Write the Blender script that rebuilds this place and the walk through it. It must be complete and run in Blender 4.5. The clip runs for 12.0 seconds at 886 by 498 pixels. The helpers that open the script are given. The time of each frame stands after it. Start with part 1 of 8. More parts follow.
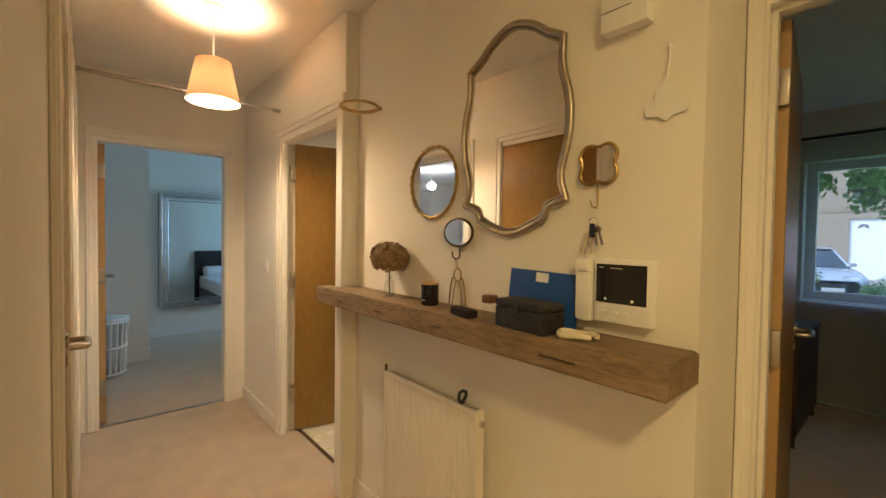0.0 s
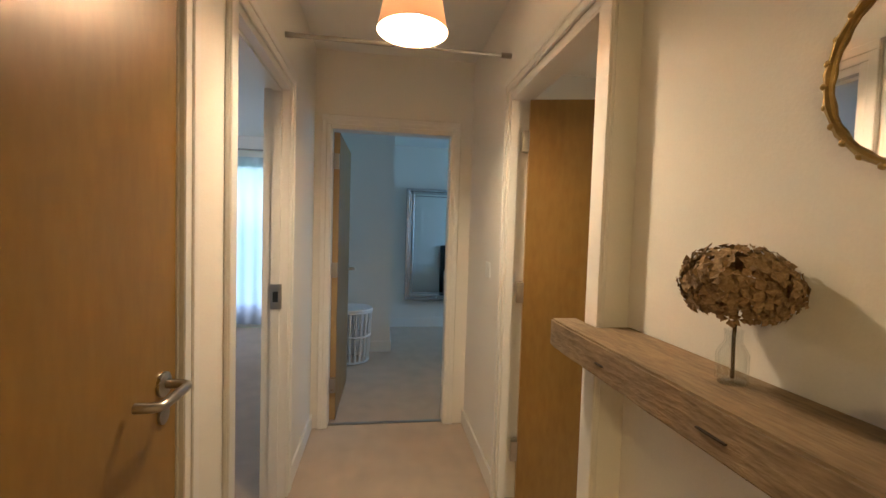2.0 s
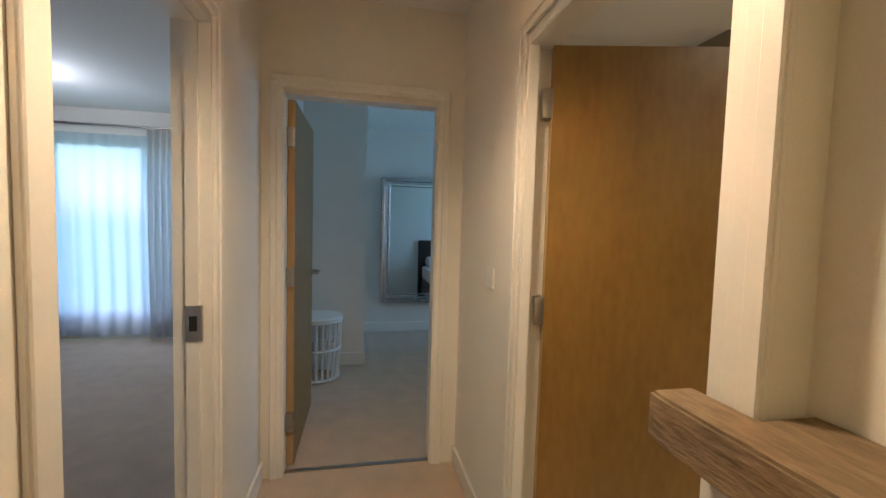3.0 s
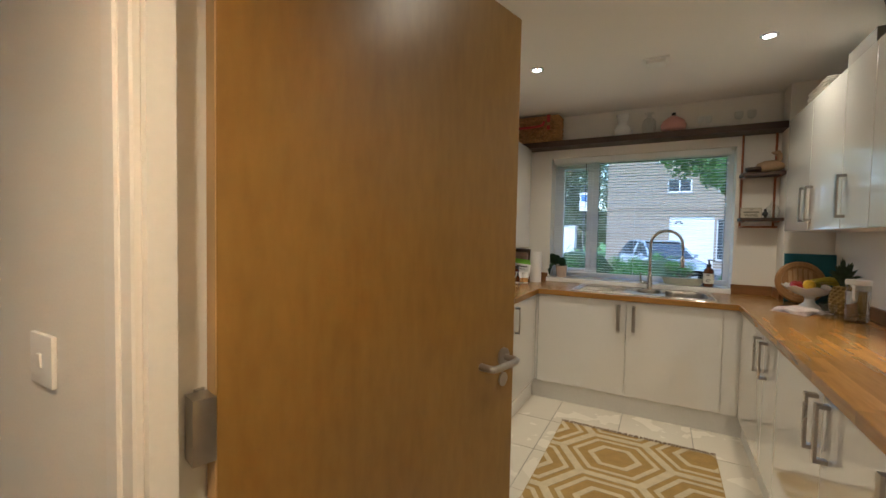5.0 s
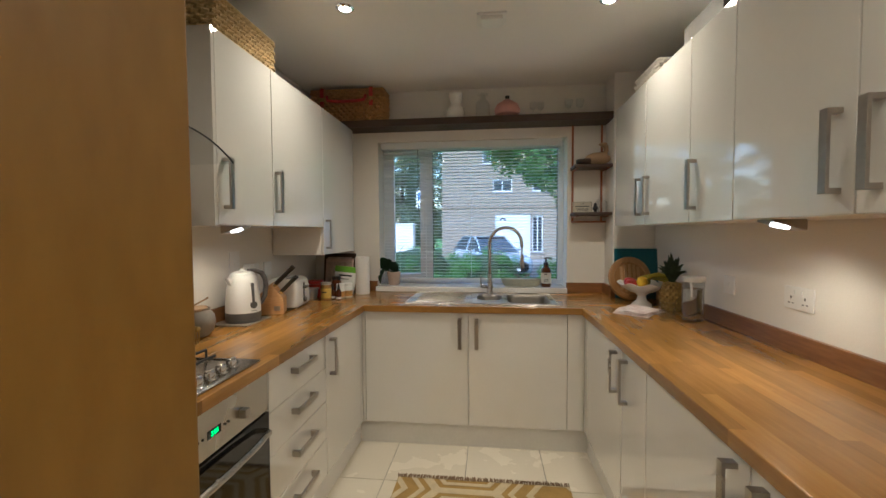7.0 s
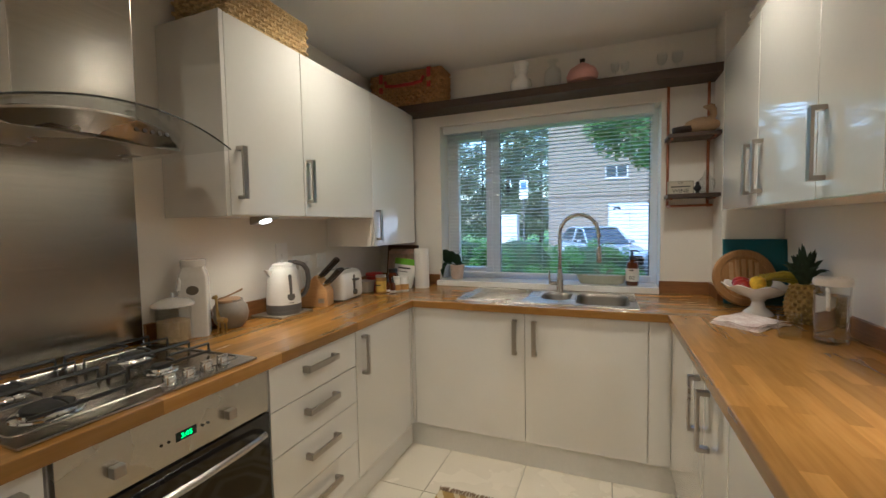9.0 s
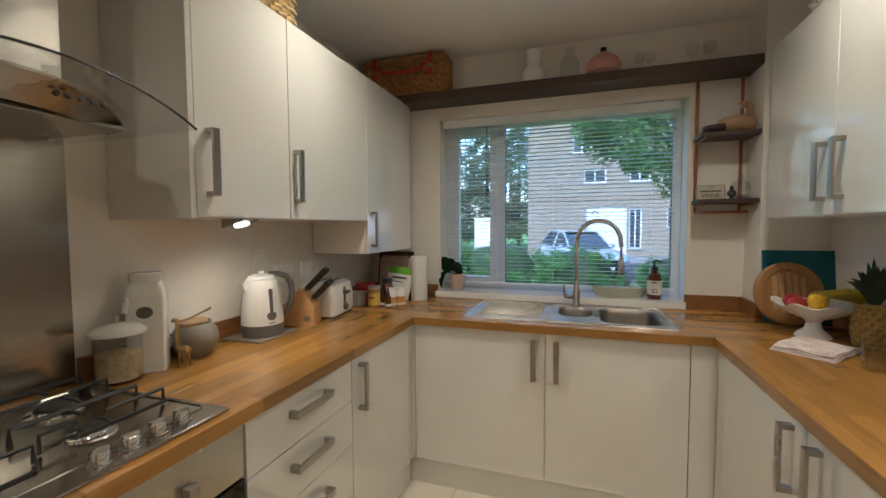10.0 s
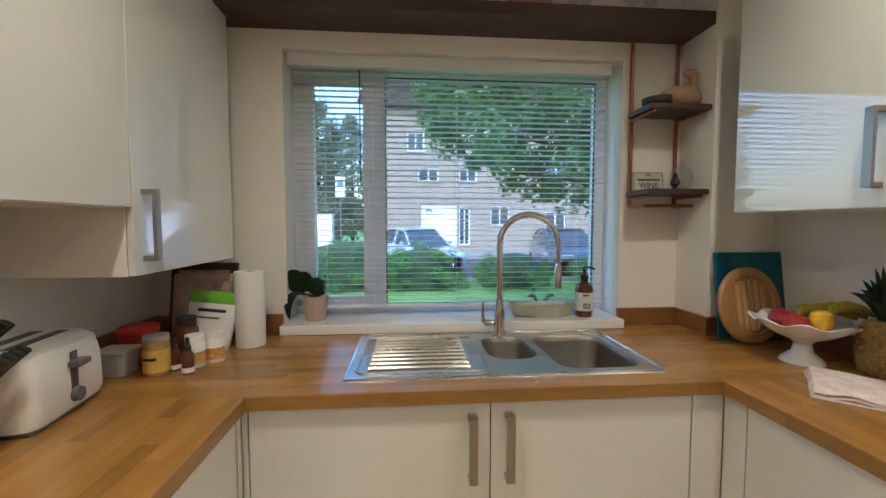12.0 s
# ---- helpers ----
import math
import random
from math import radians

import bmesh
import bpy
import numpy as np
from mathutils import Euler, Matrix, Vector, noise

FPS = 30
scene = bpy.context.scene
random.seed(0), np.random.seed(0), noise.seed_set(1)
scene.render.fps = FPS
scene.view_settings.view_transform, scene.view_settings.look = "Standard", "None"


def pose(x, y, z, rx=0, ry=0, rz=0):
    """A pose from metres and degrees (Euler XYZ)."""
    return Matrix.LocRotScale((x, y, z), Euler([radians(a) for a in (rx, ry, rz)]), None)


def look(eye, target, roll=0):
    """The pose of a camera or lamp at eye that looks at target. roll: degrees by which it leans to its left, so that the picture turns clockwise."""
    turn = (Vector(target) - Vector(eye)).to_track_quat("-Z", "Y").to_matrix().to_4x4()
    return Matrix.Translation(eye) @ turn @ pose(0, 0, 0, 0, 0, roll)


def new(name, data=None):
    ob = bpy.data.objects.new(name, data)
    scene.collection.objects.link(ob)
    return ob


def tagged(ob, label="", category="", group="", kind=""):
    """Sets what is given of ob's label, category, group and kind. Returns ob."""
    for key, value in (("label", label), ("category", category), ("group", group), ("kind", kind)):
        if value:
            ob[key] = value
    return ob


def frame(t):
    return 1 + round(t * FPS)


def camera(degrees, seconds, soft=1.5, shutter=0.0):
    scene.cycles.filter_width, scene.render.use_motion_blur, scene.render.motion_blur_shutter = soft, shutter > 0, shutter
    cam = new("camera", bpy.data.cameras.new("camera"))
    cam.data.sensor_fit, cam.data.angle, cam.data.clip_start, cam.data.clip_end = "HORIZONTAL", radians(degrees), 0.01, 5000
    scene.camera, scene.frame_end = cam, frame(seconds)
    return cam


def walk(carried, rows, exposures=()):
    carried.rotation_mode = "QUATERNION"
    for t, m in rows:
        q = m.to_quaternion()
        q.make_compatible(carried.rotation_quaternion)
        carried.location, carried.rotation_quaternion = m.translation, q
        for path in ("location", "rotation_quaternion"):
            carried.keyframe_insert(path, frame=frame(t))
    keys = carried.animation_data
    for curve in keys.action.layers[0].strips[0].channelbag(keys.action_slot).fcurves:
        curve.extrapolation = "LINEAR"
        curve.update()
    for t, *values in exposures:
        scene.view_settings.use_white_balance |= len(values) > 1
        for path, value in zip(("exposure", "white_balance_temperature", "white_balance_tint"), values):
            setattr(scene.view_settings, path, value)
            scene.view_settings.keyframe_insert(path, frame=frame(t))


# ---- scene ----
cam = camera(94.5, 12.0)
EXPOSURES = [(0.0, 2.15, 5350, 10), (1.0, 2.25, 5200, 10), (2.0, 1.9, 5000, 10), (2.6, 1.8, 5000, 10), (4.5, 1.9, 4950, 10), (5.2, 1.75, 4900, 10), (7.0, 1.78, 4850, 10), (9.0, 1.85, 4800, 10), (10.5, 1.78, 4800, 10), (12.0, 1.97, 4800, 10)]
PATH = [
    (0, (0.002, 0.07, 1.347), (-1.507, 1.381, 1.296), 0.8),
    (0.5, (-0.129, 0.217, 1.336), (-1.88, 1.181, 1.287), 1.1),
    (1, (-0.364, 0.317, 1.334), (-2.248, 0.986, 1.289), 1.3),
    (1.5, (-0.595, 0.392, 1.34), (-2.546, 0.825, 1.277), 1.5),
    (2, (-0.873, 0.463, 1.338), (-2.85, 0.755, 1.25), 1.8),
    (2.5, (-1.157, 0.48, 1.335), (-3.135, 0.752, 1.227), 2.0),
    (2.7, (-1.271, 0.479, 1.34), (-3.245, 0.783, 1.226), 1.9),
    (4.3, (-2.001, 0.66, 1.366), (-3.509, 1.97, 1.27), 1.4),
    (4.5, (-2.096, 0.679, 1.355), (-3.449, 2.149, 1.266), 1.6),
    (4.6, (-2.149, 0.664, 1.348), (-3.414, 2.211, 1.27), 1.5),
    (5, (-2.182, 0.766, 1.353), (-3.129, 2.526, 1.275), 1.1),
    (5.5, (-2.215, 0.966, 1.351), (-2.807, 2.875, 1.282), 0.6),
    (6, (-2.251, 1.155, 1.373), (-2.583, 3.126, 1.297), 0.0),
    (6.5, (-2.281, 1.377, 1.372), (-2.476, 3.366, 1.297), -0.3),
    (7, (-2.276, 1.563, 1.372), (-2.502, 3.548, 1.292), -0.3),
    (9, (-1.997, 1.903, 1.353), (-2.74, 3.757, 1.24), -1.0),
    (9.5, (-2.135, 1.98, 1.37), (-2.834, 3.85, 1.26), -0.7),
    (10, (-2.258, 2.142, 1.372), (-2.892, 4.036, 1.268), -0.3),
    (10.5, (-2.354, 2.408, 1.374), (-2.874, 4.337, 1.275), 0.1),
    (11, (-2.452, 2.628, 1.374), (-2.801, 4.595, 1.272), 0.3),
    (11.5, (-2.577, 2.821, 1.38), (-2.703, 4.814, 1.271), 0.2),
    (12, (-2.638, 2.99, 1.367), (-2.471, 4.979, 1.247), 0.0),
]
walk(cam, [(t, look(e, g, r)) for t, e, g, r in PATH], EXPOSURES)

# ---- world, sun, exposure ----
SUN_EL, SUN_ROT = radians(49.4), radians(-147.5)
world = bpy.data.worlds.new("world")
scene.world = world
world.use_nodes = True
wn = world.node_tree
sky = wn.nodes.new("ShaderNodeTexSky")
sky.sky_type, sky.sun_disc = "NISHITA", False
sky.sun_elevation, sky.sun_rotation = SUN_EL, SUN_ROT
sky.air_density, sky.dust_density, sky.ozone_density = 1.4, 2.2, 1.6
wn.links.new(sky.outputs[0], wn.nodes["Background"].inputs[0])
wn.nodes["Background"].inputs[1].default_value = 0.15
sun_data = bpy.data.lights.new("sun", "SUN")
sun_data.energy, sun_data.angle, sun_data.color = 0.5, radians(20), (1.0, 0.98, 0.94)
sun = new("sun", sun_data)
sun.matrix_world = look((0, 0, 20), (0.35, 0.55, 20 - 0.76))


def lamp(name, kind, at, energy, color, size=0.05, aim=None, spot=None):
    data = bpy.data.lights.new(name, kind)
    data.energy, data.color = energy, color
    if kind == "AREA":
        data.shape, data.size = "DISK", size
    else:
        data.shadow_soft_size = size
    if spot:
        data.spot_size, data.spot_blend = radians(spot), 1.0
    ob = new(name, data)
    ob.matrix_world = look(at, aim) if aim else pose(*at)
    return ob


WARM = (1.0, 0.68, 0.32)
KWARM = (1.0, 0.755, 0.44)
lamp("pendant_bulb", "POINT", (-2.29, 0.545, 2.075), 10.5, WARM, 0.05)
lamp("lobby_light_glow", "AREA", (0.75, -0.15, 2.40), 6.6, (1.0, 0.63, 0.20), 0.30, (0.75, -0.15, 0))
lamp("side_room_bulb", "POINT", (-5.2, -2.1, 2.2), 2, (1.0, 0.85, 0.72), 0.06)
DAY = (0.48, 0.77, 1.0)


def window_light(name, at, aim, sx, sy, energy):
    ob = lamp(name, "AREA", at, energy, DAY, 1.0, aim)
    ob.data.shape, ob.data.size, ob.data.size_y = "RECTANGLE", sx, sy


window_light("bedroom_window_sky", (-5.3, 4.06, 1.45), (-5.3, 0, 1.3), 1.7, 1.25, 5.5)
window_light("side_room_window_sky", (-6.62, -1.8, 1.25), (0, -1.8, 1.1), 1.7, 1.7, 1.6)
# The pair at y = 2.0 is added to light the kitchen and stays unseen.
DOWNLIGHTS = [(-2.98, 3.55), (-1.71, 3.63), (-2.98, 2.0), (-1.71, 2.0)]
for dx, dy in DOWNLIGHTS:
    lamp("downlight_beam", "SPOT", (dx, dy, 2.455), 12.5 if dy > 3 else 9, KWARM, 0.045, (dx, dy, 0), 160)
CABINET_LIGHTS = [(-3.44, 3.33, 1.375), (-1.35, 2.98, 1.375)]
for dx, dy, dz in CABINET_LIGHTS:
    lamp("cabinet_light_beam", "SPOT", (dx, dy, dz), 1.9 if dx < -2 else 2.8, KWARM, 0.025, (dx + (0.04 if dx < -2 else -0.04), dy + 0.1, 0.9), 155)

# ---- materials ----
MATS = {}


def mat(name, color, rough=0.5, metal=0.0, vary=0.08, scale=6.0, grain=60.0, bump=0.05, stretch=(1, 1, 1), coat=0.0, spec=0.5, color2=None, sheen=0.0, random_obj=0.0):
    """A surface with two scales of variation in colour, roughness and relief."""
    m = bpy.data.materials.new(name)
    m.use_nodes = True
    nt = m.node_tree
    b = nt.nodes["Principled BSDF"]
    b.inputs["Roughness"].default_value, b.inputs["Metallic"].default_value = rough, metal
    b.inputs["Coat Weight"].default_value = coat
    b.inputs["Coat Roughness"].default_value = 0.06
    b.inputs["Specular IOR Level"].default_value = spec
    b.inputs["Sheen Weight"].default_value = sheen
    tc = nt.nodes.new("ShaderNodeTexCoord")
    mp = nt.nodes.new("ShaderNodeMapping")
    mp.inputs["Scale"].default_value = stretch
    nt.links.new(tc.outputs["Object"], mp.inputs[0])
    big, fine = nt.nodes.new("ShaderNodeTexNoise"), nt.nodes.new("ShaderNodeTexNoise")
    big.inputs["Scale"].default_value, fine.inputs["Scale"].default_value = scale, grain
    big.inputs["Detail"].default_value, fine.inputs["Detail"].default_value = 4, 3
    nt.links.new(mp.outputs[0], big.inputs[0])
    nt.links.new(mp.outputs[0], fine.inputs[0])
    add = nt.nodes.new("ShaderNodeMath")
    add.operation = "ADD"
    nt.links.new(big.outputs[0], add.inputs[0])
    nt.links.new(fine.outputs[0], add.inputs[1])
    half = nt.nodes.new("ShaderNodeMath")
    half.operation = "MULTIPLY"
    half.inputs[1].default_value = 0.5
    nt.links.new(add.outputs[0], half.inputs[0])
    ramp = nt.nodes.new("ShaderNodeValToRGB")
    c2 = color2 or tuple(min(1.0, c * (1 + vary)) for c in color)
    c1 = color if color2 else tuple(c * (1 - vary) for c in color)
    ramp.color_ramp.elements[0].position, ramp.color_ramp.elements[1].position = 0.35, 0.65
    ramp.color_ramp.elements[0].color, ramp.color_ramp.elements[1].color = (*c1, 1), (*c2, 1)
    nt.links.new(half.outputs[0], ramp.inputs[0])
    out = ramp.outputs[0]
    if random_obj:
        info = nt.nodes.new("ShaderNodeObjectInfo")
        shift = nt.nodes.new("ShaderNodeMath")
        shift.operation = "MULTIPLY"
        shift.inputs[1].default_value = 43.0
        nt.links.new(info.outputs["Random"], shift.inputs[0])
        nt.links.new(shift.outputs[0], mp.inputs["Location"])
        hsv = nt.nodes.new("ShaderNodeHueSaturation")
        mr = nt.nodes.new("ShaderNodeMapRange")
        mr.inputs[3].default_value, mr.inputs[4].default_value = 1 - random_obj, 1 + random_obj
        nt.links.new(info.outputs["Random"], mr.inputs[0])
        nt.links.new(mr.outputs[0], hsv.inputs["Value"])
        nt.links.new(out, hsv.inputs["Color"])
        out = hsv.outputs[0]
    nt.links.new(out, b.inputs["Base Color"])
    if bump:
        bp = nt.nodes.new("ShaderNodeBump")
        bp.inputs["Strength"].default_value, bp.inputs["Distance"].default_value = bump, 0.01
        nt.links.new(fine.outputs[0], bp.inputs["Height"])
        nt.links.new(bp.outputs[0], b.inputs["Normal"])
    mr2 = nt.nodes.new("ShaderNodeMapRange")
    mr2.inputs[3].default_value, mr2.inputs[4].default_value = max(0.0, rough - 0.05 - 0.1 * rough), min(1, rough + 0.05 + 0.1 * rough)
    if rough < 0.12:
        mr2.inputs[3].default_value, mr2.inputs[4].default_value = rough * 0.8, rough * 1.3
    nt.links.new(big.outputs[0], mr2.inputs[0])
    nt.links.new(mr2.outputs[0], b.inputs["Roughness"])
    MATS[name] = m
    return m


def glass(name, color=(1, 1, 1), rough=0.0, ior=1.45):
    m = bpy.data.materials.new(name)
    m.use_nodes = True
    b = m.node_tree.nodes["Principled BSDF"]
    b.inputs["Base Color"].default_value = (*color, 1)
    b.inputs["Transmission Weight"].default_value, b.inputs["Roughness"].default_value, b.inputs["IOR"].default_value = 1.0, rough, ior
    return m


def thin_glass(name):
    """Clear sheet or vessel wall: straight through, with a mirror gloss on top."""
    m = bpy.data.materials.new(name)
    m.use_nodes = True
    nt = m.node_tree
    tp, gl, lw, mx = nt.nodes.new("ShaderNodeBsdfTransparent"), nt.nodes.new("ShaderNodeBsdfGlossy"), nt.nodes.new("ShaderNodeLayerWeight"), nt.nodes.new("ShaderNodeMixShader")
    power, gain = nt.nodes.new("ShaderNodeMath"), nt.nodes.new("ShaderNodeMath")
    tp.inputs[0].default_value = (0.97, 0.98, 0.98, 1)
    gl.inputs["Roughness"].default_value, lw.inputs[0].default_value = 0.02, 0.5
    power.operation, power.inputs[1].default_value = "POWER", 4.0
    gain.operation, gain.inputs[1].default_value, gain.inputs[2].default_value = "MULTIPLY_ADD", 0.75, 0.04
    nt.links.new(lw.outputs["Facing"], power.inputs[0])
    nt.links.new(power.outputs[0], gain.inputs[0])
    nt.links.new(gain.outputs[0], mx.inputs[0])
    nt.links.new(tp.outputs[0], mx.inputs[1])
    nt.links.new(gl.outputs[0], mx.inputs[2])
    nt.links.new(mx.outputs[0], nt.nodes["Material Output"].inputs[0])
    return m


def glow(name, color, strength):
    m = bpy.data.materials.new(name)
    m.use_nodes = True
    b = m.node_tree.nodes["Principled BSDF"]
    b.inputs["Base Color"].default_value = (*color, 1)
    b.inputs["Emission Color"].default_value = (*color, 1)
    b.inputs["Emission Strength"].default_value = strength
    return m


PAINT = mat("wall_paint", (0.80, 0.765, 0.70), 0.75, vary=0.02, scale=1.2, grain=180, bump=0.06)
CEIL = mat("ceiling_paint", (0.82, 0.80, 0.76), 0.85, vary=0.015, scale=1.0, grain=150, bump=0.05)
TRIM = mat("satin_trim", (0.80, 0.77, 0.72), 0.38, vary=0.02, scale=2, grain=90, bump=0.03)
CARPET = mat("carpet", (0.56, 0.43, 0.31), 0.95, vary=0.14, scale=7, grain=420, bump=0.6, sheen=0.3)
VENEER = mat("oak_veneer", (0.215, 0.115, 0.018), 0.33, scale=2.0, grain=14, bump=0.006, stretch=(3, 3, 0.9), color2=(0.275, 0.155, 0.027))
LIPPING = mat("pale_lipping", (0.42, 0.28, 0.12), 0.5, scale=3, grain=40, stretch=(1, 1, 0.1))
GLOSS = mat("gloss_white", (0.73, 0.712, 0.675), 0.03, vary=0.01, scale=1.5, grain=40, bump=0.002, coat=1.0, spec=0.7)
GLOSS.node_tree.nodes["Principled BSDF"].inputs["Coat IOR"].default_value = 1.7
CARCASS = mat("carcass_white", (0.78, 0.76, 0.72), 0.45, vary=0.02, bump=0.01)
PLINTH = mat("plinth_white", (0.72, 0.70, 0.66), 0.35, vary=0.03, bump=0.01)
STAVE = mat("oiled_stave", (0.275, 0.135, 0.024), 0.24, scale=1.6, grain=7, bump=0.003, stretch=(1.2, 12, 12), coat=0.12, color2=(0.35, 0.180, 0.036), random_obj=0.24)
UPSTAND = mat("upstand_wood", (0.17, 0.072, 0.022), 0.35, scale=1.2, grain=6, bump=0.012, stretch=(2, 2, 18), color2=(0.27, 0.125, 0.038))
TILE = mat("floor_tile", (0.76, 0.70, 0.58), 0.26, vary=0.012, scale=5, grain=60, bump=0.02, random_obj=0.03)
GROUT = mat("grout", (0.34, 0.31, 0.27), 0.9, vary=0.1)
STEEL = mat("brushed_steel", (0.56, 0.535, 0.49), 0.27, 1.0, vary=0.04, scale=2.5, grain=160, bump=0.02, stretch=(1, 1, 1))
SHEET = mat("brushed_sheet_steel", (0.40, 0.37, 0.32), 0.19, 1.0, vary=0.06, scale=1.5, grain=9, bump=0.035, stretch=(0.5, 0.5, 60))
CHROME = mat("chrome", (0.75, 0.75, 0.75), 0.08, 1.0, vary=0.03, bump=0.0)
# Darker, rougher copy of STEEL; the bowls' dim reflections are put into its colour.
BOWLSTEEL = mat("darkened_steel", (0.30, 0.28, 0.25), 0.38, 1.0, vary=0.12, scale=5, grain=200, bump=0.01)
NICKEL = mat("satin_nickel", (0.42, 0.39, 0.35), 0.30, 1.0, vary=0.05, bump=0.01)
BLACK = mat("black_plastic", (0.015, 0.015, 0.016), 0.35, vary=0.2, bump=0.02)
IRON = mat("cast_iron", (0.02, 0.02, 0.02), 0.6, vary=0.2, bump=0.15)
DARKGLASS = mat("dark_glass", (0.012, 0.012, 0.013), 0.05, vary=0.1, bump=0.0)
WHITEPL = mat("white_plastic", (0.80, 0.79, 0.76), 0.35, vary=0.02, bump=0.005)
UPVC = mat("white_upvc", (0.82, 0.83, 0.84), 0.3, vary=0.01, bump=0.003)
DARKWOOD = mat("dark_stained_wood", (0.035, 0.02, 0.013), 0.5, scale=3, grain=40, bump=0.15, stretch=(0.6, 8, 8), color2=(0.075, 0.042, 0.027))
GLASS = thin_glass("clear_glass")
MIRROR = mat("mirror_silver", (0.86, 0.87, 0.87), 0.015, 1.0, vary=0.01, bump=0.0)

# ---- builders ----


def box(bm, x0, x1, y0, y1, z0, z1, bev=0.0, seg=2):
    m = Matrix.LocRotScale(((x0 + x1) / 2, (y0 + y1) / 2, (z0 + z1) / 2), None, (abs(x1 - x0), abs(y1 - y0), abs(z1 - z0)))
    vs = bmesh.ops.create_cube(bm, size=1.0, matrix=m)["verts"]
    if bev:
        es = list({e for v in vs for e in v.link_edges})
        bmesh.ops.bevel(bm, geom=es, offset=bev, segments=seg, profile=0.6, affect="EDGES")
    return bm


def boxes(*rows, bev=0.0):
    bm = bmesh.new()
    for r in rows:
        box(bm, *r, bev=bev)
    return bm


def link(name, bm, material, smooth=False):
    me = bpy.data.meshes.new(name)
    bm.to_mesh(me)
    bm.free()
    for m in material if isinstance(material, (list, tuple)) else [material]:
        me.materials.append(m)
    if smooth:
        for p in me.polygons:
            p.use_smooth = True
        me.set_sharp_from_angle(angle=radians(38))
    return new(name, me)


def part(name, bm, material, parent, label="", at=None, smooth=True):
    """One mesh, in its parent's own coordinates (or at the pose given there)."""
    ob = link(name, bm, material, smooth)
    ob.parent = parent
    if at is not None:
        ob.matrix_basis = at
    return tagged(ob, label)


def thing(name, at, label, category, group="", kind=""):
    ob = new(name)
    ob.empty_display_size = 0.05
    ob.matrix_world = at if isinstance(at, Matrix) else Matrix.Translation(at)
    return tagged(ob, label, category, group, kind)


def structure(name, bm, material, label="", category="", smooth=False):
    return tagged(link(name, bm, material, smooth), label, category, "", "structure")


def solid(name, bm, material, label, category, group="", at=None, smooth=True):
    ob = link(name, bm, material, smooth)
    if at is not None:
        ob.matrix_world = at
    return tagged(ob, label, category, group)


def lathe(profile, steps=28, caps=True):
    """A turned body round z from rows of (radius, height)."""
    bm = bmesh.new()
    rings = []
    for r, z in profile:
        if r < 1e-5:
            rings.append([bm.verts.new((0, 0, z))])
        else:
            rings.append([bm.verts.new((r * math.cos(2 * math.pi * i / steps), r * math.sin(2 * math.pi * i / steps), z)) for i in range(steps)])
    for a, b in zip(rings, rings[1:]):
        for i in range(steps):
            j = (i + 1) % steps
            if len(a) == 1 and len(b) == 1:
                continue
            if len(a) == 1:
                bm.faces.new((a[0], b[j], b[i]))
            elif len(b) == 1:
                bm.faces.new((a[i], a[j], b[0]))
            else:
                bm.faces.new((a[i], a[j], b[j], b[i]))
    if caps:
        for r in (rings[0], rings[-1]):
            if len(r) > 1:
                bm.faces.new(r if r is rings[-1] else r[::-1])
    bmesh.ops.recalc_face_normals(bm, faces=bm.faces[:])
    return bm


def tube(points, radius, steps=10, closed=False, bm=None, squash=1.0):
    """A round bar along a line of points; radius is one number or one for each point."""
    bm = bm or bmesh.new()
    pts = [Vector(p) for p in points]
    n = len(pts)
    rad = radius if isinstance(radius, (list, tuple)) else [radius] * n
    rings, side = [], None
    for i, p in enumerate(pts):
        a = pts[i - 1] if (i or closed) else p
        c = pts[(i + 1) % n] if (i < n - 1 or closed) else p
        d = (c - a).normalized()
        if side is None:
            side = d.orthogonal().normalized()
        side = (side - d * side.dot(d)).normalized()
        up = d.cross(side)
        rings.append([bm.verts.new(p + (side * math.cos(q) + up * math.sin(q) * squash) * rad[i]) for q in (2 * math.pi * k / steps for k in range(steps))])
    for i in range(n if closed else n - 1):
        a, b = rings[i], rings[(i + 1) % n]
        for k in range(steps):
            j = (k + 1) % steps
            bm.faces.new((a[k], a[j], b[j], b[k]))
    if not closed:
        bm.faces.new(rings[0][::-1])
        bm.faces.new(rings[-1])
    return bm


def prism(outline, z0, z1, bev=0.0):
    """A flat outline of (x, y) raised from z0 to z1."""
    bm = bmesh.new()
    f = bm.faces.new([bm.verts.new((x, y, z0)) for x, y in outline])
    r = bmesh.ops.extrude_face_region(bm, geom=[f])
    for v in r["geom"]:
        if isinstance(v, bmesh.types.BMVert):
            v.co.z = z1
    bmesh.ops.recalc_face_normals(bm, faces=bm.faces[:])
    if bev:
        bmesh.ops.bevel(bm, geom=bm.edges[:], offset=bev, segments=2, affect="EDGES")
    return bm


def rrect(x0, x1, y0, y1, r, n=6):
    pts = []
    for cx, cy, a in ((x1 - r, y1 - r, 0), (x0 + r, y1 - r, 90), (x0 + r, y0 + r, 180), (x1 - r, y0 + r, 270)):
        pts += [(cx + r * math.cos(radians(a + 90 * i / n)), cy + r * math.sin(radians(a + 90 * i / n))) for i in range(n + 1)]
    return pts


def turned(bm, m):
    bmesh.ops.transform(bm, matrix=m, verts=bm.verts[:])
    return bm


def merge(bm, other):
    me = bpy.data.meshes.new("tmp")
    other.to_mesh(me)
    other.free()
    bm.from_mesh(me)
    bpy.data.meshes.remove(me)
    return bm


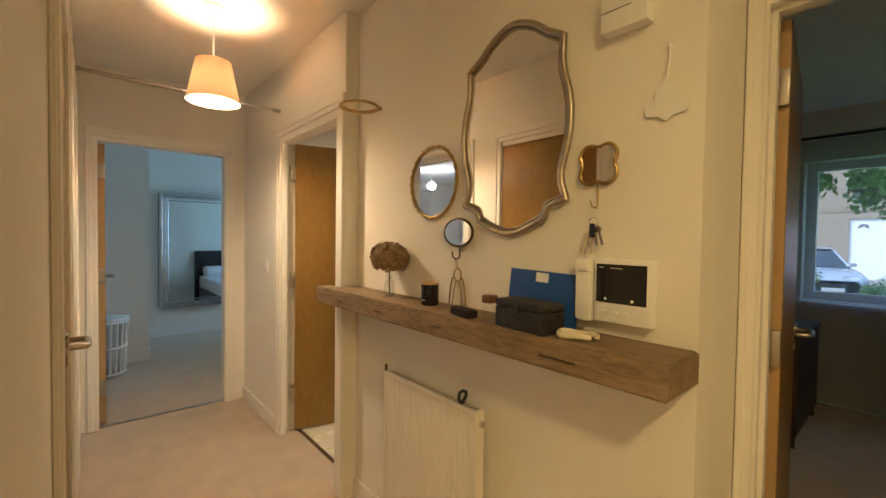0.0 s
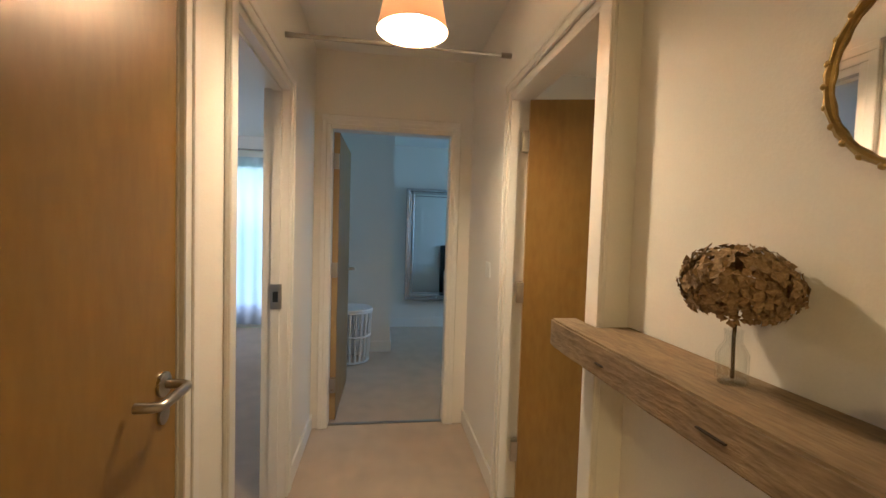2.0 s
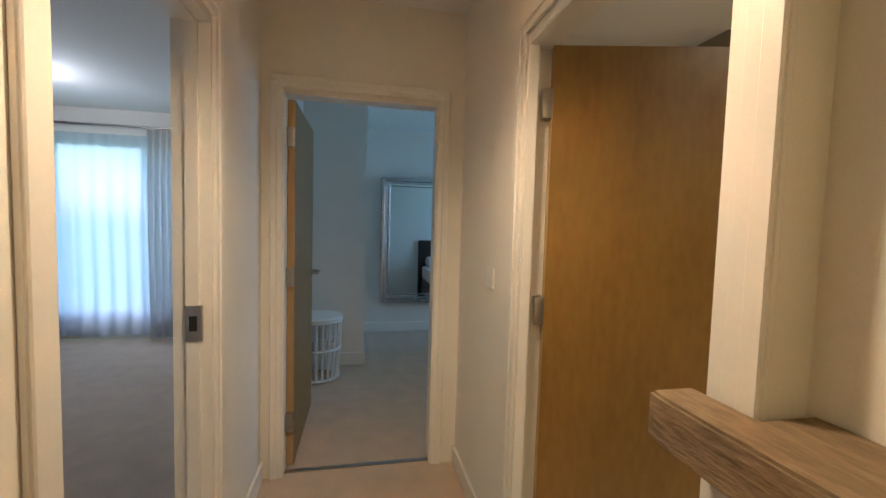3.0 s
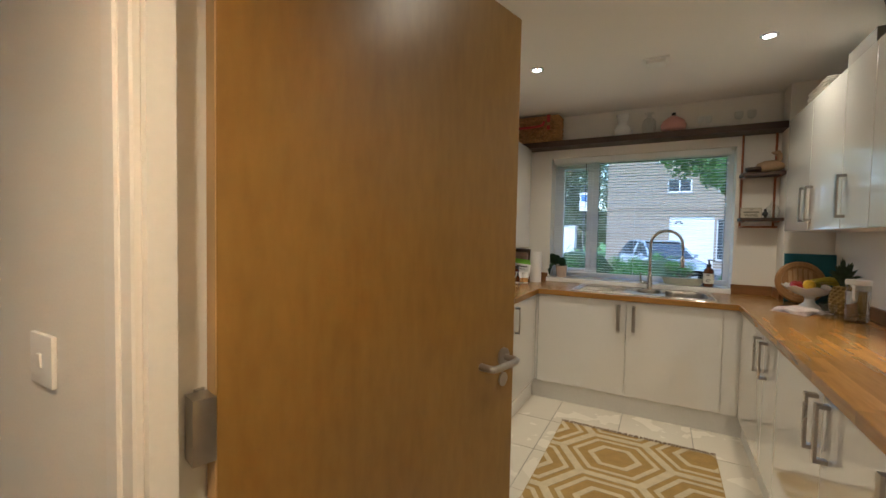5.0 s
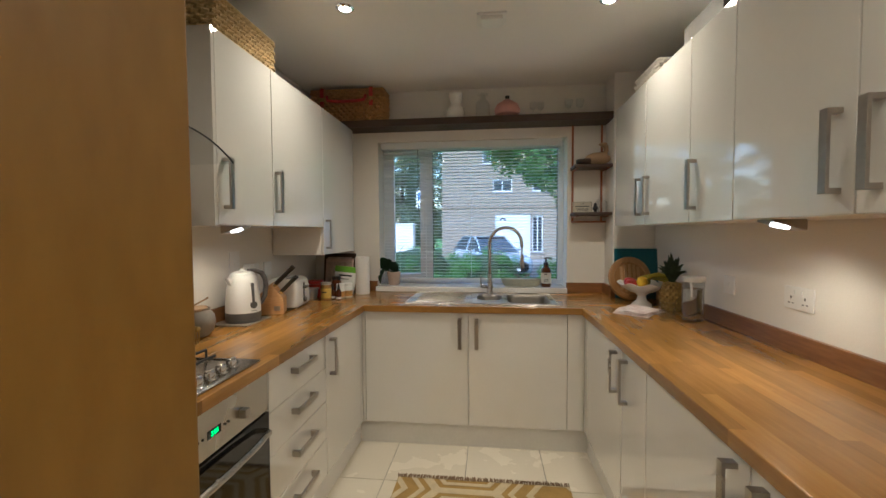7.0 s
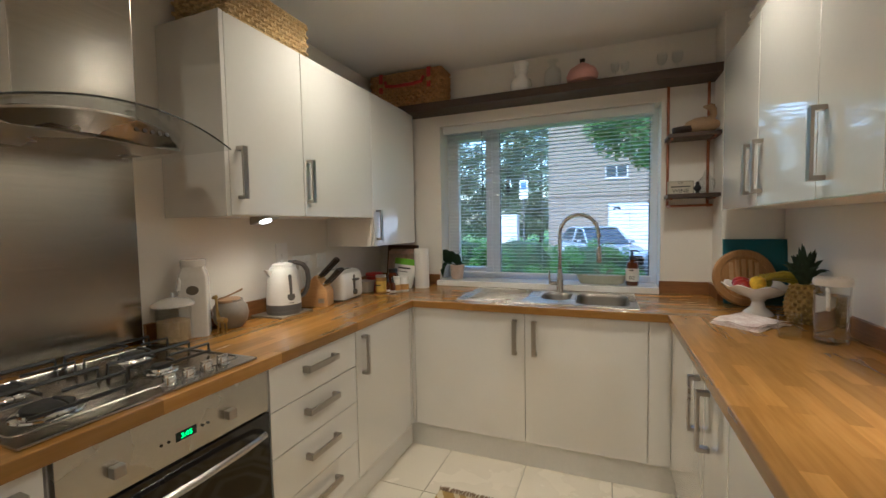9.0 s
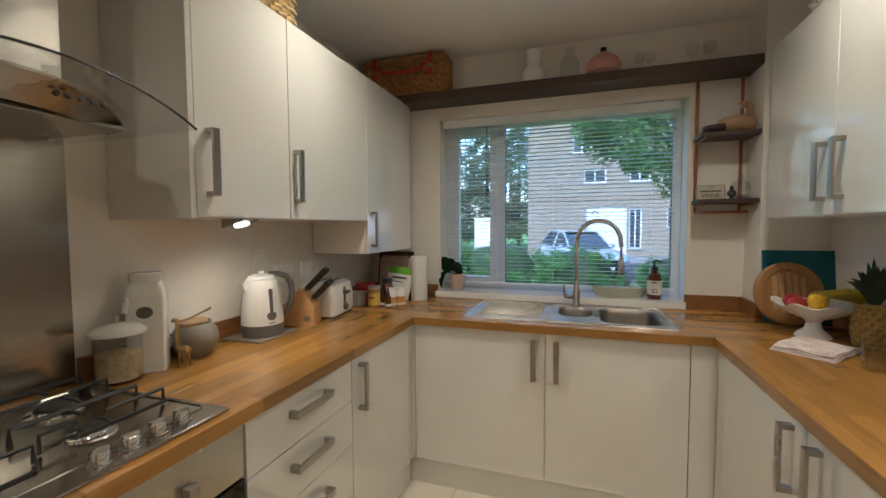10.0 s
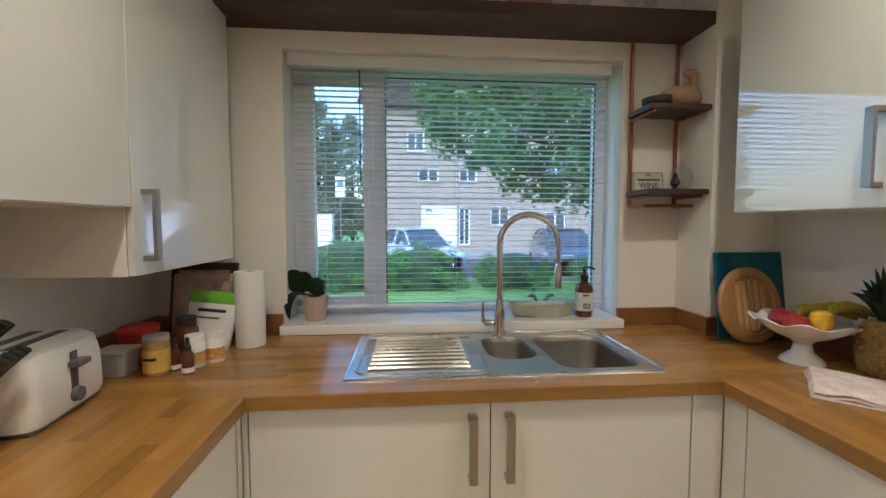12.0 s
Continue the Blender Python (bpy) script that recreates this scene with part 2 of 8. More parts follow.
# ---- the flat: hall, kitchen, rooms beyond the doors ----
H = 2.475
HL, HR, HS = 0.015, 1.05, 1.12        # hall: left face, right face by the kitchen door, shelf wall face
XE = -3.63                            # hall end wall
KL, KR, KB, KW = -3.69, -1.13, 1.16, 4.77
DH = 2.0                              # door openings

structure("floor_hall", boxes((XE - 0.05, 1.9, -1.2, HS + 0.06, -0.2, 0.0), (-0.33, 1.9, HS + 0.06, 1.50, -0.2, 0.0)), CARPET, "beige cut pile carpet on the hall floor", "floor")
structure("floor_end_room", boxes((-6.5, XE - 0.05, -0.1, 4.0, -0.2, -0.002)), CARPET, "grey beige carpet in the bedroom", "floor")
structure("floor_side_room", boxes((-6.5, -1.0, -4.0, -1.2, -0.2, -0.002), (-6.5, XE - 0.05, -1.2, -0.1, -0.2, -0.002)), CARPET, "grey beige carpet in the side room", "floor")
structure("floor_kitchen_bed", boxes((KL, KR, HS + 0.06, KW, -0.2, -0.006)), GROUT, "grey grout bed under the kitchen tiles", "floor")
structure("floor_living_room", boxes((-1.0, 3.0, 1.50, KW, -0.2, -0.002)), CARPET, "grey carpet in the living room", "floor")

# right side of the hall with the kitchen doorway
KD0, KD1 = -2.84, -1.945
structure("wall_hall_right", boxes((XE, KD0, HR, KB, 0, H), (KD0, KD1, HR, KB, DH, H), (KD1, -1.88, HR, KB, 0, H), (-1.88, -0.315, HS, KB, 0, H)), PAINT, "cream painted hall wall with a kitchen doorway", "wall")
structure("wall_alcove", boxes((-1.0, -0.315, KB, 1.44, 0, H), (KR + 0.1, -1.0, KB, 1.44, 0, H)), PAINT, "cream painted wall corner beside the shelf", "wall")
LD0, LD1 = -0.288, 0.50
structure("wall_living_door", boxes((-1.0, LD0, 1.44, 1.54, 0, H), (LD0, LD1, 1.44, 1.54, DH, H), (LD1, 1.9, 1.44, 1.54, 0, H)), PAINT, "cream painted wall round the living room door", "wall")
structure("wall_kitchen_back", boxes((KL, XE, HR, KB, 0, H)), PAINT, "white painted kitchen wall beside the door", "wall")
# hall end
ED0, ED1 = 0.115, 0.912
structure("wall_hall_end", boxes((XE - 0.1, XE, -0.1, ED0, 0, H), (XE - 0.1, XE, ED0, ED1, DH, H), (XE - 0.1, XE, ED1, HR, 0, H)), PAINT, "cream painted end wall of the hall", "wall")
# left side of the hall
CD0, CD1, SD0, SD1 = -1.87, -1.14, -2.94, -2.17
structure("wall_hall_left", boxes((XE, SD0, -0.1, HL, 0, H), (SD0, SD1, -0.1, HL, DH, H), (SD1, CD0, -0.1, HL, 0, H), (CD0, CD1, -0.1, HL, DH, H), (CD1, -0.40, -0.1, HL, 0, H)), PAINT, "cream painted hall wall with two doorways", "wall")
structure("wall_lobby", boxes((-0.5, -0.40, -1.2, -0.1, 0, H), (-0.5, 2.0, -1.3, -1.2, 0, H), (1.9, 2.0, -1.2, 1.54, 0, H)), PAINT, "cream painted walls of the entrance lobby", "wall")
structure("wall_cupboard", boxes((CD0 - 0.1, CD0 - 0.04, -0.7, -0.1, 0, H), (CD1 + 0.04, CD1 + 0.1, -0.7, -0.1, 0, H), (CD0 - 0.1, CD1 + 0.1, -0.76, -0.7, 0, H)), PAINT, "plain cupboard walls", "wall")
# kitchen
WX0, WX1, WZ0, WZ1 = -3.155, -1.69, 0.915, 2.09
structure("wall_kitchen_window", boxes((KL - 0.1, WX0, KW, KW + 0.3, 0, H), (WX1, KR + 0.1, KW, KW + 0.3, 0, H), (WX0, WX1, KW, KW + 0.3, 0, WZ0), (WX0, WX1, KW, KW + 0.3, WZ1, H)), PAINT, "white painted kitchen wall round the window", "wall")
BOXX, BOXY = -1.412, 4.565
structure("wall_boxing", boxes((BOXX, KR, BOXY, KW, 0, H)), PAINT, "white painted pipe boxing in the kitchen corner", "wall")
structure("wall_kitchen_left", boxes((KL - 0.1, KL, HR, KW, 0, H)), PAINT, "white painted kitchen wall", "wall")
structure("wall_kitchen_right", boxes((KR, KR + 0.1, KB, KW, 0, H)), PAINT, "white painted kitchen wall with sockets", "wall")
structure("ceiling", boxes((-6.6, 3.2, -4.2, KW + 0.3, H, H + 0.12)), CEIL, "white painted ceiling", "ceiling")
# rooms beyond the doors
structure("wall_bedroom", boxes((-6.6, -6.5, 0.0, 4.0, 0, H), (-6.5, -5.34, -0.1, 0.565, 0, H), (-5.34, XE - 0.1, -0.1, 0.0, 0, H), (-6.5, KL - 0.1, 4.0, 4.1, 0, 0.8), (-6.5, KL - 0.1, 4.0, 4.1, 2.1, H), (-6.5, -6.2, 4.0, 4.1, 0.8, 2.1), (-4.4, KL - 0.1, 4.0, 4.1, 0.8, 2.1)), PAINT, "white painted bedroom walls", "wall")
structure("wall_side_room", boxes((-6.6, -6.5, -4.0, -2.7, 0, H), (-6.6, -6.5, -2.7, -0.9, 2.15, H), (-6.6, -6.5, -0.9, 0.0, 0, H), (-6.6, -6.5, -2.7, -0.9, 0.0, 0.25), (-6.5, -1.0, -4.1, -4.0, 0, H), (-1.0, -0.9, -4.0, -1.3, 0, H), (-2.0, -0.9, -1.3, -1.2, 0, H), (-2.06, -2.0, -1.3, -0.1, 0, H)), PAINT, "white painted side room walls", "wall")
structure("wall_living_room", boxes((KR + 0.1, -0.64, KW, KW + 0.3, 0, H), (-0.64, 1.3, KW, KW + 0.3, 0, 0.86), (-0.64, 1.3, KW, KW + 0.3, 2.05, H), (1.3, 3.0, KW, KW + 0.3, 0, H), (3.0, 3.1, 1.54, KW + 0.3, 0, H), (1.9, 3.0, 1.44, 1.54, 0, H)), PAINT, "painted living room walls", "wall")

# ---- trim ----


def architrave(name, axis, face, sign, a0, a1, top=DH, w=0.068):
    """Stepped moulding round an opening, on the wall face at that coordinate."""
    bm = bmesh.new()
    for inset, wd, th in ((0.006, w, 0.014), (0.006 + w * 0.45, w * 0.55 - 0.002, 0.019)):
        for lo, hi, z0, z1 in ((a0 - inset - wd, a0 - inset, 0, top + inset), (a1 + inset, a1 + inset + wd, 0, top + inset), (a0 - inset - wd, a1 + inset + wd, top + inset, top + inset + wd)):
            d = sorted((face, face + sign * th))
            box(bm, *((lo, hi, *d) if axis == "y" else (*d, lo, hi)), z0, z1, bev=0.003, seg=1)
    return structure(name, bm, TRIM, "white moulded door surround", "door frame")


def lining(name, axis, b0, b1, a0, a1, top=DH, stop=None, near=0.012):
    bm = bmesh.new()
    t = 0.022
    rows = [(a0, a0 + t, b0, b1, 0, top), (a1 - t, a1, b0, b1, 0, top), (a0 + t, a1 - t, b0, b1, top - t, top)]
    if stop:
        s0, s1 = stop
        rows += [(a0 + t, a0 + t + near, s0, s1, 0, top - t), (a1 - t - 0.012, a1 - t, s0, s1, 0, top - t), (a0 + t + near, a1 - t - 0.012, s0, s1, top - t - 0.012, top - t)]
    for lo, hi, c0, c1, z0, z1 in rows:
        box(bm, *((lo, hi, c0, c1) if axis == "y" else (c0, c1, lo, hi)), z0, z1)
    return structure(name, bm, TRIM, "white painted door lining", "door frame")


architrave("trim_kitchen_door", "y", HR, -1, KD0 + 0.07, KD1 - 0.005, w=0.066)
lining("trim_kitchen_lining", "y", HR - 0.002, KB + 0.002, KD0, KD1, stop=(HR - 0.001, HR + 0.036), near=0.052)
architrave("trim_kitchen_door_inner", "y", KB, 1, KD0 + 0.02, KD1 - 0.02)
architrave("trim_end_door", "x", XE, 1, ED0 + 0.01, ED1 - 0.01, w=0.06)
lining("trim_end_lining", "x", XE - 0.102, XE + 0.002, ED0 - 0.012, ED1 + 0.012)
architrave("trim_cupboard_door", "y", HL, 1, CD0 + 0.02, CD1 - 0.02)
lining("trim_cupboard_lining", "y", -0.102, HL + 0.002, CD0, CD1)
architrave("trim_side_door", "y", HL, 1, SD0 + 0.02, SD1 - 0.02)
lining("trim_side_lining", "y", -0.102, HL + 0.002, SD0, SD1, stop=(-0.06, -0.02))
architrave("trim_living_door", "y", 1.44, -1, LD0 + 0.02, LD1 - 0.02, w=0.04)
lining("trim_living_lining", "y", 1.438, 1.542, LD0, LD1, stop=(1.47, 1.50))
sk = 0.014
structure("baseboard_hall", boxes((-1.88, -0.315, HS - sk, HS, 0, 0.10), (XE, KD0 - 0.02, HR - sk, HR, 0, 0.10), (XE, SD0 - 0.06, HL, HL + sk, 0, 0.10), (SD1 + 0.06, CD0 - 0.06, HL, HL + sk, 0, 0.10), (CD1 + 0.06, -0.40, HL, HL + sk, 0, 0.10), (-0.315, -0.315 + sk, HS, 1.44, 0, 0.10), bev=0.004), TRIM, "white painted skirting board", "baseboard")
structure("baseboard_bedroom", boxes((-6.5, -6.486, 0.565, 4.0, 0, 0.12), (-5.34, -5.326, 0.0, 0.565, 0, 0.12), (-6.5, -5.34, 0.565, 0.579, 0, 0.12), bev=0.004), TRIM, "white painted skirting board", "baseboard")
structure("threshold_bar", boxes((XE - 0.06, XE - 0.03, ED0, ED1, 0, 0.006), bev=0.002), NICKEL, "metal carpet bar in the doorway", "threshold")
structure("kitchen_threshold", boxes((KD0 + 0.02, KD1 - 0.02, HS + 0.045, HS + 0.07, -0.004, 0.004), bev=0.002), NICKEL, "metal strip between carpet and tiles", "threshold")


# ---- doors ----
def lever(parent, x, y, z, side, way):
    """A return-to-door lever on its rose: side is the face's direction in y, way the direction of the lever in x."""
    h = part("handle", turned(lathe([(0.0, 0), (0.026, 0), (0.026, 0.006), (0.022, 0.009), (0.0, 0.009)], 20), Matrix.Translation((x, y, z)) @ pose(0, 0, 0, -90 * side)), NICKEL, parent, "satin nickel lever handle")
    p = [(x, y, z), (x, y + side * 0.04, z), (x + way * 0.008, y + side * 0.052, z), (x + way * 0.02, y + side * 0.055, z), (x + way * 0.10, y + side * 0.055, z), (x + way * 0.115, y + side * 0.052, z), (x + way * 0.12, y + side * 0.04, z), (x + way * 0.12, y + side * 0.012, z)]
    part("lever", tube(p, 0.0095, 10), NICKEL, h)
    part("escutcheon", turned(lathe([(0.0, 0), (0.02, 0), (0.02, 0.005), (0.0, 0.006)], 18), Matrix.Translation((x, y, z - 0.065)) @ pose(0, 0, 0, -90 * side)), NICKEL, h)
    return h


def door_leaf(name, at, width, label, levers=(1, -1), height=1.975):
    """A flush veneered leaf, hinged on the z axis and running along +x."""
    d = thing(name, at, label, "door", "", "structure")
    part("leaf", boxes((0.003, width, -0.02, 0.02, 0.012, height), bev=0.002), VENEER, d, smooth=False)
    part("lipping", boxes((0.001, 0.003, -0.018, 0.018, 0.013, height - 0.001)), LIPPING, d, "pale solid wood lipping", smooth=False)
    for s in levers:
        lever(d, width - 0.055, s * 0.02, 1.0, s, -1)
    for z in (0.26, 1.05, 1.78):
        hb = boxes((-0.03, 0.003, -0.019, 0.019, z - 0.05, z + 0.05), bev=0.001)
        merge(hb, turned(lathe([(0, z - 0.052), (0.008, z - 0.052), (0.008, z + 0.052), (0, z + 0.052)], 10), Matrix.Translation((-0.008, 0.026, 0))))
        part("hinge", hb, NICKEL, d, "satin steel hinge")
    return d


door_leaf("door_1", pose(-2.789, 1.146, 0, 0, 0, 75.6), 0.82, "open oak veneered kitchen door with lever handle")
door_leaf("door_2", pose(XE - 0.09, ED0 + 0.03, 0, 0, 0, 179), 0.755, "open oak veneered bedroom door with lever handle")
door_leaf("door_3", pose(CD1 - 0.025, HL - 0.02, 0, 0, 0, 180), 0.68, "closed oak veneered cupboard door with lever handle", levers=(-1,))
door_leaf("door_4", pose(LD0 + 0.03, 1.555, 0, 0, 0, 96), 0.735, "open oak veneered living room door")
strike = thing("strike_plate", (SD0 + 0.036, -0.04, 1.0), "dark steel strike plate on the white door lining", "strike plate")
part("plate", boxes((-0.0135, 0.002, -0.02, 0.03, -0.06, 0.06), bev=0.001), NICKEL, strike)
part("recess", boxes((0.002, 0.004, -0.008, 0.016, -0.025, 0.025)), BLACK, strike)

# ---- kitchen ----
CT = 0.912
FX, RX, SY = -3.09, -1.705, 4.105      # door faces: left run, right run, sink run


def bar_handle(parent, x, z0, z1, y=0.0, flat=False):
    """Square bar handle in front of the face at y; flat: along x from z0 to z1 at height x."""
    bm = boxes((-0.012, 0.012, -0.036, -0.027, z0, z1), (-0.012, 0.012, -0.03, 0.0, z0, z0 + 0.014), (-0.012, 0.012, -0.03, 0.0, z1 - 0.014, z1), bev=0.0012)
    if flat:
        turned(bm, pose(0, y, x, 0, 90, 0))
    else:
        turned(bm, Matrix.Translation((x, y, 0)))
    return part("handle", bm, NICKEL, parent, "brushed steel bar handle", smooth=False)


def unit(name, at, w, z0, z1, depth, doors, label, category="kitchen cabinet", drawers=(), group="", body_top=None):
    """A cabinet with its front at y = 0: doors are (x0, x1, handle x or None, handle z0, z1)."""
    u = thing(name, at, label, category, group)
    part("body", boxes((0.0005, w - 0.0005, 0.02, depth, z0, body_top or z1), bev=0.001), CARCASS, u, smooth=False)
    for x0, x1, hx, h0, h1 in doors:
        d = part("door", boxes((x0 + 0.0015, x1 - 0.0015, 0.0, 0.018, z0 + 0.002, z1 - 0.002), bev=0.0018), GLOSS, u, "white gloss door", smooth=False)
        if hx is not None:
            bar_handle(d, hx, h0, h1)
    for d0, d1 in drawers:
        d = part("drawer_front", boxes((0.0015, w - 0.0015, 0.0, 0.018, d0 + 0.0015, d1 - 0.0015), bev=0.0018), GLOSS, u, "white gloss drawer front", smooth=False)
        bar_handle(d, (d0 + d1) / 2 + 0.02, w / 2 - 0.095, w / 2 + 0.095, flat=True)
    return u


LEFT = lambda y: pose(FX, y, 0, 0, 0, 90)
RIGHT = lambda y: pose(RX, y, 0, 0, 0, -90)
B0, B1 = 0.152, CT - 0.042
HB0, HB1 = B1 - 0.225, B1 - 0.035
BL = "white gloss base cabinet under the worktop"
unit("base_cabinet", LEFT(1.76), 0.60, B0, B1, 0.57, [(0, 0.60, 0.55, HB0, HB1)], BL, group="base cabinets")
dr = [B0, B0 + 0.19, B0 + 0.19 * 2, B0 + 0.19 * 2 + 0.17, B1]
unit("drawer_cabinet", LEFT(2.975), 0.53, B0, B1, 0.57, [], "white gloss drawer cabinet with four drawers", "drawer cabinet", drawers=list(zip(dr, dr[1:])), group="base cabinets")
unit("base_cabinet", LEFT(3.507), 0.57, B0, B1, 0.57, [(0, 0.565, 0.06, HB0, HB1)], BL, group="base cabinets")
unit("sink_cabinet", pose(-3.077, SY, 0), 1.28, B0, B1, 0.55, [(0.005, 0.668, 0.615, HB0, HB1), (0.668, 1.272, 0.72, HB0, HB1)], "wide white gloss sink cabinet with two doors", group="base cabinets", body_top=0.70)
unit("base_cabinet", RIGHT(4.02), 0.62, B0, B1, 0.57, [(0, 0.62, 0.55, HB0, HB1)], BL, group="base cabinets")
unit("base_cabinet", RIGHT(3.398), 0.28, B0, B1, 0.57, [(0, 0.28, 0.065, HB0, HB1)], BL, group="base cabinets")
unit("base_cabinet", RIGHT(3.116), 0.6, B0, B1, 0.57, [(0, 0.6, 0.545, HB0, HB1)], BL, group="base cabinets")
unit("base_cabinet", RIGHT(2.514), 0.428, B0, B1, 0.57, [(0, 0.428, 0.052, HB0, HB1)], BL, group="base cabinets")
unit("base_cabinet", RIGHT(2.084), 0.634, B0, B1, 0.57, [(0, 0.634, 0.062, HB0, HB1)], BL, group="base cabinets")
filler = thing("corner_filler", (0, 0, 0), "narrow white gloss filler panels in the corners", "filler panel")
part("panel", boxes((-1.803, RX - 0.001, SY, SY + 0.018, B0, B1), bev=0.001), GLOSS, filler, smooth=False)
part("panel", boxes((FX + 0.001, -3.074, SY, SY + 0.018, B0, B1), bev=0.001), GLOSS, filler, smooth=False)
part("panel", boxes((FX - 0.018, FX, 4.079, SY - 0.001, B0, B1), bev=0.001), GLOSS, filler, smooth=False)
part("panel", boxes((RX, RX + 0.018, 4.022, SY - 0.002, B0, B1), bev=0.001), GLOSS, filler, smooth=False)
plinth = thing("plinth", (0, 0, 0), "white plinth boards under the base cabinets", "plinth")
for r in ((FX - 0.045, FX - 0.03, 1.76, 4.14, 0.0, 0.15), (FX - 0.03, RX + 0.03, 4.14, 4.155, 0.0, 0.15), (RX + 0.03, RX + 0.045, 1.44, 4.14, 0.0, 0.15)):
    part("board", boxes(r, bev=0.001), PLINTH, plinth, smooth=False)

# worktops with the sink and hob cut in
SX0, SX1, SY0, SY1 = -2.83, -1.84, 4.165, 4.665
wl = thing("worktop", (0, 0, 0), "oiled wood block worktop with stave pattern", "worktop")
stave_meshes = {}


def stave(run, u, v, length, width, front):
    """One full-depth stave; the run's frame has u along the grain and v away from the front edge."""
    key = (round(length, 3), round(width, 3), front)
    if key not in stave_meshes:
        c = 0.0035
        section = [(0.0, -0.04), (width, -0.04), (width, 0.0)] + ([(c, 0.0), (c * 0.3, -c * 0.3), (0.0, -c)] if front else [(0.0, 0.0)])
        bm = bmesh.new()
        ends = [[bm.verts.new((x, y, z)) for y, z in section] for x in (0.0, length)]
        bm.faces.new(ends[0][::-1])
        bm.faces.new(ends[1])
        for i in range(len(section)):
            j = (i + 1) % len(section)
            bm.faces.new((ends[0][i], ends[0][j], ends[1][j], ends[1][i]))
        bmesh.ops.recalc_face_normals(bm, faces=bm.faces[:])
        me = bpy.data.meshes.new("stave")
        bm.to_mesh(me)
        bm.free()
        me.materials.append(STAVE)
        stave_meshes[key] = me
    ob = new("stave", stave_meshes[key])
    ob.parent, ob.matrix_basis = wl, run @ pose(u, v, 0)


def stave_run(run, length, depth, seed, gap=None):
    """Staves of uneven length, row by row; gap is (u0, u1, v0, v1) left open for the bowls."""
    pick = random.Random(seed)
    rows = round(depth / 0.042)
    w = depth / rows
    for k in range(rows):
        v, u = k * w, 0.0
        first = True
        while u < length - 0.001:
            n_ = pick.choice((0.30, 0.36, 0.42, 0.48, 0.54)) * (pick.choice((0.35, 0.55, 0.8, 1.0)) if first else 1.0)
            first = False
            e = length if u + n_ > length - 0.09 else u + n_
            spans = [(u, e)]
            if gap and v + w > gap[2] and v < gap[3]:
                spans = [q for q in ((u, min(e, gap[0])), (max(u, gap[1]), e)) if q[1] - q[0] > 0.002]
            for p0, p1 in spans:
                stave(run, p0, v, p1 - p0, w, k == 0)
            u = e


stave_run(pose(FX + 0.02, 1.76, CT, 0, 0, 90), SY - 0.02 - 1.76, FX + 0.02 - KL, 21)
stave_run(pose(RX - 0.02, SY - 0.02, CT, 0, 0, -90), SY - 0.02 - 1.44, KR - RX + 0.02, 22)
stave_run(pose(KL, SY - 0.02, CT), KR - KL, KW - SY + 0.02, 23, (-2.372 - KL, -1.873 - KL, 4.205 - SY + 0.02, 4.59 - SY + 0.02))
up = thing("upstand", (0, 0, 0), "wooden upstand strip along the worktop", "upstand")
for r in ((KL, KL + 0.018, 1.76, 2.33), (KL, KL + 0.018, 2.94, KW - 0.018), (KR - 0.018, KR, 1.44, BOXY - 0.018), (KL, -3.17, KW - 0.018, KW), (-1.695, BOXX - 0.018, KW - 0.018, KW), (BOXX - 0.018, BOXX, BOXY - 0.018, KW), (BOXX, KR, BOXY - 0.018, BOXY)):
    part("strip", boxes((*r, CT, CT + 0.075), bev=0.002), UPSTAND, up, smooth=False)

# wall cabinets
U0, U1, UFX, URX = 1.408, 2.172, -3.335, -1.445
UL = lambda y: pose(UFX, y, 0, 0, 0, 90)
UR = lambda y: pose(URX, y, 0, 0, 0, -90)
h0, h1 = U0 + 0.052, U0 + 0.256
UN = "white gloss wall cabinet"
first_unit = unit("wall_cabinet", UL(3.066), 0.415, U0, U1, 0.35, [(0, 0.415, 0.046, h0 + 0.012, h1 + 0.012)], UN, group="wall cabinets")
part("end_panel", boxes((-0.019, -0.001, 0.0, 0.35, U0 - 0.004, U1), bev=0.001), GLOSS, first_unit, "white gloss end panel", smooth=False)
unit("wall_cabinet", UL(3.482), 0.611, U0, U1, 0.35, [(0, 0.611, 0.033, h0 + 0.015, h1 + 0.015)], UN, group="wall cabinets")
unit("boiler_cabinet", UL(4.095), 0.59, 1.232, U1, 0.35, [(0, 0.59, 0.045, 1.27, 1.46)], "taller white gloss corner wall cabinet", group="wall cabinets")
for ya, w, hx in ((4.41, 0.52, 0.465), (3.888, 0.495, 0.05), (3.391, 0.31, 0.045), (3.079, 0.473, 0.425), (2.604, 0.50, 0.055), (2.102, 0.50, 0.455)):
    unit("wall_cabinet", UR(ya), w, U0, U1, 0.31, [(0, w, hx, h0, h1)], UN, group="wall cabinets")
LED = glow("lamp_glow", (1.0, 0.88, 0.7), 2.5)
for dx, dy, dz in CABINET_LIGHTS:
    s = -1 if dx < -2 else 1
    c = thing("cabinet_light", (dx, dy, U0), "steel wedge light under a wall cabinet", "cabinet light")
    w0 = prism([(-0.055 * s, 0), (-0.055 * s, -0.006), (0.045 * s, -0.036), (0.045 * s, 0)], -0.04, 0.04, 0.002)
    part("housing", turned(w0, pose(0, 0, 0, 90)), NICKEL, c)
    part("lens", turned(lathe([(0, 0), (0.026, 0), (0.026, 0.006), (0, 0.006)], 20), Matrix.Translation((-0.01 * s, 0, -0.024)) @ pose(0, 0, 0, 0, 17 * s, 0)), LED, c, "glowing lens")

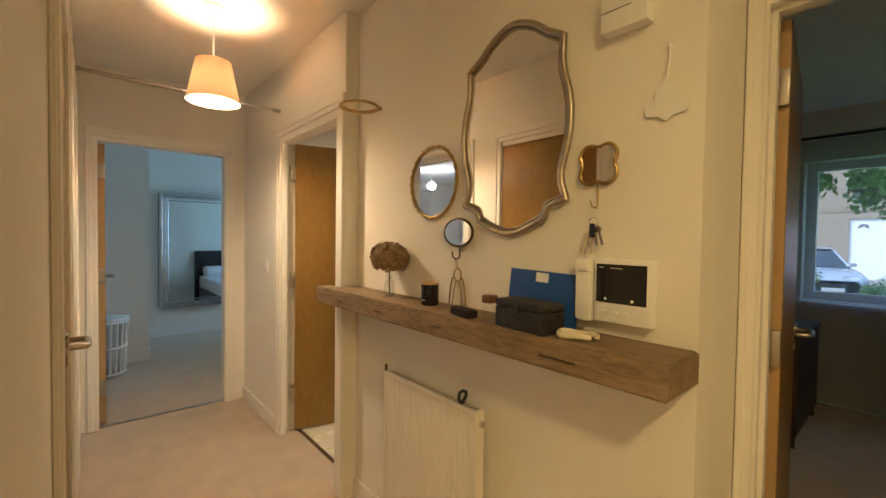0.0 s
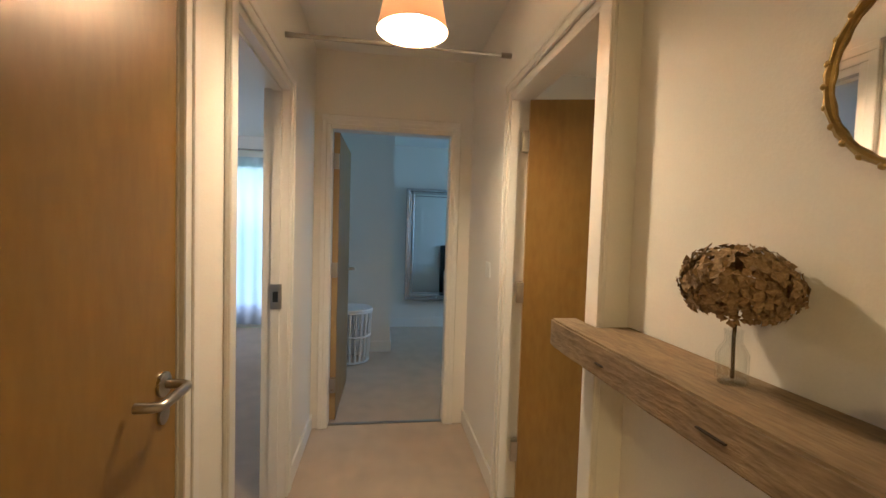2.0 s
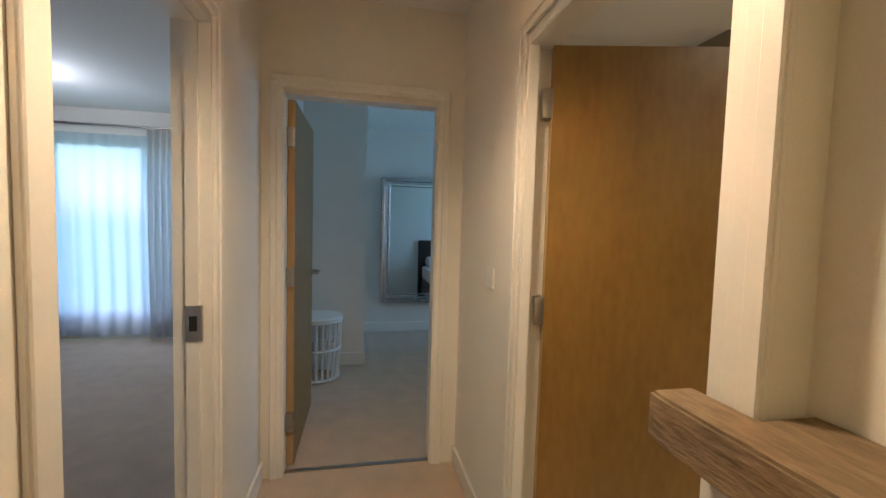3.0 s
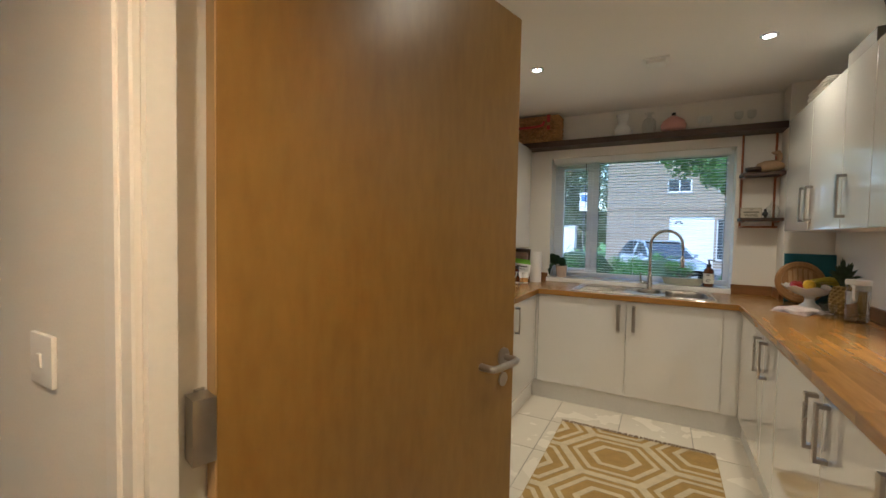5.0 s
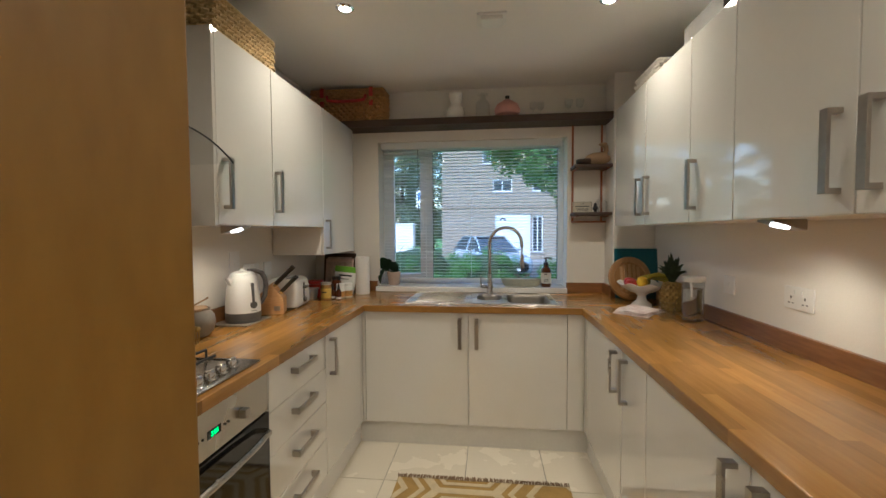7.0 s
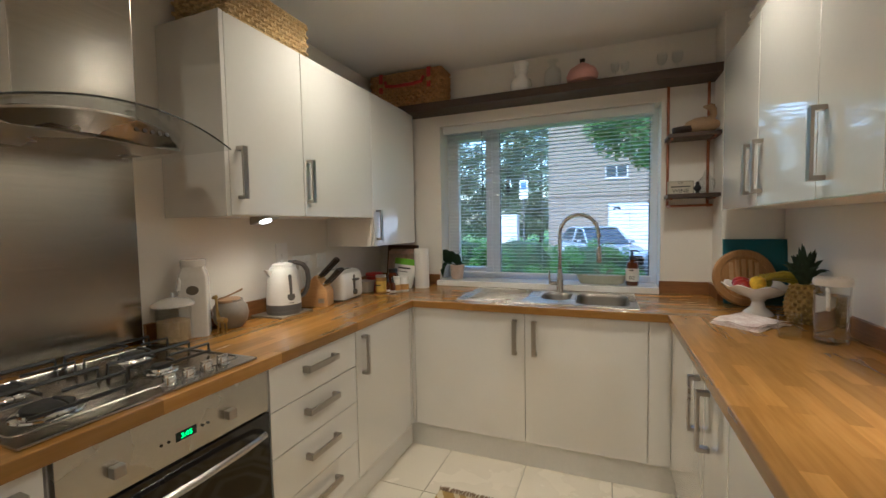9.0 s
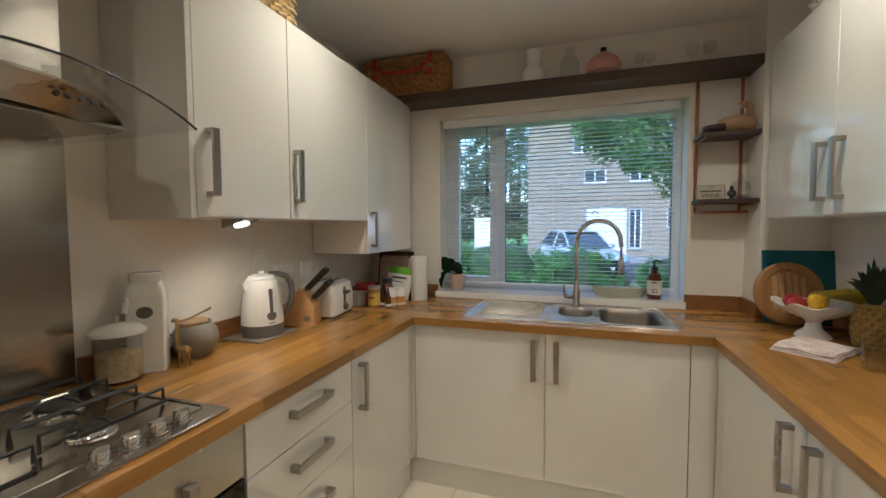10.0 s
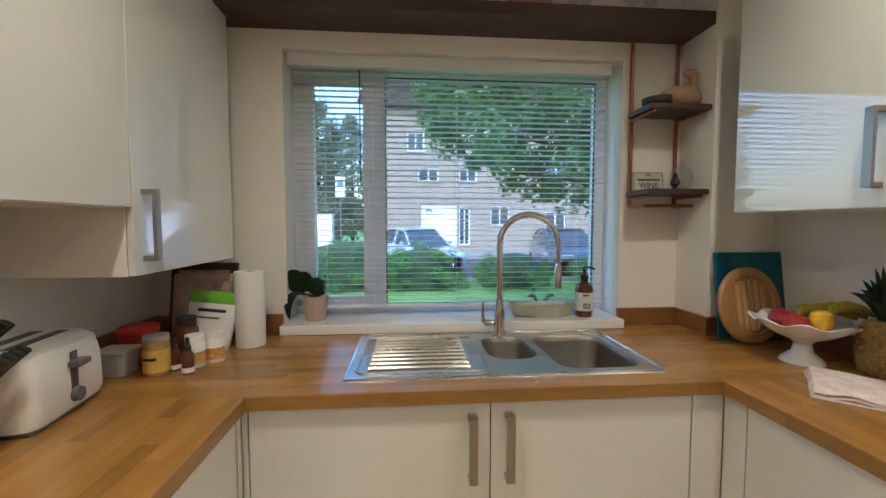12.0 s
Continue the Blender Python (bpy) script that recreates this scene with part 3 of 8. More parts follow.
# extractor hood, splashback, hob, oven
HY = 2.632
solid("splashback", boxes((KL, KL + 0.006, 2.335, 2.935, CT + 0.001, 1.70), bev=0.001), SHEET, "brushed steel splashback panel on the wall", "splashback", smooth=False)
hood = thing("cooker_hood", (KL, HY, 1.60), "steel chimney cooker hood with curved glass canopy", "cooker hood")
part("chimney", boxes((0.001, 0.29, -0.15, 0.15, 0.06, H - 1.602), bev=0.003), SHEET, hood, smooth=False)


def canopy(x_mid, x_end, half, z_mid, z_end, thick, n=24):
    bm = bmesh.new()
    rows = []
    for i in range(n + 1):
        k = -1 + 2 * i / n
        z = z_mid + (z_end - z_mid) * k * k
        xf = x_mid + (x_end - x_mid) * k * k
        rows.append([bm.verts.new((x, k * half, z + dz)) for x in (0.002, xf) for dz in (0, thick)])
    for a, b in zip(rows, rows[1:]):
        for p, q in ((0, 1), (1, 3), (3, 2), (2, 0)):
            bm.faces.new((a[p], a[q], b[q], b[p]))
    bm.faces.new((rows[0][0], rows[0][2], rows[0][3], rows[0][1]))
    bm.faces.new((rows[-1][0], rows[-1][1], rows[-1][3], rows[-1][2]))
    bmesh.ops.recalc_face_normals(bm, faces=bm.faces[:])
    return bm


body = canopy(0.45, 0.30, 0.28, 0.07, 0.03, 0.006)
part("body", body, STEEL, hood)
under = boxes((0.003, 0.33, -0.26, 0.26, 0.022, 0.032), bev=0.002)
part("filter", under, STEEL, hood, "steel grease filter")
front = bmesh.new()
ring = []
for i in range(25):
    k = -1 + i / 12
    x = 0.448 + (0.30 - 0.448) * k * k
    ring.append([front.verts.new((x, k * 0.28, 0.070 - 0.04 * k * k)), front.verts.new((x - 0.06, k * 0.27, 0.022))])
for a, b in zip(ring, ring[1:]):
    front.faces.new((a[0], b[0], b[1], a[1]))
bmesh.ops.solidify(front, geom=front.faces[:], thickness=0.003)
part("front_panel", front, STEEL, hood)
part("glass_canopy", canopy(0.53, 0.50, 0.315, 0.088, 0.022, 0.006), GLASS, hood, "curved clear glass canopy")
rim = []
for i in range(25):
    k = -1 + i / 12
    rim.append((0.53 + (0.50 - 0.53) * k * k + 0.002, k * 0.315, 0.091 + (0.022 - 0.088) * k * k))
part("glass_edge", tube(rim, 0.0028, 6), BLACK, hood, "dark polished glass edge")
for i in range(5):
    part("button", turned(lathe([(0, 0), (0.006, 0), (0.006, 0.006), (0, 0.006)], 12), Matrix.Translation((0.425, 0.06 + 0.022 * i, 0.047)) @ pose(0, 0, 0, 0, 75, 0)), BLACK, hood)

hob = thing("gas_hob", (-3.36, HY - 0.005, CT), "steel gas hob with black pan supports", "hob")
HOBSTEEL = mat("hob_steel", (0.36, 0.34, 0.305), 0.22, 1.0, vary=0.06, scale=6, grain=200, bump=0.004)
part("tray", boxes((-0.255, 0.268, -0.305, 0.305, 0.0005, 0.010), bev=0.004), HOBSTEEL, hob)
part("recess_rim", tube([(x, y, 0.0102) for x, y in rrect(-0.235, 0.205, -0.288, 0.288, 0.02, 4)], 0.003, 6, closed=True), HOBSTEEL, hob)
BURNERS = ((-0.125, -0.165, 0.036), (0.115, -0.185, 0.050), (-0.125, 0.150, 0.036), (0.085, 0.105, 0.026))
for bx, by, r in BURNERS:
    b = part("burner", turned(lathe([(0, 0.010), (r + 0.022, 0.010), (r + 0.020, 0.014), (r + 0.006, 0.015), (r + 0.004, 0.021), (0, 0.022)], 28), Matrix.Translation((bx, by, 0))), CHROME, hob)
    part("burner_cap", turned(lathe([(0, 0.022), (r, 0.022), (r, 0.028), (r * 0.88, 0.031), (0, 0.031)], 28), Matrix.Translation((bx, by, 0))), IRON, b)
zt = 0.046
for y0, y1, pair in ((-0.298, -0.012, BURNERS[:2]), (0.012, 0.268, BURNERS[2:])):
    g = bmesh.new()
    front_x = 0.225 if y0 < 0 else 0.155
    for x in (-0.228, -0.012):
        tube([(x, y0, 0.012), (x, y0, zt), (x, y1, zt), (x, y1, 0.012)], 0.006, 4, bm=g)
    tube([(front_x, y0 + 0.03, zt), (front_x, y1 - 0.05, zt)], 0.005, 4, bm=g)
    for bx, by, r in pair:
        lo, hi = (-0.228, -0.012) if bx < 0 else (-0.012, front_x)
        for x0_, x1_ in ((lo, bx - 0.028), (hi, bx + 0.028)):
            tube([(x0_, by, zt - 0.004), (x0_ * 0.6 + x1_ * 0.4, by, zt + 0.004), (x1_, by, zt + 0.004)], 0.0045, 4, bm=g)
        for ya in (y0, y1):
            d_ = 0.028 if ya > by else -0.028
            tube([(bx, ya, 0.014), (bx, ya, zt + 0.004), (bx, by + d_, zt + 0.004)], 0.0045, 4, bm=g)
    part("pan_support", g, IRON, hob, "black cast iron pan support", smooth=False)
for i in range(4):
    k = part("knob", turned(lathe([(0, 0.010), (0.021, 0.010), (0.021, 0.013), (0.0175, 0.015), (0.0165, 0.034), (0.014, 0.037), (0, 0.037)], 24), Matrix.Translation((0.232 - 0.004 * i, 0.030 + 0.060 * i, 0))), CHROME, hob, "chrome control knob")
    part("grip", boxes((0.226 - 0.004 * i, 0.238 - 0.004 * i, 0.014 + 0.060 * i, 0.046 + 0.060 * i, 0.030, 0.042), bev=0.003), CHROME, k)

OY0, OY1 = 2.372, 2.966
oven = thing("oven", pose(FX, OY0, 0, 0, 0, 90), "built-in steel oven with dark glass door", "oven")
ow = OY1 - OY0
part("body", boxes((0.0, ow, 0.022, 0.55, B0, B1)), CARCASS, oven, smooth=False)
panel = part("control_panel", boxes((0.002, ow - 0.002, -0.004, 0.021, 0.725, B1 - 0.004), bev=0.002), STEEL, oven, smooth=False)
part("display", boxes((0.265, 0.325, -0.006, -0.004, 0.775, 0.80)), DARKGLASS, panel, "black clock display")
for kx in (0.115, 0.43):
    part("knob", turned(boxes((-0.014, 0.014, -0.014, 0.014, 0, 0.024), bev=0.003), Matrix.Translation((kx, -0.004, 0.785)) @ pose(0, 0, 0, 90)), NICKEL, panel, smooth=False)
for kx in (0.225, 0.245, 0.345, 0.362):
    part("button", turned(lathe([(0, 0), (0.004, 0), (0.004, 0.003), (0, 0.003)], 10), Matrix.Translation((kx, -0.004, 0.787)) @ pose(0, 0, 0, 90)), BLACK, panel)
od = part("door", boxes((0.002, ow - 0.002, -0.006, 0.021, B0 + 0.005, 0.718), bev=0.002), DARKGLASS, oven, "dark glass oven door", smooth=False)
part("handle", tube([(0.04, -0.006, 0.665), (0.05, -0.035, 0.665), (0.16, -0.048, 0.665), (0.30, -0.052, 0.665), (0.44, -0.048, 0.665), (0.545, -0.035, 0.665), (0.555, -0.006, 0.665)], 0.011, 10, squash=0.7), STEEL, od, "bowed steel handle")
GREEN = glow("clock_green", (0.03, 1.0, 0.12), 0.7)


def text(name, body, size, m, material, parent, label="", depth=0.0006):
    cu = bpy.data.curves.new(name, "FONT")
    cu.body, cu.size, cu.extrude, cu.align_x, cu.align_y = body, size, depth, "CENTER", "CENTER"
    tmp = new("tmp", cu)
    me = bpy.data.meshes.new_from_object(tmp.evaluated_get(bpy.context.evaluated_depsgraph_get()))
    bpy.data.objects.remove(tmp)
    me.materials.clear()
    me.materials.append(material)
    ob = new(name, me)
    ob.parent, ob.matrix_basis = parent, m
    return tagged(ob, label)


text("digits", "3:05", 0.020, pose(0.295, -0.0068, 0.7872, 90, 0, 0), GREEN, panel, "green clock digits")

# sink and tap
sink = thing("sink", ((SX0 + SX1) / 2, (SY0 + SY1) / 2, CT), "steel one and a half bowl sink with drainer", "sink")
sw, sd = (SX1 - SX0) / 2, (SY1 - SY0) / 2


def loft(rings):
    """Skin a run of closed rings of equal length; the last one is capped."""
    bm = bmesh.new()
    vs = [[bm.verts.new(p) for p in r] for r in rings]
    for a, b in zip(vs, vs[1:]):
        for i in range(len(a)):
            j = (i + 1) % len(a)
            bm.faces.new((a[i], a[j], b[j], b[i]))
    bm.faces.new(vs[-1])
    return bm


BOWLS = {"half_bowl": (-0.03, 0.145, -0.10, 0.17, 0.07, 0.12), "main_bowl": (0.175, 0.455, -0.205, 0.17, 0.07, 0.16)}
# deck with two real openings
deck = bmesh.new()
loops = [rrect(-sw, sw, -sd, sd, 0.012)] + [rrect(*v[:5]) for v in BOWLS.values()]
edges = []
for lp in loops:
    vs = [deck.verts.new((x, y, 0.004)) for x, y in lp]
    edges += [deck.edges.new((vs[i], vs[(i + 1) % len(vs)])) for i in range(len(vs))]
bmesh.ops.triangle_fill(deck, use_beauty=True, edges=edges)
rim_e = [e for e in deck.edges if e.is_boundary and all(abs(abs(v.co.x) - sw) < 0.015 or abs(abs(v.co.y) - sd) < 0.015 for v in e.verts)]
ext = bmesh.ops.extrude_edge_only(deck, edges=rim_e)
for v in ext["geom"]:
    if isinstance(v, bmesh.types.BMVert):
        v.co.z = 0.0003
        v.co.x *= 1.004
        v.co.y *= 1.006
bmesh.ops.recalc_face_normals(deck, faces=deck.faces[:])
part("deck", deck, STEEL, sink, smooth=False)
part("rim", tube([(x, y, 0.0045) for x, y in rrect(-sw + 0.006, sw - 0.006, -sd + 0.006, sd - 0.006, 0.012)], 0.004, 6, closed=True), CHROME, sink)
for nm, (x0, x1, y0, y1, r, dp) in BOWLS.items():
    rings = []
    for ins, z in ((0.0, 0.004), (0.004, 0.0), (0.008, -0.02), (0.018, -dp + 0.03), (0.03, -dp + 0.008), (0.055, -dp)):
        rings.append([(x, y, z) for x, y in rrect(x0 + ins, x1 - ins, y0 + ins, y1 - ins, max(r - ins * 0.3, 0.02))])
    b = part("bowl", loft(rings), BOWLSTEEL, sink)
    cx, cy = (x0 + x1) / 2, (y0 + y1) / 2
    part("waste", turned(lathe([(0, -dp + 0.001), (0.04, -dp + 0.001), (0.038, -dp + 0.004), (0.028, -dp + 0.0025), (0, -dp + 0.0025)], 20), Matrix.Translation((cx, cy, 0))), CHROME, b)
for i in range(9):
    y = -0.16 + 0.04 * i
    part("drainer_rib", tube([(-0.43, y, 0.0035), (-0.42, y, 0.006), (-0.12, y, 0.006), (-0.11, y, 0.0035)], 0.006, 6, squash=0.8), STEEL, sink)
part("drainer_edge", tube([(x, y, 0.0045) for x, y in rrect(-0.465, -0.06, -0.2, 0.19, 0.03)], 0.004, 6, closed=True), STEEL, sink)

tap = thing("kitchen_tap", (-2.275, 4.60, CT + 0.004), "chrome swan neck mixer tap at the sink", "tap")
part("base", lathe([(0, 0), (0.027, 0), (0.026, 0.01), (0.022, 0.03), (0.021, 0.09), (0.017, 0.12), (0.013, 0.15), (0, 0.15)], 24), CHROME, tap)
neck = [(0, 0, 0.13), (0, 0, 0.25), (0.0, 0, 0.36)] + [(0.115 + 0.115 * math.cos(radians(a)), -0.02 * (180 - a) / 180, 0.375 + 0.115 * math.sin(radians(a))) for a in range(180, -1, -15)] + [(0.232, -0.02, 0.345)]
part("spout", tube(neck, 0.0125, 14), CHROME, tap)
part("hose", tube([(0.232, -0.02, 0.345), (0.233, -0.02, 0.285)], 0.007, 10), NICKEL, tap)
part("spray_head", turned(lathe([(0, 0.0), (0.016, 0.0), (0.017, 0.05), (0.013, 0.085), (0.008, 0.10), (0, 0.10)], 18), Matrix.Translation((0.233, -0.02, 0.195))), CHROME, tap)
part("lever", tube([(-0.02, 0, 0.055), (-0.055, 0, 0.057), (-0.066, 0, 0.062), (-0.068, 0, 0.12), (-0.066, 0, 0.14)], [0.012, 0.014, 0.009, 0.005, 0.004], 10), CHROME, tap)

# ---- window, sill, blind ----
win = thing("window_1", (0, 0, 0), "white plastic two-light kitchen window", "window", "", "structure")
fy0, fy1 = 4.925, 4.985


def frame_part(name, x0, x1, z0, z1, wd, parent, y0=fy0, y1=fy1, label=""):
    return part(name, boxes((x0, x0 + wd, y0, y1, z0, z1), (x1 - wd, x1, y0, y1, z0, z1), (x0 + wd, x1 - wd, y0, y1, z0, z0 + wd), (x0 + wd, x1 - wd, y0, y1, z1 - wd, z1), bev=0.003), UPVC, parent, label, smooth=False)


SILL = 0.952
frame_part("outer_frame", WX0, WX1, SILL - 0.01, WZ1, 0.045, win)
part("mullion", boxes((-2.80, -2.745, fy0, fy1, SILL + 0.035, WZ1 - 0.045), bev=0.003), UPVC, win, smooth=False)
sash = frame_part("sash", WX0 + 0.042, -2.797, SILL + 0.032, WZ1 - 0.042, 0.048, win, fy0 - 0.012, fy1 - 0.02, "opening sash")
part("handle", boxes((-2.835, -2.815, fy0 - 0.03, fy0 - 0.012, 1.40, 1.56), bev=0.004), UPVC, sash)
for x0, x1 in ((WX0 + 0.09, -2.845), (-2.745, WX1 - 0.045)):
    pane = part("pane", boxes((x0, x1, fy0 + 0.022, fy0 + 0.028, SILL + 0.035, WZ1 - 0.045)), GLASS, win, smooth=False)
    pane.visible_shadow = False
frame_part("glazing_seal", -2.745, WX1 - 0.045, SILL + 0.035, WZ1 - 0.045, 0.006, win, fy0 + 0.012, fy0 + 0.02).data.materials[0] = BLACK
sill_mat = mat("sill_gloss", (0.78, 0.78, 0.77), 0.12, vary=0.02, scale=3, grain=30, bump=0.01, coat=0.3)
sill = structure("window_sill", boxes((-3.165, -1.70, 4.685, fy0 + 0.01, CT + 0.001, SILL), bev=0.004), sill_mat, "white gloss window sill board", "sill")
blind = thing("venetian_blind", (0, 4.845, 0), "white venetian blind lowered with open slats", "blind")
bx0, bx1 = -3.135, -1.725
SLAT = mat("blind_slat", (0.86, 0.86, 0.85), 0.4, vary=0.02, bump=0.005)
nt = SLAT.node_tree
tr, mx = nt.nodes.new("ShaderNodeBsdfTranslucent"), nt.nodes.new("ShaderNodeMixShader")
tr.inputs[0].default_value, mx.inputs[0].default_value = (0.86, 0.87, 0.88, 1), 0.3
nt.links.new(nt.nodes["Principled BSDF"].outputs[0], mx.inputs[1])
nt.links.new(tr.outputs[0], mx.inputs[2])
nt.links.new(mx.outputs[0], nt.nodes["Material Output"].inputs[0])
part("valance", boxes((WX0 + 0.012, WX1 - 0.035, -0.045, -0.035, 2.035, 2.088), (WX0 + 0.012, WX0 + 0.02, -0.035, 0.0, 2.035, 2.088), (WX1 - 0.043, WX1 - 0.035, -0.035, 0.0, 2.035, 2.088), bev=0.002), SLAT, blind, smooth=False)
part("headrail", boxes((bx0, bx1, -0.015, 0.02, 2.045, 2.088)), SLAT, blind, smooth=False)
sl = bmesh.new()
prev = None
for i in range(7):
    k = -1 + i / 3
    yy, zz = 0.0125 * k, 0.0022 * (1 - k * k)
    cur = [sl.verts.new((bx0 + 0.005, yy, zz)), sl.verts.new((bx1 - 0.005, yy, zz))]
    if prev:
        sl.faces.new((prev[0], prev[1], cur[1], cur[0]))
    prev = cur
bmesh.ops.solidify(sl, geom=sl.faces[:], thickness=0.0008)
first = part("slat", sl, SLAT, blind, at=pose(0, 0, 2.02, -6, 0, 0))
z = 2.02
rng = random.Random(4)
while z > 1.03:
    z -= 0.0243
    s = new("slat", first.data)
    s.parent, s.matrix_basis = blind, pose(0, rng.uniform(-0.0008, 0.0008), z, -6 + rng.uniform(-2.5, 2.5), 0, rng.uniform(-0.05, 0.05))
part("bottom_rail", boxes((bx0 + 0.004, bx1 - 0.004, -0.014, 0.014, 0.992, 1.006), bev=0.003), SLAT, blind, smooth=False)
for x in (-3.0, -2.42, -1.86):
    for yy in (-0.0135, 0.0135):
        part("ladder_cord", tube([(x, yy, 1.0), (x, yy, 2.05)], 0.0007, 5), SLAT, blind)
part("tilt_wand", tube([(-2.845, -0.03, 2.03), (-2.845, -0.03, 1.55)], 0.003, 8), BLACK, blind)

# ---- kitchen ceiling fittings ----
# The rear two fittings go with the added, unseen beams.
for dx, dy in DOWNLIGHTS:
    d = thing("downlight", (dx, dy, H), "recessed chrome ceiling downlight, lit", "downlight", "kitchen downlights")
    part("ring", lathe([(0.030, -0.006), (0.032, -0.009), (0.044, -0.003), (0.045, 0.0), (0.030, 0.0)], 28, caps=False), CHROME, d)
    part("bulb", lathe([(0, -0.004), (0.029, -0.004), (0.029, -0.001), (0, -0.001)], 24), glow("bulb_glow", (1.0, 0.88, 0.7), 9), d, "glowing bulb face")
al = thing("heat_alarm", (-2.265, 3.73, H), "white square ceiling heat alarm", "alarm")
part("base", boxes((-0.075, 0.075, -0.06, 0.06, -0.012, 0.0), bev=0.004), WHITEPL, al)
part("cover", boxes((-0.055, 0.055, -0.05, 0.05, -0.032, -0.011), bev=0.008), WHITEPL, al)
sp = thing("sprinkler", (-2.24, 2.55, H), "small chrome ceiling fitting", "sprinkler")
part("plate", lathe([(0, -0.004), (0.03, -0.004), (0.034, 0), (0, 0)], 20), CHROME, sp)
part("stem", turned(boxes((-0.008, 0.008, -0.008, 0.008, -0.04, -0.004), bev=0.002), Matrix.Identity(4)), CHROME, sp)

# ---- hall things ----
rng = random.Random(7)
SHADE = mat("shade_fabric", (0.66, 0.42, 0.27), 0.9, vary=0.04, grain=300, bump=0.1)
nt = SHADE.node_tree
tr = nt.nodes.new("ShaderNodeBsdfTranslucent")
tr.inputs[0].default_value = (0.8, 0.45, 0.24, 1)
mx = nt.nodes.new("ShaderNodeMixShader")
mx.inputs[0].default_value = 0.014
nt.links.new(nt.nodes["Principled BSDF"].outputs[0], mx.inputs[1])
nt.links.new(tr.outputs[0], mx.inputs[2])
nt.links.new(mx.outputs[0], nt.nodes["Material Output"].inputs[0])
pend = thing("pendant_lamp", (-2.29, 0.545, H), "lit pendant lamp with a cream fabric shade", "pendant lamp")
part("ceiling_rose", lathe([(0, -0.028), (0.03, -0.028), (0.048, -0.018), (0.05, 0), (0, 0)], 28), WHITEPL, pend)
part("cord", tube([(0, 0, -0.02), (0.002, 0, -0.15), (0, 0, -0.27)], 0.0035, 8), WHITEPL, pend)
part("lamp_holder", lathe([(0, -0.34), (0.016, -0.34), (0.018, -0.29), (0.008, -0.25), (0, -0.25)], 18), WHITEPL, pend)
part("shade", lathe([(0.079, -0.272), (0.119, -0.470)], 48, caps=False), SHADE, pend, "cream tapered fabric shade")
part("bulb", turned(lathe([(0, -0.065), (0.02, -0.058), (0.03, -0.035), (0.026, -0.01), (0.014, 0.01), (0.013, 0.03), (0, 0.03)], 20), Matrix.Translation((0, 0, -0.37))), glow("bulb_warm", (1.0, 0.8, 0.55), 14), pend, "glowing bulb").visible_shadow = False
spd = bmesh.new()
for a in range(3):
    q = radians(120 * a)
    tube([(0.016 * math.cos(q), 0.016 * math.sin(q), -0.29), (0.084 * math.cos(q), 0.084 * math.sin(q), -0.268)], 0.0015, 6, bm=spd)
part("shade_ring", spd, NICKEL, pend)

rod = thing("tension_rod", (-2.81, HL, 2.185), "slim telescopic metal rod across the hall", "tension rod")
ry = HR - HL
part("outer_tube", tube([(0, 0.02, 0), (0, 0.48, 0)], 0.0105, 12), NICKEL, rod)
part("inner_tube", tube([(0, 0.47, 0), (0, ry - 0.02, 0)], 0.008, 12), CHROME, rod)
for y0, y1 in ((0.0, 0.035), (ry - 0.05, ry)):
    part("end_cap", tube([(0, y0, 0), (0, y1, 0)], 0.0125, 12), NICKEL, rod)

OLDWOOD = mat("reclaimed_oak", (0.155, 0.105, 0.055), 0.75, scale=3.0, grain=16, bump=0.4, stretch=(1.6, 7, 7), color2=(0.30, 0.215, 0.118))
shelf = thing("hall_shelf", (0, 0, 0), "thick reclaimed timber shelf on the hall wall", "shelf")
nx = 60
sb = prism([(-1.985 + (-0.312 + 1.985) * i / nx, 0.943 + 0.004 * noise.noise((i * 0.35, 3, 0)) + (0.006 if i == 0 else 0)) for i in range(nx + 1)] + [(-0.312, HS), (-1.87, HS), (-1.87, 1.026), (-1.985, 1.026)], 1.02, 1.098)
bmesh.ops.bevel(sb, geom=[e for e in sb.edges if abs(e.verts[0].co.z - e.verts[1].co.z) < 1e-4], offset=0.005, segments=2, affect="EDGES")
part("plank", sb, OLDWOOD, shelf)
CRACK = mat("wood_crack", (0.03, 0.018, 0.01), 0.9)
for x, w in ((-1.42, 0.055), (-0.62, 0.10), (-1.72, 0.03), (-1.05, 0.04)):
    part("crack", prism([(x, 0.9385), (x + w * 0.5, 0.9375), (x + w, 0.939), (x + w, 0.945), (x, 0.945)], 1.052, 1.0545), CRACK, shelf)

# flower in its bottle
SZ = 1.098
vase = thing("flower_vase", (-1.475, 1.05, SZ), "dried brown hydrangea in a small glass bottle", "flower vase")
part("bottle", lathe([(0, 0), (0.022, 0), (0.024, 0.004), (0.024, 0.05), (0.018, 0.062), (0.013, 0.07), (0.013, 0.085), (0.015, 0.09), (0.012, 0.09), (0.010, 0.07), (0.020, 0.05), (0.020, 0.006), (0, 0.006)], 24), GLASS, vase)
part("stem", tube([(0.002, 0, 0.008), (0, 0, 0.08), (0.004, 0, 0.15)], 0.003, 8), mat("dry_stem", (0.09, 0.055, 0.025), 0.8), vase)
PETAL = mat("dry_petal", (0.19, 0.11, 0.045), 0.85, scale=30, grain=200, color2=(0.42, 0.29, 0.14), bump=0.2)
fl = bmesh.new()
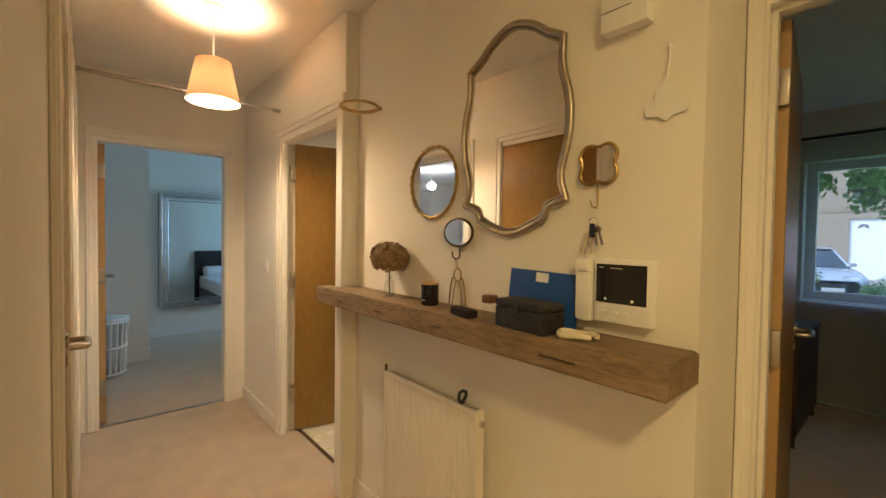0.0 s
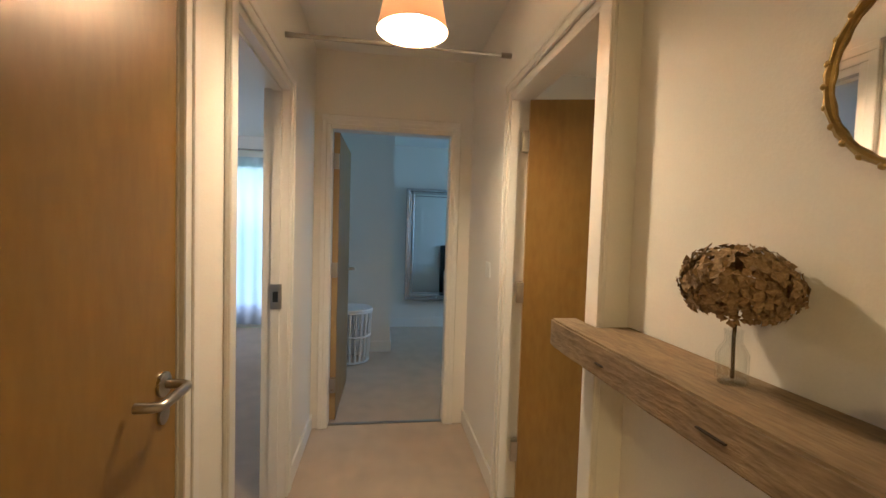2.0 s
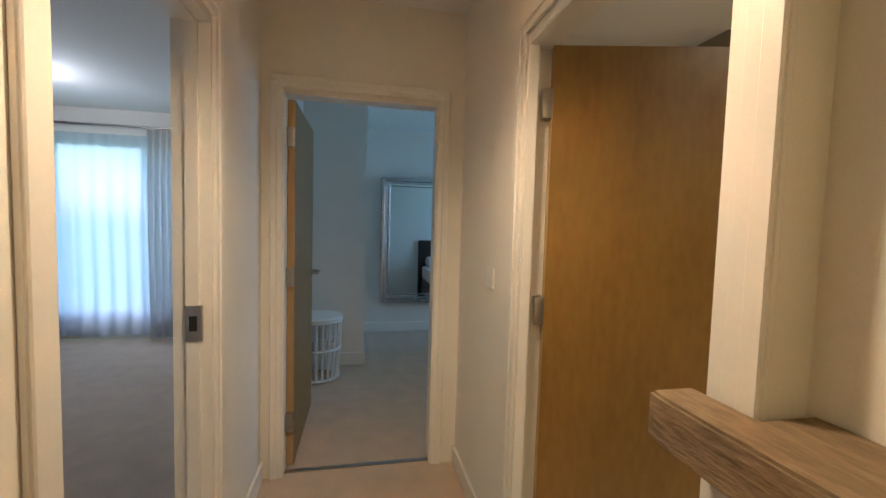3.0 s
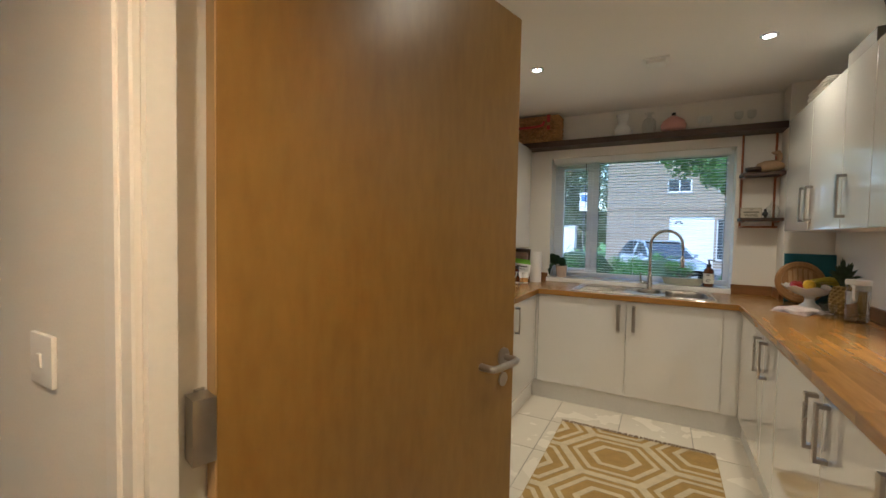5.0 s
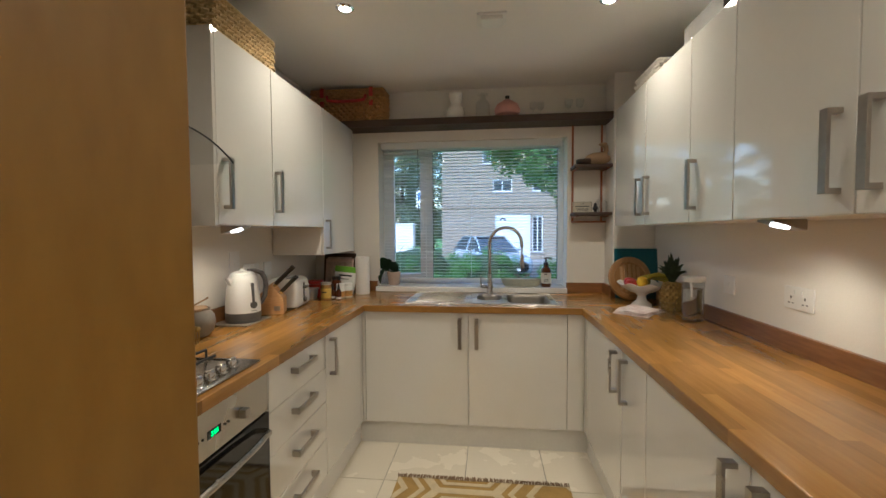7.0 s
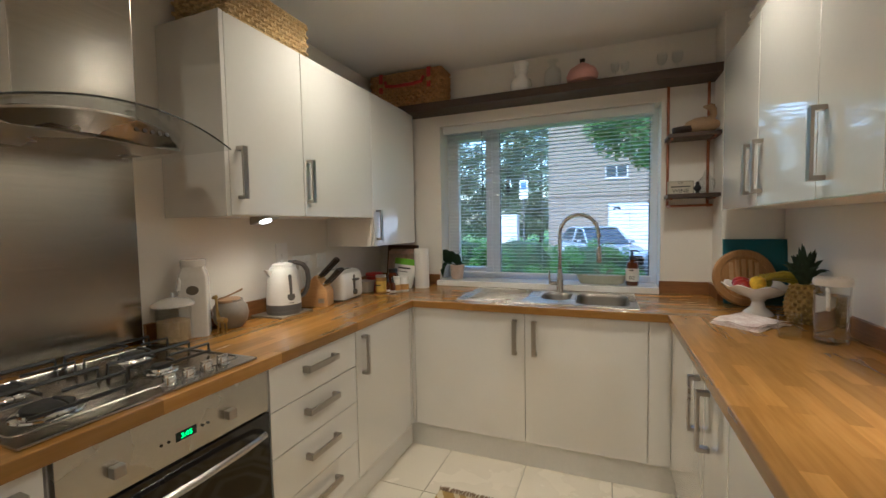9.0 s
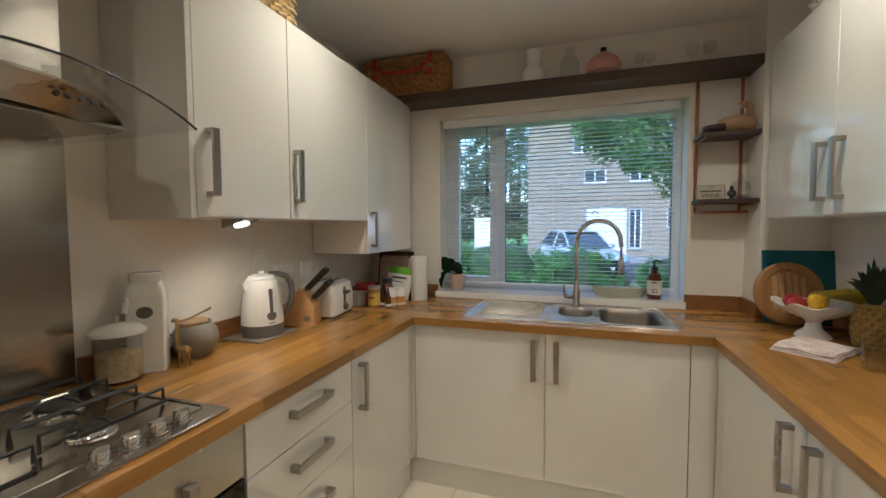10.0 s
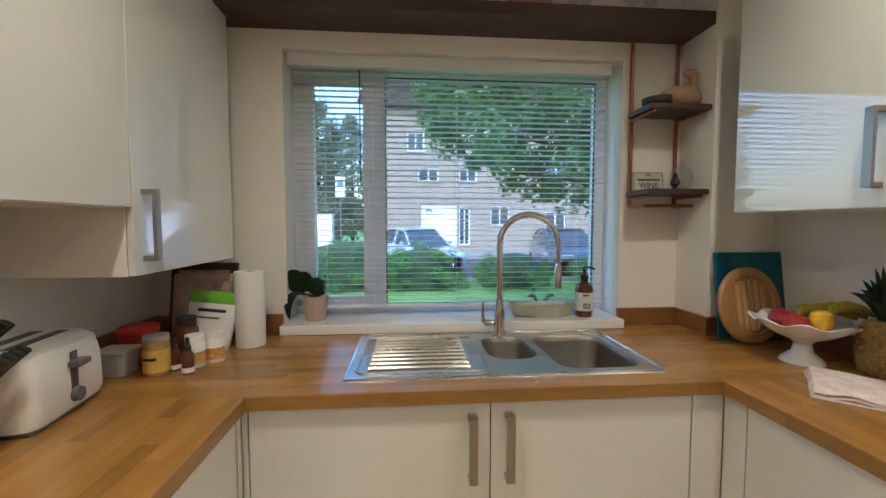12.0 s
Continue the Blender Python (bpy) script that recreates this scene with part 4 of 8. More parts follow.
for i in range(520):
    d = Vector((rng.gauss(0, 1), rng.gauss(0, 1), rng.gauss(0, 0.85))).normalized()
    if d.z < -0.75:
        continue
    c = Vector((d.x * 0.094, d.y * 0.076, d.z * 0.066 + 0.165))
    c = Vector((c.x * rng.uniform(0.8, 1.05), c.y * rng.uniform(0.8, 1.05), 0.165 + (c.z - 0.165) * rng.uniform(0.75, 1.05)))
    t1 = d.orthogonal().normalized()
    t1 = Matrix.Rotation(rng.uniform(0, 6.28), 3, d) @ t1
    t2 = d.cross(t1)
    s = rng.uniform(0.010, 0.018)
    for k in range(3):
        q = radians(120 * k + rng.uniform(-20, 20))
        o = (t1 * math.cos(q) + t2 * math.sin(q))
        p = d.cross(o)
        lift = d * rng.uniform(0.0, 0.008)
        vs = [fl.verts.new(v) for v in (c, c + o * s * 0.6 + p * s * 0.55 + lift, c + o * s * 1.2 + lift * rng.uniform(-0.6, 1.2), c + o * s * 0.6 - p * s * 0.55 + lift * 0.5)]
        fl.faces.new(vs)
part("flower_head", fl, PETAL, vase, "dried brown hydrangea head", smooth=False)

candle = thing("candle_jar", pose(-1.188, 1.042, SZ) @ Matrix.Scale(0.92, 4), "black glass candle jar with a wooden lid", "candle")
part("jar", lathe([(0, 0), (0.034, 0), (0.036, 0.003), (0.036, 0.082), (0.034, 0.084), (0, 0.084)], 32), DARKGLASS, candle)
LIDWOOD = mat("lid_wood", (0.42, 0.26, 0.11), 0.55, scale=4, grain=40, stretch=(1, 8, 1), color2=(0.55, 0.36, 0.17))
part("lid", lathe([(0, 0.0845), (0.035, 0.0845), (0.0355, 0.092), (0, 0.092)], 32), LIDWOOD, candle, "thin wooden lid")
part("label_print", boxes((-0.012, 0.012, -0.0368, -0.035, 0.020, 0.023)), WHITEPL, candle)

solid("glasses_case", turned(boxes((-0.055, 0.055, -0.022, 0.022, 0, 0.027), bev=0.009), Matrix.Identity(4)), mat("dark_fur", (0.02, 0.012, 0.012), 0.95, grain=220, bump=0.9, vary=0.4), "dark fuzzy glasses case lying on the shelf", "case", at=pose(-0.945, 0.985, SZ, 0, 0, -14))
cork = thing("corked_jar", (-0.865, 1.02, SZ), "small glass jar with a square wooden stopper", "jar")
part("glass", boxes((-0.018, 0.018, -0.018, 0.018, 0, 0.05), bev=0.005), GLASS, cork)
part("stopper", boxes((-0.018, 0.018, -0.018, 0.018, 0.0505, 0.075), bev=0.003), mat("dark_stopper", (0.16, 0.075, 0.03), 0.5, vary=0.15), cork, "square dark wooden stopper")
bk = thing("black_box", pose(-0.70, 1.0, SZ, 0, 0, -6), "black textured lidded box on the shelf", "box")
BOXM = mat("black_leather", (0.018, 0.017, 0.016), 0.55, grain=90, bump=0.6, vary=0.3)
part("body", boxes((-0.088, 0.088, -0.045, 0.045, 0, 0.058), bev=0.003), BOXM, bk, smooth=False)
part("lid", boxes((-0.089, 0.089, -0.046, 0.046, 0.059, 0.080), bev=0.006), BOXM, bk)
part("clasp", boxes((-0.008, 0.008, -0.049, -0.045, 0.046, 0.070), bev=0.001), BLACK, bk)
fold = thing("blue_folder", (-0.735, 1.096, SZ), "blue card folder leaning on the wall", "folder")
BLUE = mat("blue_card", (0.012, 0.075, 0.30), 0.5, vary=0.08, bump=0.05)
part("card", turned(boxes((-0.122, 0.122, -0.004, 0.004, 0, 0.155), bev=0.001), pose(0, 0, 0, -6, 1.5, 0)), BLUE, fold, smooth=False)
part("sticker", turned(boxes((-0.022, 0.022, -0.0052, -0.004, 0.122, 0.15)), pose(0, 0, 0, -6, 1.5, 0)), WHITEPL, fold, "white paper label", smooth=False)
twist = [(0.045 * math.cos(radians(a)) , 0.022 * math.sin(radians(a)), 0.011 + 0.002 * math.sin(radians(3 * a))) for a in range(0, 330, 15)]
solid("ceramic_loop", tube(twist, [0.006 + 0.005 * math.sin(math.pi * i / (len(twist) - 1)) for i in range(len(twist))], 12), mat("cream_ceramic", (0.74, 0.66, 0.48), 0.35, vary=0.05), "cream twisted loop lying on the shelf", "ornament", at=pose(-0.545, 1.0, SZ, 0, 0, 20))

# mirrors on the wall
GOLD = mat("aged_gold", (0.42, 0.30, 0.11), 0.35, 1.0, vary=0.2, scale=20, bump=0.1)
PEWTER = mat("champagne_frame", (0.40, 0.35, 0.27), 0.38, 1.0, vary=0.15, scale=12, bump=0.1)
WALLP = lambda x, z, y=HS: pose(x, y, z, 90, 0, 0)


def smooth_line(pts, n=6):
    """Closed line through corner points, straight pieces replaced by Catmull-Rom between marked cusps."""
    out = []
    m = len(pts)
    for i in range(m):
        p0, p1, p2, p3 = (Vector(pts[(i + k) % m][:2]) for k in (-1, 0, 1, 2))
        if pts[i][2]:
            p0 = p1
        if pts[(i + 1) % m][2]:
            p3 = p2
        for k in range(n):
            t = k / n
            out.append(0.5 * ((2 * p1) + (p2 - p0) * t + (2 * p0 - 5 * p1 + 4 * p2 - p3) * t * t + (3 * p1 - p0 - 3 * p2 + p3) * t ** 3))
    return [(p.x, p.y) for p in out]


half = [(0, 1, 0), (0.34, 0.93, 0), (0.60, 0.80, 1), (0.86, 0.70, 1), (0.86, 0.45, 0), (0.97, 0.15, 0), (0.97, -0.15, 0), (0.86, -0.48, 0), (0.94, -0.70, 1), (0.68, -0.76, 0), (0.60, -0.86, 1), (0.32, -0.95, 0)]
outline = half + [(0, -1, 0)] + [(-u, v, c) for u, v, c in half[:0:-1]]
big = thing("wall_mirror", WALLP(-0.865, 1.70), "large scalloped mirror in a champagne metal frame", "mirror")
ol = smooth_line([(u * 0.222, v * 0.335, c) for u, v, c in outline])
part("mirror_glass", prism([(x * 0.975, y * 0.98) for x, y in ol], 0.004, 0.010), MIRROR, big, "mirror glass", smooth=False)
part("frame", tube([(x, y, 0.014) for x, y in ol], 0.0105, 10, closed=True), PEWTER, big, "champagne metal frame")
part("inner_bead", tube([(x * 0.93, y * 0.955, 0.012) for x, y in ol], 0.004, 6, closed=True), PEWTER, big)

rm = thing("round_mirror", WALLP(-1.262, 1.57), "round mirror with a beaded gold frame", "mirror")
circ = [(0.14 * math.cos(2 * math.pi * i / 56), 0.14 * math.sin(2 * math.pi * i / 56)) for i in range(56)]
part("mirror_glass", prism([(x * 0.97, y * 0.97) for x, y in circ], 0.003, 0.008), MIRROR, rm, "mirror glass", smooth=False)
part("frame", tube([(x, y, 0.010) for x, y in circ], [0.0055 + 0.002 * (i % 3 == 0) for i in range(56)], 8, closed=True), GOLD, rm)
one = bmesh.new()
bmesh.ops.create_icosphere(one, subdivisions=2, radius=0.006)
bead = part("bead", one, GOLD, rm, at=Matrix.Translation((0.143, 0, 0.012)))
for i in range(1, 28):
    a = 2 * math.pi * i / 28
    b = new("bead", bead.data)
    b.parent, b.matrix_basis = rm, Matrix.Translation((0.143 * math.cos(a), 0.143 * math.sin(a), 0.012))

ov = thing("hook_mirror", WALLP(-1.098, 1.37), "small round mirror above a bronze hook", "mirror")
BRONZE = mat("dark_bronze", (0.12, 0.085, 0.05), 0.4, 1.0, vary=0.2)
c2 = [(0.074 * math.cos(2 * math.pi * i / 40), 0.050 * math.sin(2 * math.pi * i / 40)) for i in range(40)]
part("mirror_glass", prism([(x * 0.96, y * 0.96) for x, y in c2], 0.018, 0.024), MIRROR, ov, "mirror glass", smooth=False)
part("frame", tube([(x, y, 0.021) for x, y in c2], 0.005, 8, closed=True), BRONZE, ov)
part("back_post", tube([(0, 0, 0.0), (0, 0, 0.02)], 0.012, 12), BRONZE, ov)
part("hook", tube([(0, -0.05, 0.012), (0, -0.075, 0.012)] + [(-0.013 + 0.013 * math.cos(radians(a)), -0.085 + 0.013 * math.sin(radians(a)), 0.012 + 0.012 * (-a / 180)) for a in range(0, -181, -20)] + [(-0.026, -0.07, 0.026)], 0.0028, 8), BRONZE, ov)
hang = thing("hanging_scissors", WALLP(-1.108, 1.258), "wire ornament of rings hung from a hook", "ornament")
part("ring", tube([(0.019 * math.cos(radians(a)), -0.045 + 0.024 * math.sin(radians(a)), 0.012) for a in range(0, 360, 15)], 0.0028, 8, closed=True), GOLD, hang)
for s in (-1, 1):
    part("loop", tube([(0.004 * s, 0.012, 0.022), (0.004 * s, -0.025, 0.012)], 0.0012, 6), GOLD, hang)
    part("leg", tube([(0.016 * s, -0.052, 0.012), (0.03 * s, -0.062, 0.012), (0.036 * s, -0.085, 0.012), (0.042 * s, -0.125, 0.012), (0.046 * s, -0.162, 0.012)], 0.003, 8), GOLD, hang)
    part("inner_leg", tube([(0.008 * s, -0.068, 0.012), (0.018 * s, -0.10, 0.012), (0.022 * s, -0.13, 0.012), (0.03 * s, -0.162, 0.012)], 0.002, 8), GOLD, hang)

qf = thing("quatrefoil_mirror", WALLP(-0.562, 1.552) @ Matrix.Scale(0.84, 4), "quatrefoil mirror with a gold frame and key hook", "mirror")
ql = []
for k in range(4):
    cx, cy = 0.028 * (1 if k in (0, 3) else -1), 0.028 * (1 if k in (0, 1) else -1)
    for i in range(13):
        a = radians(-35 + 90 * k + 160 * i / 12)
        ql.append((cx + 0.034 * math.cos(a), cy + 0.034 * math.sin(a)))
part("mirror_glass", prism([(x * 0.95, y * 0.95) for x, y in ql], 0.010, 0.016), MIRROR, qf, "mirror glass", smooth=False)
part("frame", tube([(x, y, 0.014) for x, y in ql], 0.006, 8, closed=True), GOLD, qf)
part("back_post", tube([(0, 0, 0), (0, 0, 0.012)], 0.012, 12), GOLD, qf)
part("rod", tube([(0, -0.055, 0.01), (0, -0.125, 0.01), (0, -0.14, 0.018), (-0.008, -0.135, 0.032), (-0.012, -0.115, 0.036)], 0.0025, 8), GOLD, qf)
keys = thing("key_bunch", WALLP(-0.562, 1.405), "bunch of keys on a leather loop", "keys")
part("key_ring", tube([(0.012 * math.cos(radians(a)), -0.01 + 0.014 * math.sin(radians(a)), 0.03) for a in range(0, 360, 20)], 0.0012, 6, closed=True), CHROME, keys)
for dx, dz, r in ((0.006, -0.03, 8), (-0.002, -0.035, -10), (0.014, -0.028, 18)):
    kb = prism([(0.009 * math.cos(radians(a)), 0.009 * math.sin(radians(a))) for a in range(0, 360, 30)], 0, 0.002)
    box(kb, -0.003, 0.003, -0.042, -0.008, 0, 0.002)
    part("key", turned(kb, Matrix.Translation((dx, dz, 0.028)) @ pose(0, 0, 0, 0, 0, r)), NICKEL, keys, smooth=False)
part("leather_fob", boxes((-0.010, 0.004, -0.05, -0.012, 0.026, 0.034), bev=0.003), mat("navy_fob", (0.01, 0.012, 0.04), 0.5), keys, "dark blue fob")
part("lanyard", tube([(-0.004, -0.02, 0.03), (-0.02, -0.05, 0.028), (-0.032, -0.085, 0.025), (-0.026, -0.10, 0.024), (-0.012, -0.095, 0.026), (-0.008, -0.06, 0.028), (-0.003, -0.022, 0.031)], 0.003, 8), mat("cream_cord", (0.55, 0.48, 0.36), 0.8), keys, "cream cord loop")

orn = thing("lace_ornament", WALLP(-0.395, 1.69), "white carved hanging ornament on the wall", "ornament")
lo = [(0, 0.045, 0), (0.025, 0.02, 0), (0.03, -0.005, 0), (0.052, -0.015, 1), (0.045, -0.038, 0), (0.018, -0.043, 0), (0, -0.055, 0)]
lo = lo + [(-u, v, c) for u, v, c in lo[-2:0:-1]]
part("plaque", prism(smooth_line(lo, 4), 0.003, 0.009, 0.001), WHITEPL, orn)
part("cord", tube([(0, 0.045, 0.006), (0.003, 0.085, 0.005), (0.004, 0.12, 0.006)], 0.002, 6), WHITEPL, orn)
part("hook", tube([(0.004, 0.12, 0.0), (0.004, 0.12, 0.012), (0.004, 0.13, 0.014)], 0.004, 8), WHITEPL, orn)
chime = thing("door_chime", WALLP(-0.49, 1.93), "white plastic door chime box", "door chime")
part("cover", boxes((-0.06, 0.06, -0.05, 0.06, 0.0, 0.04), bev=0.006), WHITEPL, chime)
part("slot", boxes((-0.055, 0.02, -0.0, 0.002, 0.0395, 0.0408)), BLACK, chime)

ic = thing("intercom", WALLP(-0.49, 1.215), "white video entry intercom with dark screen", "intercom")
part("body", boxes((-0.065, 0.085, -0.08, 0.085, 0.0, 0.032), bev=0.006), WHITEPL, ic)
part("screen", boxes((-0.058, 0.072, -0.028, 0.072, 0.0315, 0.0335), bev=0.001), DARKGLASS, ic, "dark glass screen", smooth=False)
part("screen_mark", boxes((-0.05, -0.038, 0.062, 0.0645, 0.0334, 0.0340)), WHITEPL, ic)
part("screen_mark", boxes((-0.02, 0.012, 0.061, 0.0625, 0.0334, 0.0340)), WHITEPL, ic)
for x in (-0.032, 0.038):
    part("icon", turned(lathe([(0, 0.0334), (0.004, 0.0334), (0.004, 0.0342), (0, 0.0342)], 12), Matrix.Translation((x, -0.018, 0))), WHITEPL, ic)
for x in (-0.035, -0.008, 0.02):
    part("button", turned(prism([(0.009 * math.cos(radians(a)), 0.0045 * math.sin(radians(a))) for a in range(0, 360, 20)], 0.031, 0.035, 0.0008), Matrix.Translation((x, -0.052, 0))), WHITEPL, ic)
hs = part("handset", boxes((-0.118, -0.07, -0.085, 0.088, 0.006, 0.04), bev=0.012), WHITEPL, ic, "white handset")
part("earpiece", boxes((-0.114, -0.074, 0.05, 0.084, 0.036, 0.05), bev=0.008), WHITEPL, hs)

hoop = thing("candle_hoop", (-1.70, HS, 1.955), "gold hoop candle holder standing off the wall", "candle holder")
part("hoop", tube([(-0.01 + 0.085 * math.cos(radians(a)), -0.09 + 0.085 * math.sin(radians(a)), 0) for a in range(0, 360, 10)], 0.006, 8, closed=True, squash=1.6), GOLD, hoop)
part("bracket", tube([(0.035, 0, 0), (0.03, -0.02, 0)], 0.01, 10), GOLD, hoop)

# radiator
RAD = mat("radiator_enamel", (0.78, 0.74, 0.66), 0.35, vary=0.02, bump=0.01)
rad = thing("radiator", (-1.505, HS, 0.15), "white ribbed panel radiator under the shelf", "radiator")
RW, RH = 0.555, 0.615
rp = bmesh.new()
n = 19
prof = []
for i in range(n):
    x = 0.012 + (RW - 0.024) * i / (n - 1)
    p = (RW - 0.024) / (n - 1)
    if i < n - 1:
        prof += [(x, -0.062), (x + p * 0.55, -0.062), (x + p * 0.65, -0.066), (x + p * 0.9, -0.066)]
prof = [(0, -0.062)] + prof + [(RW, -0.062), (RW, -0.055), (0, -0.055)]
part("panel", prism(prof, 0.0, RH - 0.014), RAD, rad, smooth=False)
part("back_panel", boxes((0, RW, -0.035, -0.028, 0.0, RH - 0.014)), RAD, rad, smooth=False)
part("top_grille", boxes((0, RW, -0.073, -0.026, RH - 0.016, RH), bev=0.003), RAD, rad, smooth=False)
# Flat strips on a closed top; the shade of the openings is their colour.
gs = bmesh.new()
for i in range(26):
    box(gs, 0.02 + i * 0.0205, 0.034 + i * 0.0205, -0.06, -0.038, RH, RH + 0.0006)
part("grille_slot", gs, mat("slot_shade", (0.36, 0.33, 0.28), 0.6), rad, smooth=False)
for x in (-0.002, RW):
    part("side_panel", boxes((x, x + 0.002, -0.07, -0.028, 0.01, RH - 0.01)), RAD, rad, smooth=False)
for x in (0.1, RW - 0.1):
    part("wall_bracket", boxes((x - 0.015, x + 0.015, -0.03, 0.0, 0.1, 0.5)), RAD, rad, smooth=False)
part("air_valve", tube([(-0.002, -0.05, RH - 0.03), (-0.018, -0.05, RH - 0.03)], 0.008, 10), CHROME, rad)
part("bleed_key", boxes((-0.014, -0.006, -0.062, -0.05, RH - 0.04, RH + 0.025), bev=0.003), BRONZE, rad)
part("end_plug", tube([(RW, -0.045, RH - 0.045), (RW + 0.014, -0.045, RH - 0.045)], 0.011, 12), CHROME, rad)
part("supply_pipe", tube([(RW + 0.01, -0.045, 0.03), (RW + 0.03, -0.045, 0.03), (RW + 0.03, -0.045, -0.15)], 0.0075, 10), CHROME, rad)
part("valve_head", turned(lathe([(0, 0), (0.016, 0), (0.018, 0.05), (0.012, 0.06), (0, 0.06)], 16), Matrix.Translation((RW + 0.03, -0.045, 0.035))), WHITEPL, rad)
clip = thing("hair_clip", (-1.03, 1.07, 0.15 + RH), "black claw hair clip perched on the radiator", "hair clip")
for s in (-1, 1):
    part("jaw", tube([(0.004 * s, -0.012, 0.004), (0.014 * s, -0.008, 0.02), (0.016 * s, 0, 0.034), (0.006 * s, 0.008, 0.042), (0.001 * s, 0.01, 0.038)], 0.006, 8), BLACK, clip)


def plate(name, at, w, h, label, category, sockets=0, rockers=1, group="", big=False):
    """A white wall plate lying in its own xy plane, z off the wall."""
    t = thing(name, at, label, category, group)
    part("plate", boxes((-w / 2, w / 2, -h / 2, h / 2, 0, 0.008), bev=0.003), WHITEPL, t)
    for i in range(rockers):
        x = (i - (rockers - 1) / 2) * (0.03 if not sockets else w * 0.3)
        y = 0.0 if not sockets else h * 0.22
        part("rocker", turned(boxes((x - 0.006, x + 0.006, y - 0.012, y + 0.012, 0.006, 0.011), bev=0.0015), pose(0, 0, 0, 4)), WHITEPL, t)
    for i in range(sockets):
        x = (i - (sockets - 1) / 2) * w * 0.48
        pins = boxes((x - 0.003, x + 0.003, -0.004, 0.006, 0.0078, 0.0086), (x - 0.014, x - 0.006, -0.022, -0.018, 0.0078, 0.0086), (x + 0.006, x + 0.014, -0.022, -0.018, 0.0078, 0.0086))
        part("pin_holes", pins, BLACK, t, smooth=False)
    return t


plate("light_switch", pose(-3.085, HR, 1.13, 90, 0, 0), 0.086, 0.086, "white single light switch on the hall wall", "light switch")
RW_ = lambda y, z: pose(KR, y, z, 90, 0, -90)
LW_ = lambda y, z: pose(KL, y, z, 90, 0, 90)
plate("wall_socket", RW_(3.66, 1.115), 0.086, 0.086, "white fused switch plate on the kitchen wall", "switch plate")
plate("wall_socket", RW_(3.215, 1.12), 0.146, 0.086, "white double socket on the kitchen wall", "socket", 2, 2, "double sockets")
plate("wall_socket", RW_(2.70, 1.12), 0.146, 0.086, "white double socket with two plugs in", "socket", 2, 2, "double sockets")
plate("cooker_switch", LW_(3.69, 1.20), 0.086, 0.146, "white tall cooker switch plate above the kettle", "switch plate")
plate("wall_socket", LW_(3.85, 1.15), 0.146, 0.086, "white double socket behind the kettle", "socket", 2, 2, "double sockets")
plate("wall_socket", LW_(4.03, 1.15), 0.086, 0.086, "white switch plate behind the toaster", "switch plate")
plug = thing("power_plug", RW_(2.665, 1.10), "black plug with cable in the socket", "plug")
part("body", boxes((-0.024, 0.024, -0.024, 0.024, 0.0088, 0.04), bev=0.007), BLACK, plug)
part("cable", tube([(0, -0.022, 0.025), (0, -0.07, 0.028), (0.03, -0.12, 0.03), (0.10, -0.155, 0.03), (0.22, -0.185, 0.03), (0.38, -0.195, 0.03), (0.55, -0.196, 0.03)], 0.0035, 8), BLACK, plug)
plug2 = thing("power_adapter", RW_(2.735, 1.115), "white plug with black cable", "plug")
part("body", boxes((-0.018, 0.018, -0.025, 0.012, 0.0088, 0.035), bev=0.006), WHITEPL, plug2)
part("cable", tube([(0, -0.02, 0.025), (0, -0.06, 0.026), (0.01, -0.12, 0.03), (-0.005, -0.165, 0.045), (-0.01, -0.18, 0.06)], 0.0025, 8), BLACK, plug2)
for y in (3.815, 3.885):
    pl = thing("wall_plug", LW_(y, 1.135), "white plug pushed into the double socket", "plug", "white plugs")
    part("body", boxes((-0.024, 0.024, -0.024, 0.020, 0.0088, 0.036), bev=0.008), WHITEPL, pl)
    part("cable", tube([(0, -0.022, 0.024), (0.004, -0.07, 0.026), (0.02, -0.12, 0.03), (0.03, -0.155, 0.04)], 0.003, 8), WHITEPL, pl)
spk = thing("smart_speaker", (-1.21, 2.70, CT), "flat round black speaker on the worktop", "speaker")
part("body", lathe([(0, 0.0), (0.04, 0.0), (0.043, 0.004), (0.043, 0.028), (0.040, 0.033), (0, 0.033)], 32), BLACK, spk)
part("light_ring", lathe([(0.035, 0.0331), (0.038, 0.0331), (0.038, 0.0338), (0.035, 0.0338)], 32, caps=False), DARKGLASS, spk)

ll = thing("lobby_light", (0.75, -0.15, H), "round flush ceiling light in the lobby", "ceiling light")
part("base", lathe([(0, -0.03), (0.17, -0.03), (0.175, -0.02), (0.175, 0), (0, 0)], 36), WHITEPL, ll)
part("diffuser", lathe([(0, -0.07), (0.08, -0.065), (0.14, -0.05), (0.16, -0.031), (0, -0.031)], 36), glow("diffuser_warm", (1.0, 0.8, 0.5), 1.5), ll, "glowing dome")
sl_ = thing("side_room_lamp", (-5.2, -2.1, H), "lit globe pendant in the side room", "pendant lamp")
part("cord", tube([(0, 0, 0), (0, 0, -0.2)], 0.004, 6), WHITEPL, sl_)
part("globe", turned(lathe([(0, -0.07), (0.05, -0.05), (0.07, 0), (0.05, 0.05), (0, 0.07)], 24), Matrix.Translation((0, 0, -0.27))), glow("globe_glow", (1.0, 0.95, 0.88), 8), sl_, "glowing globe").visible_shadow = False

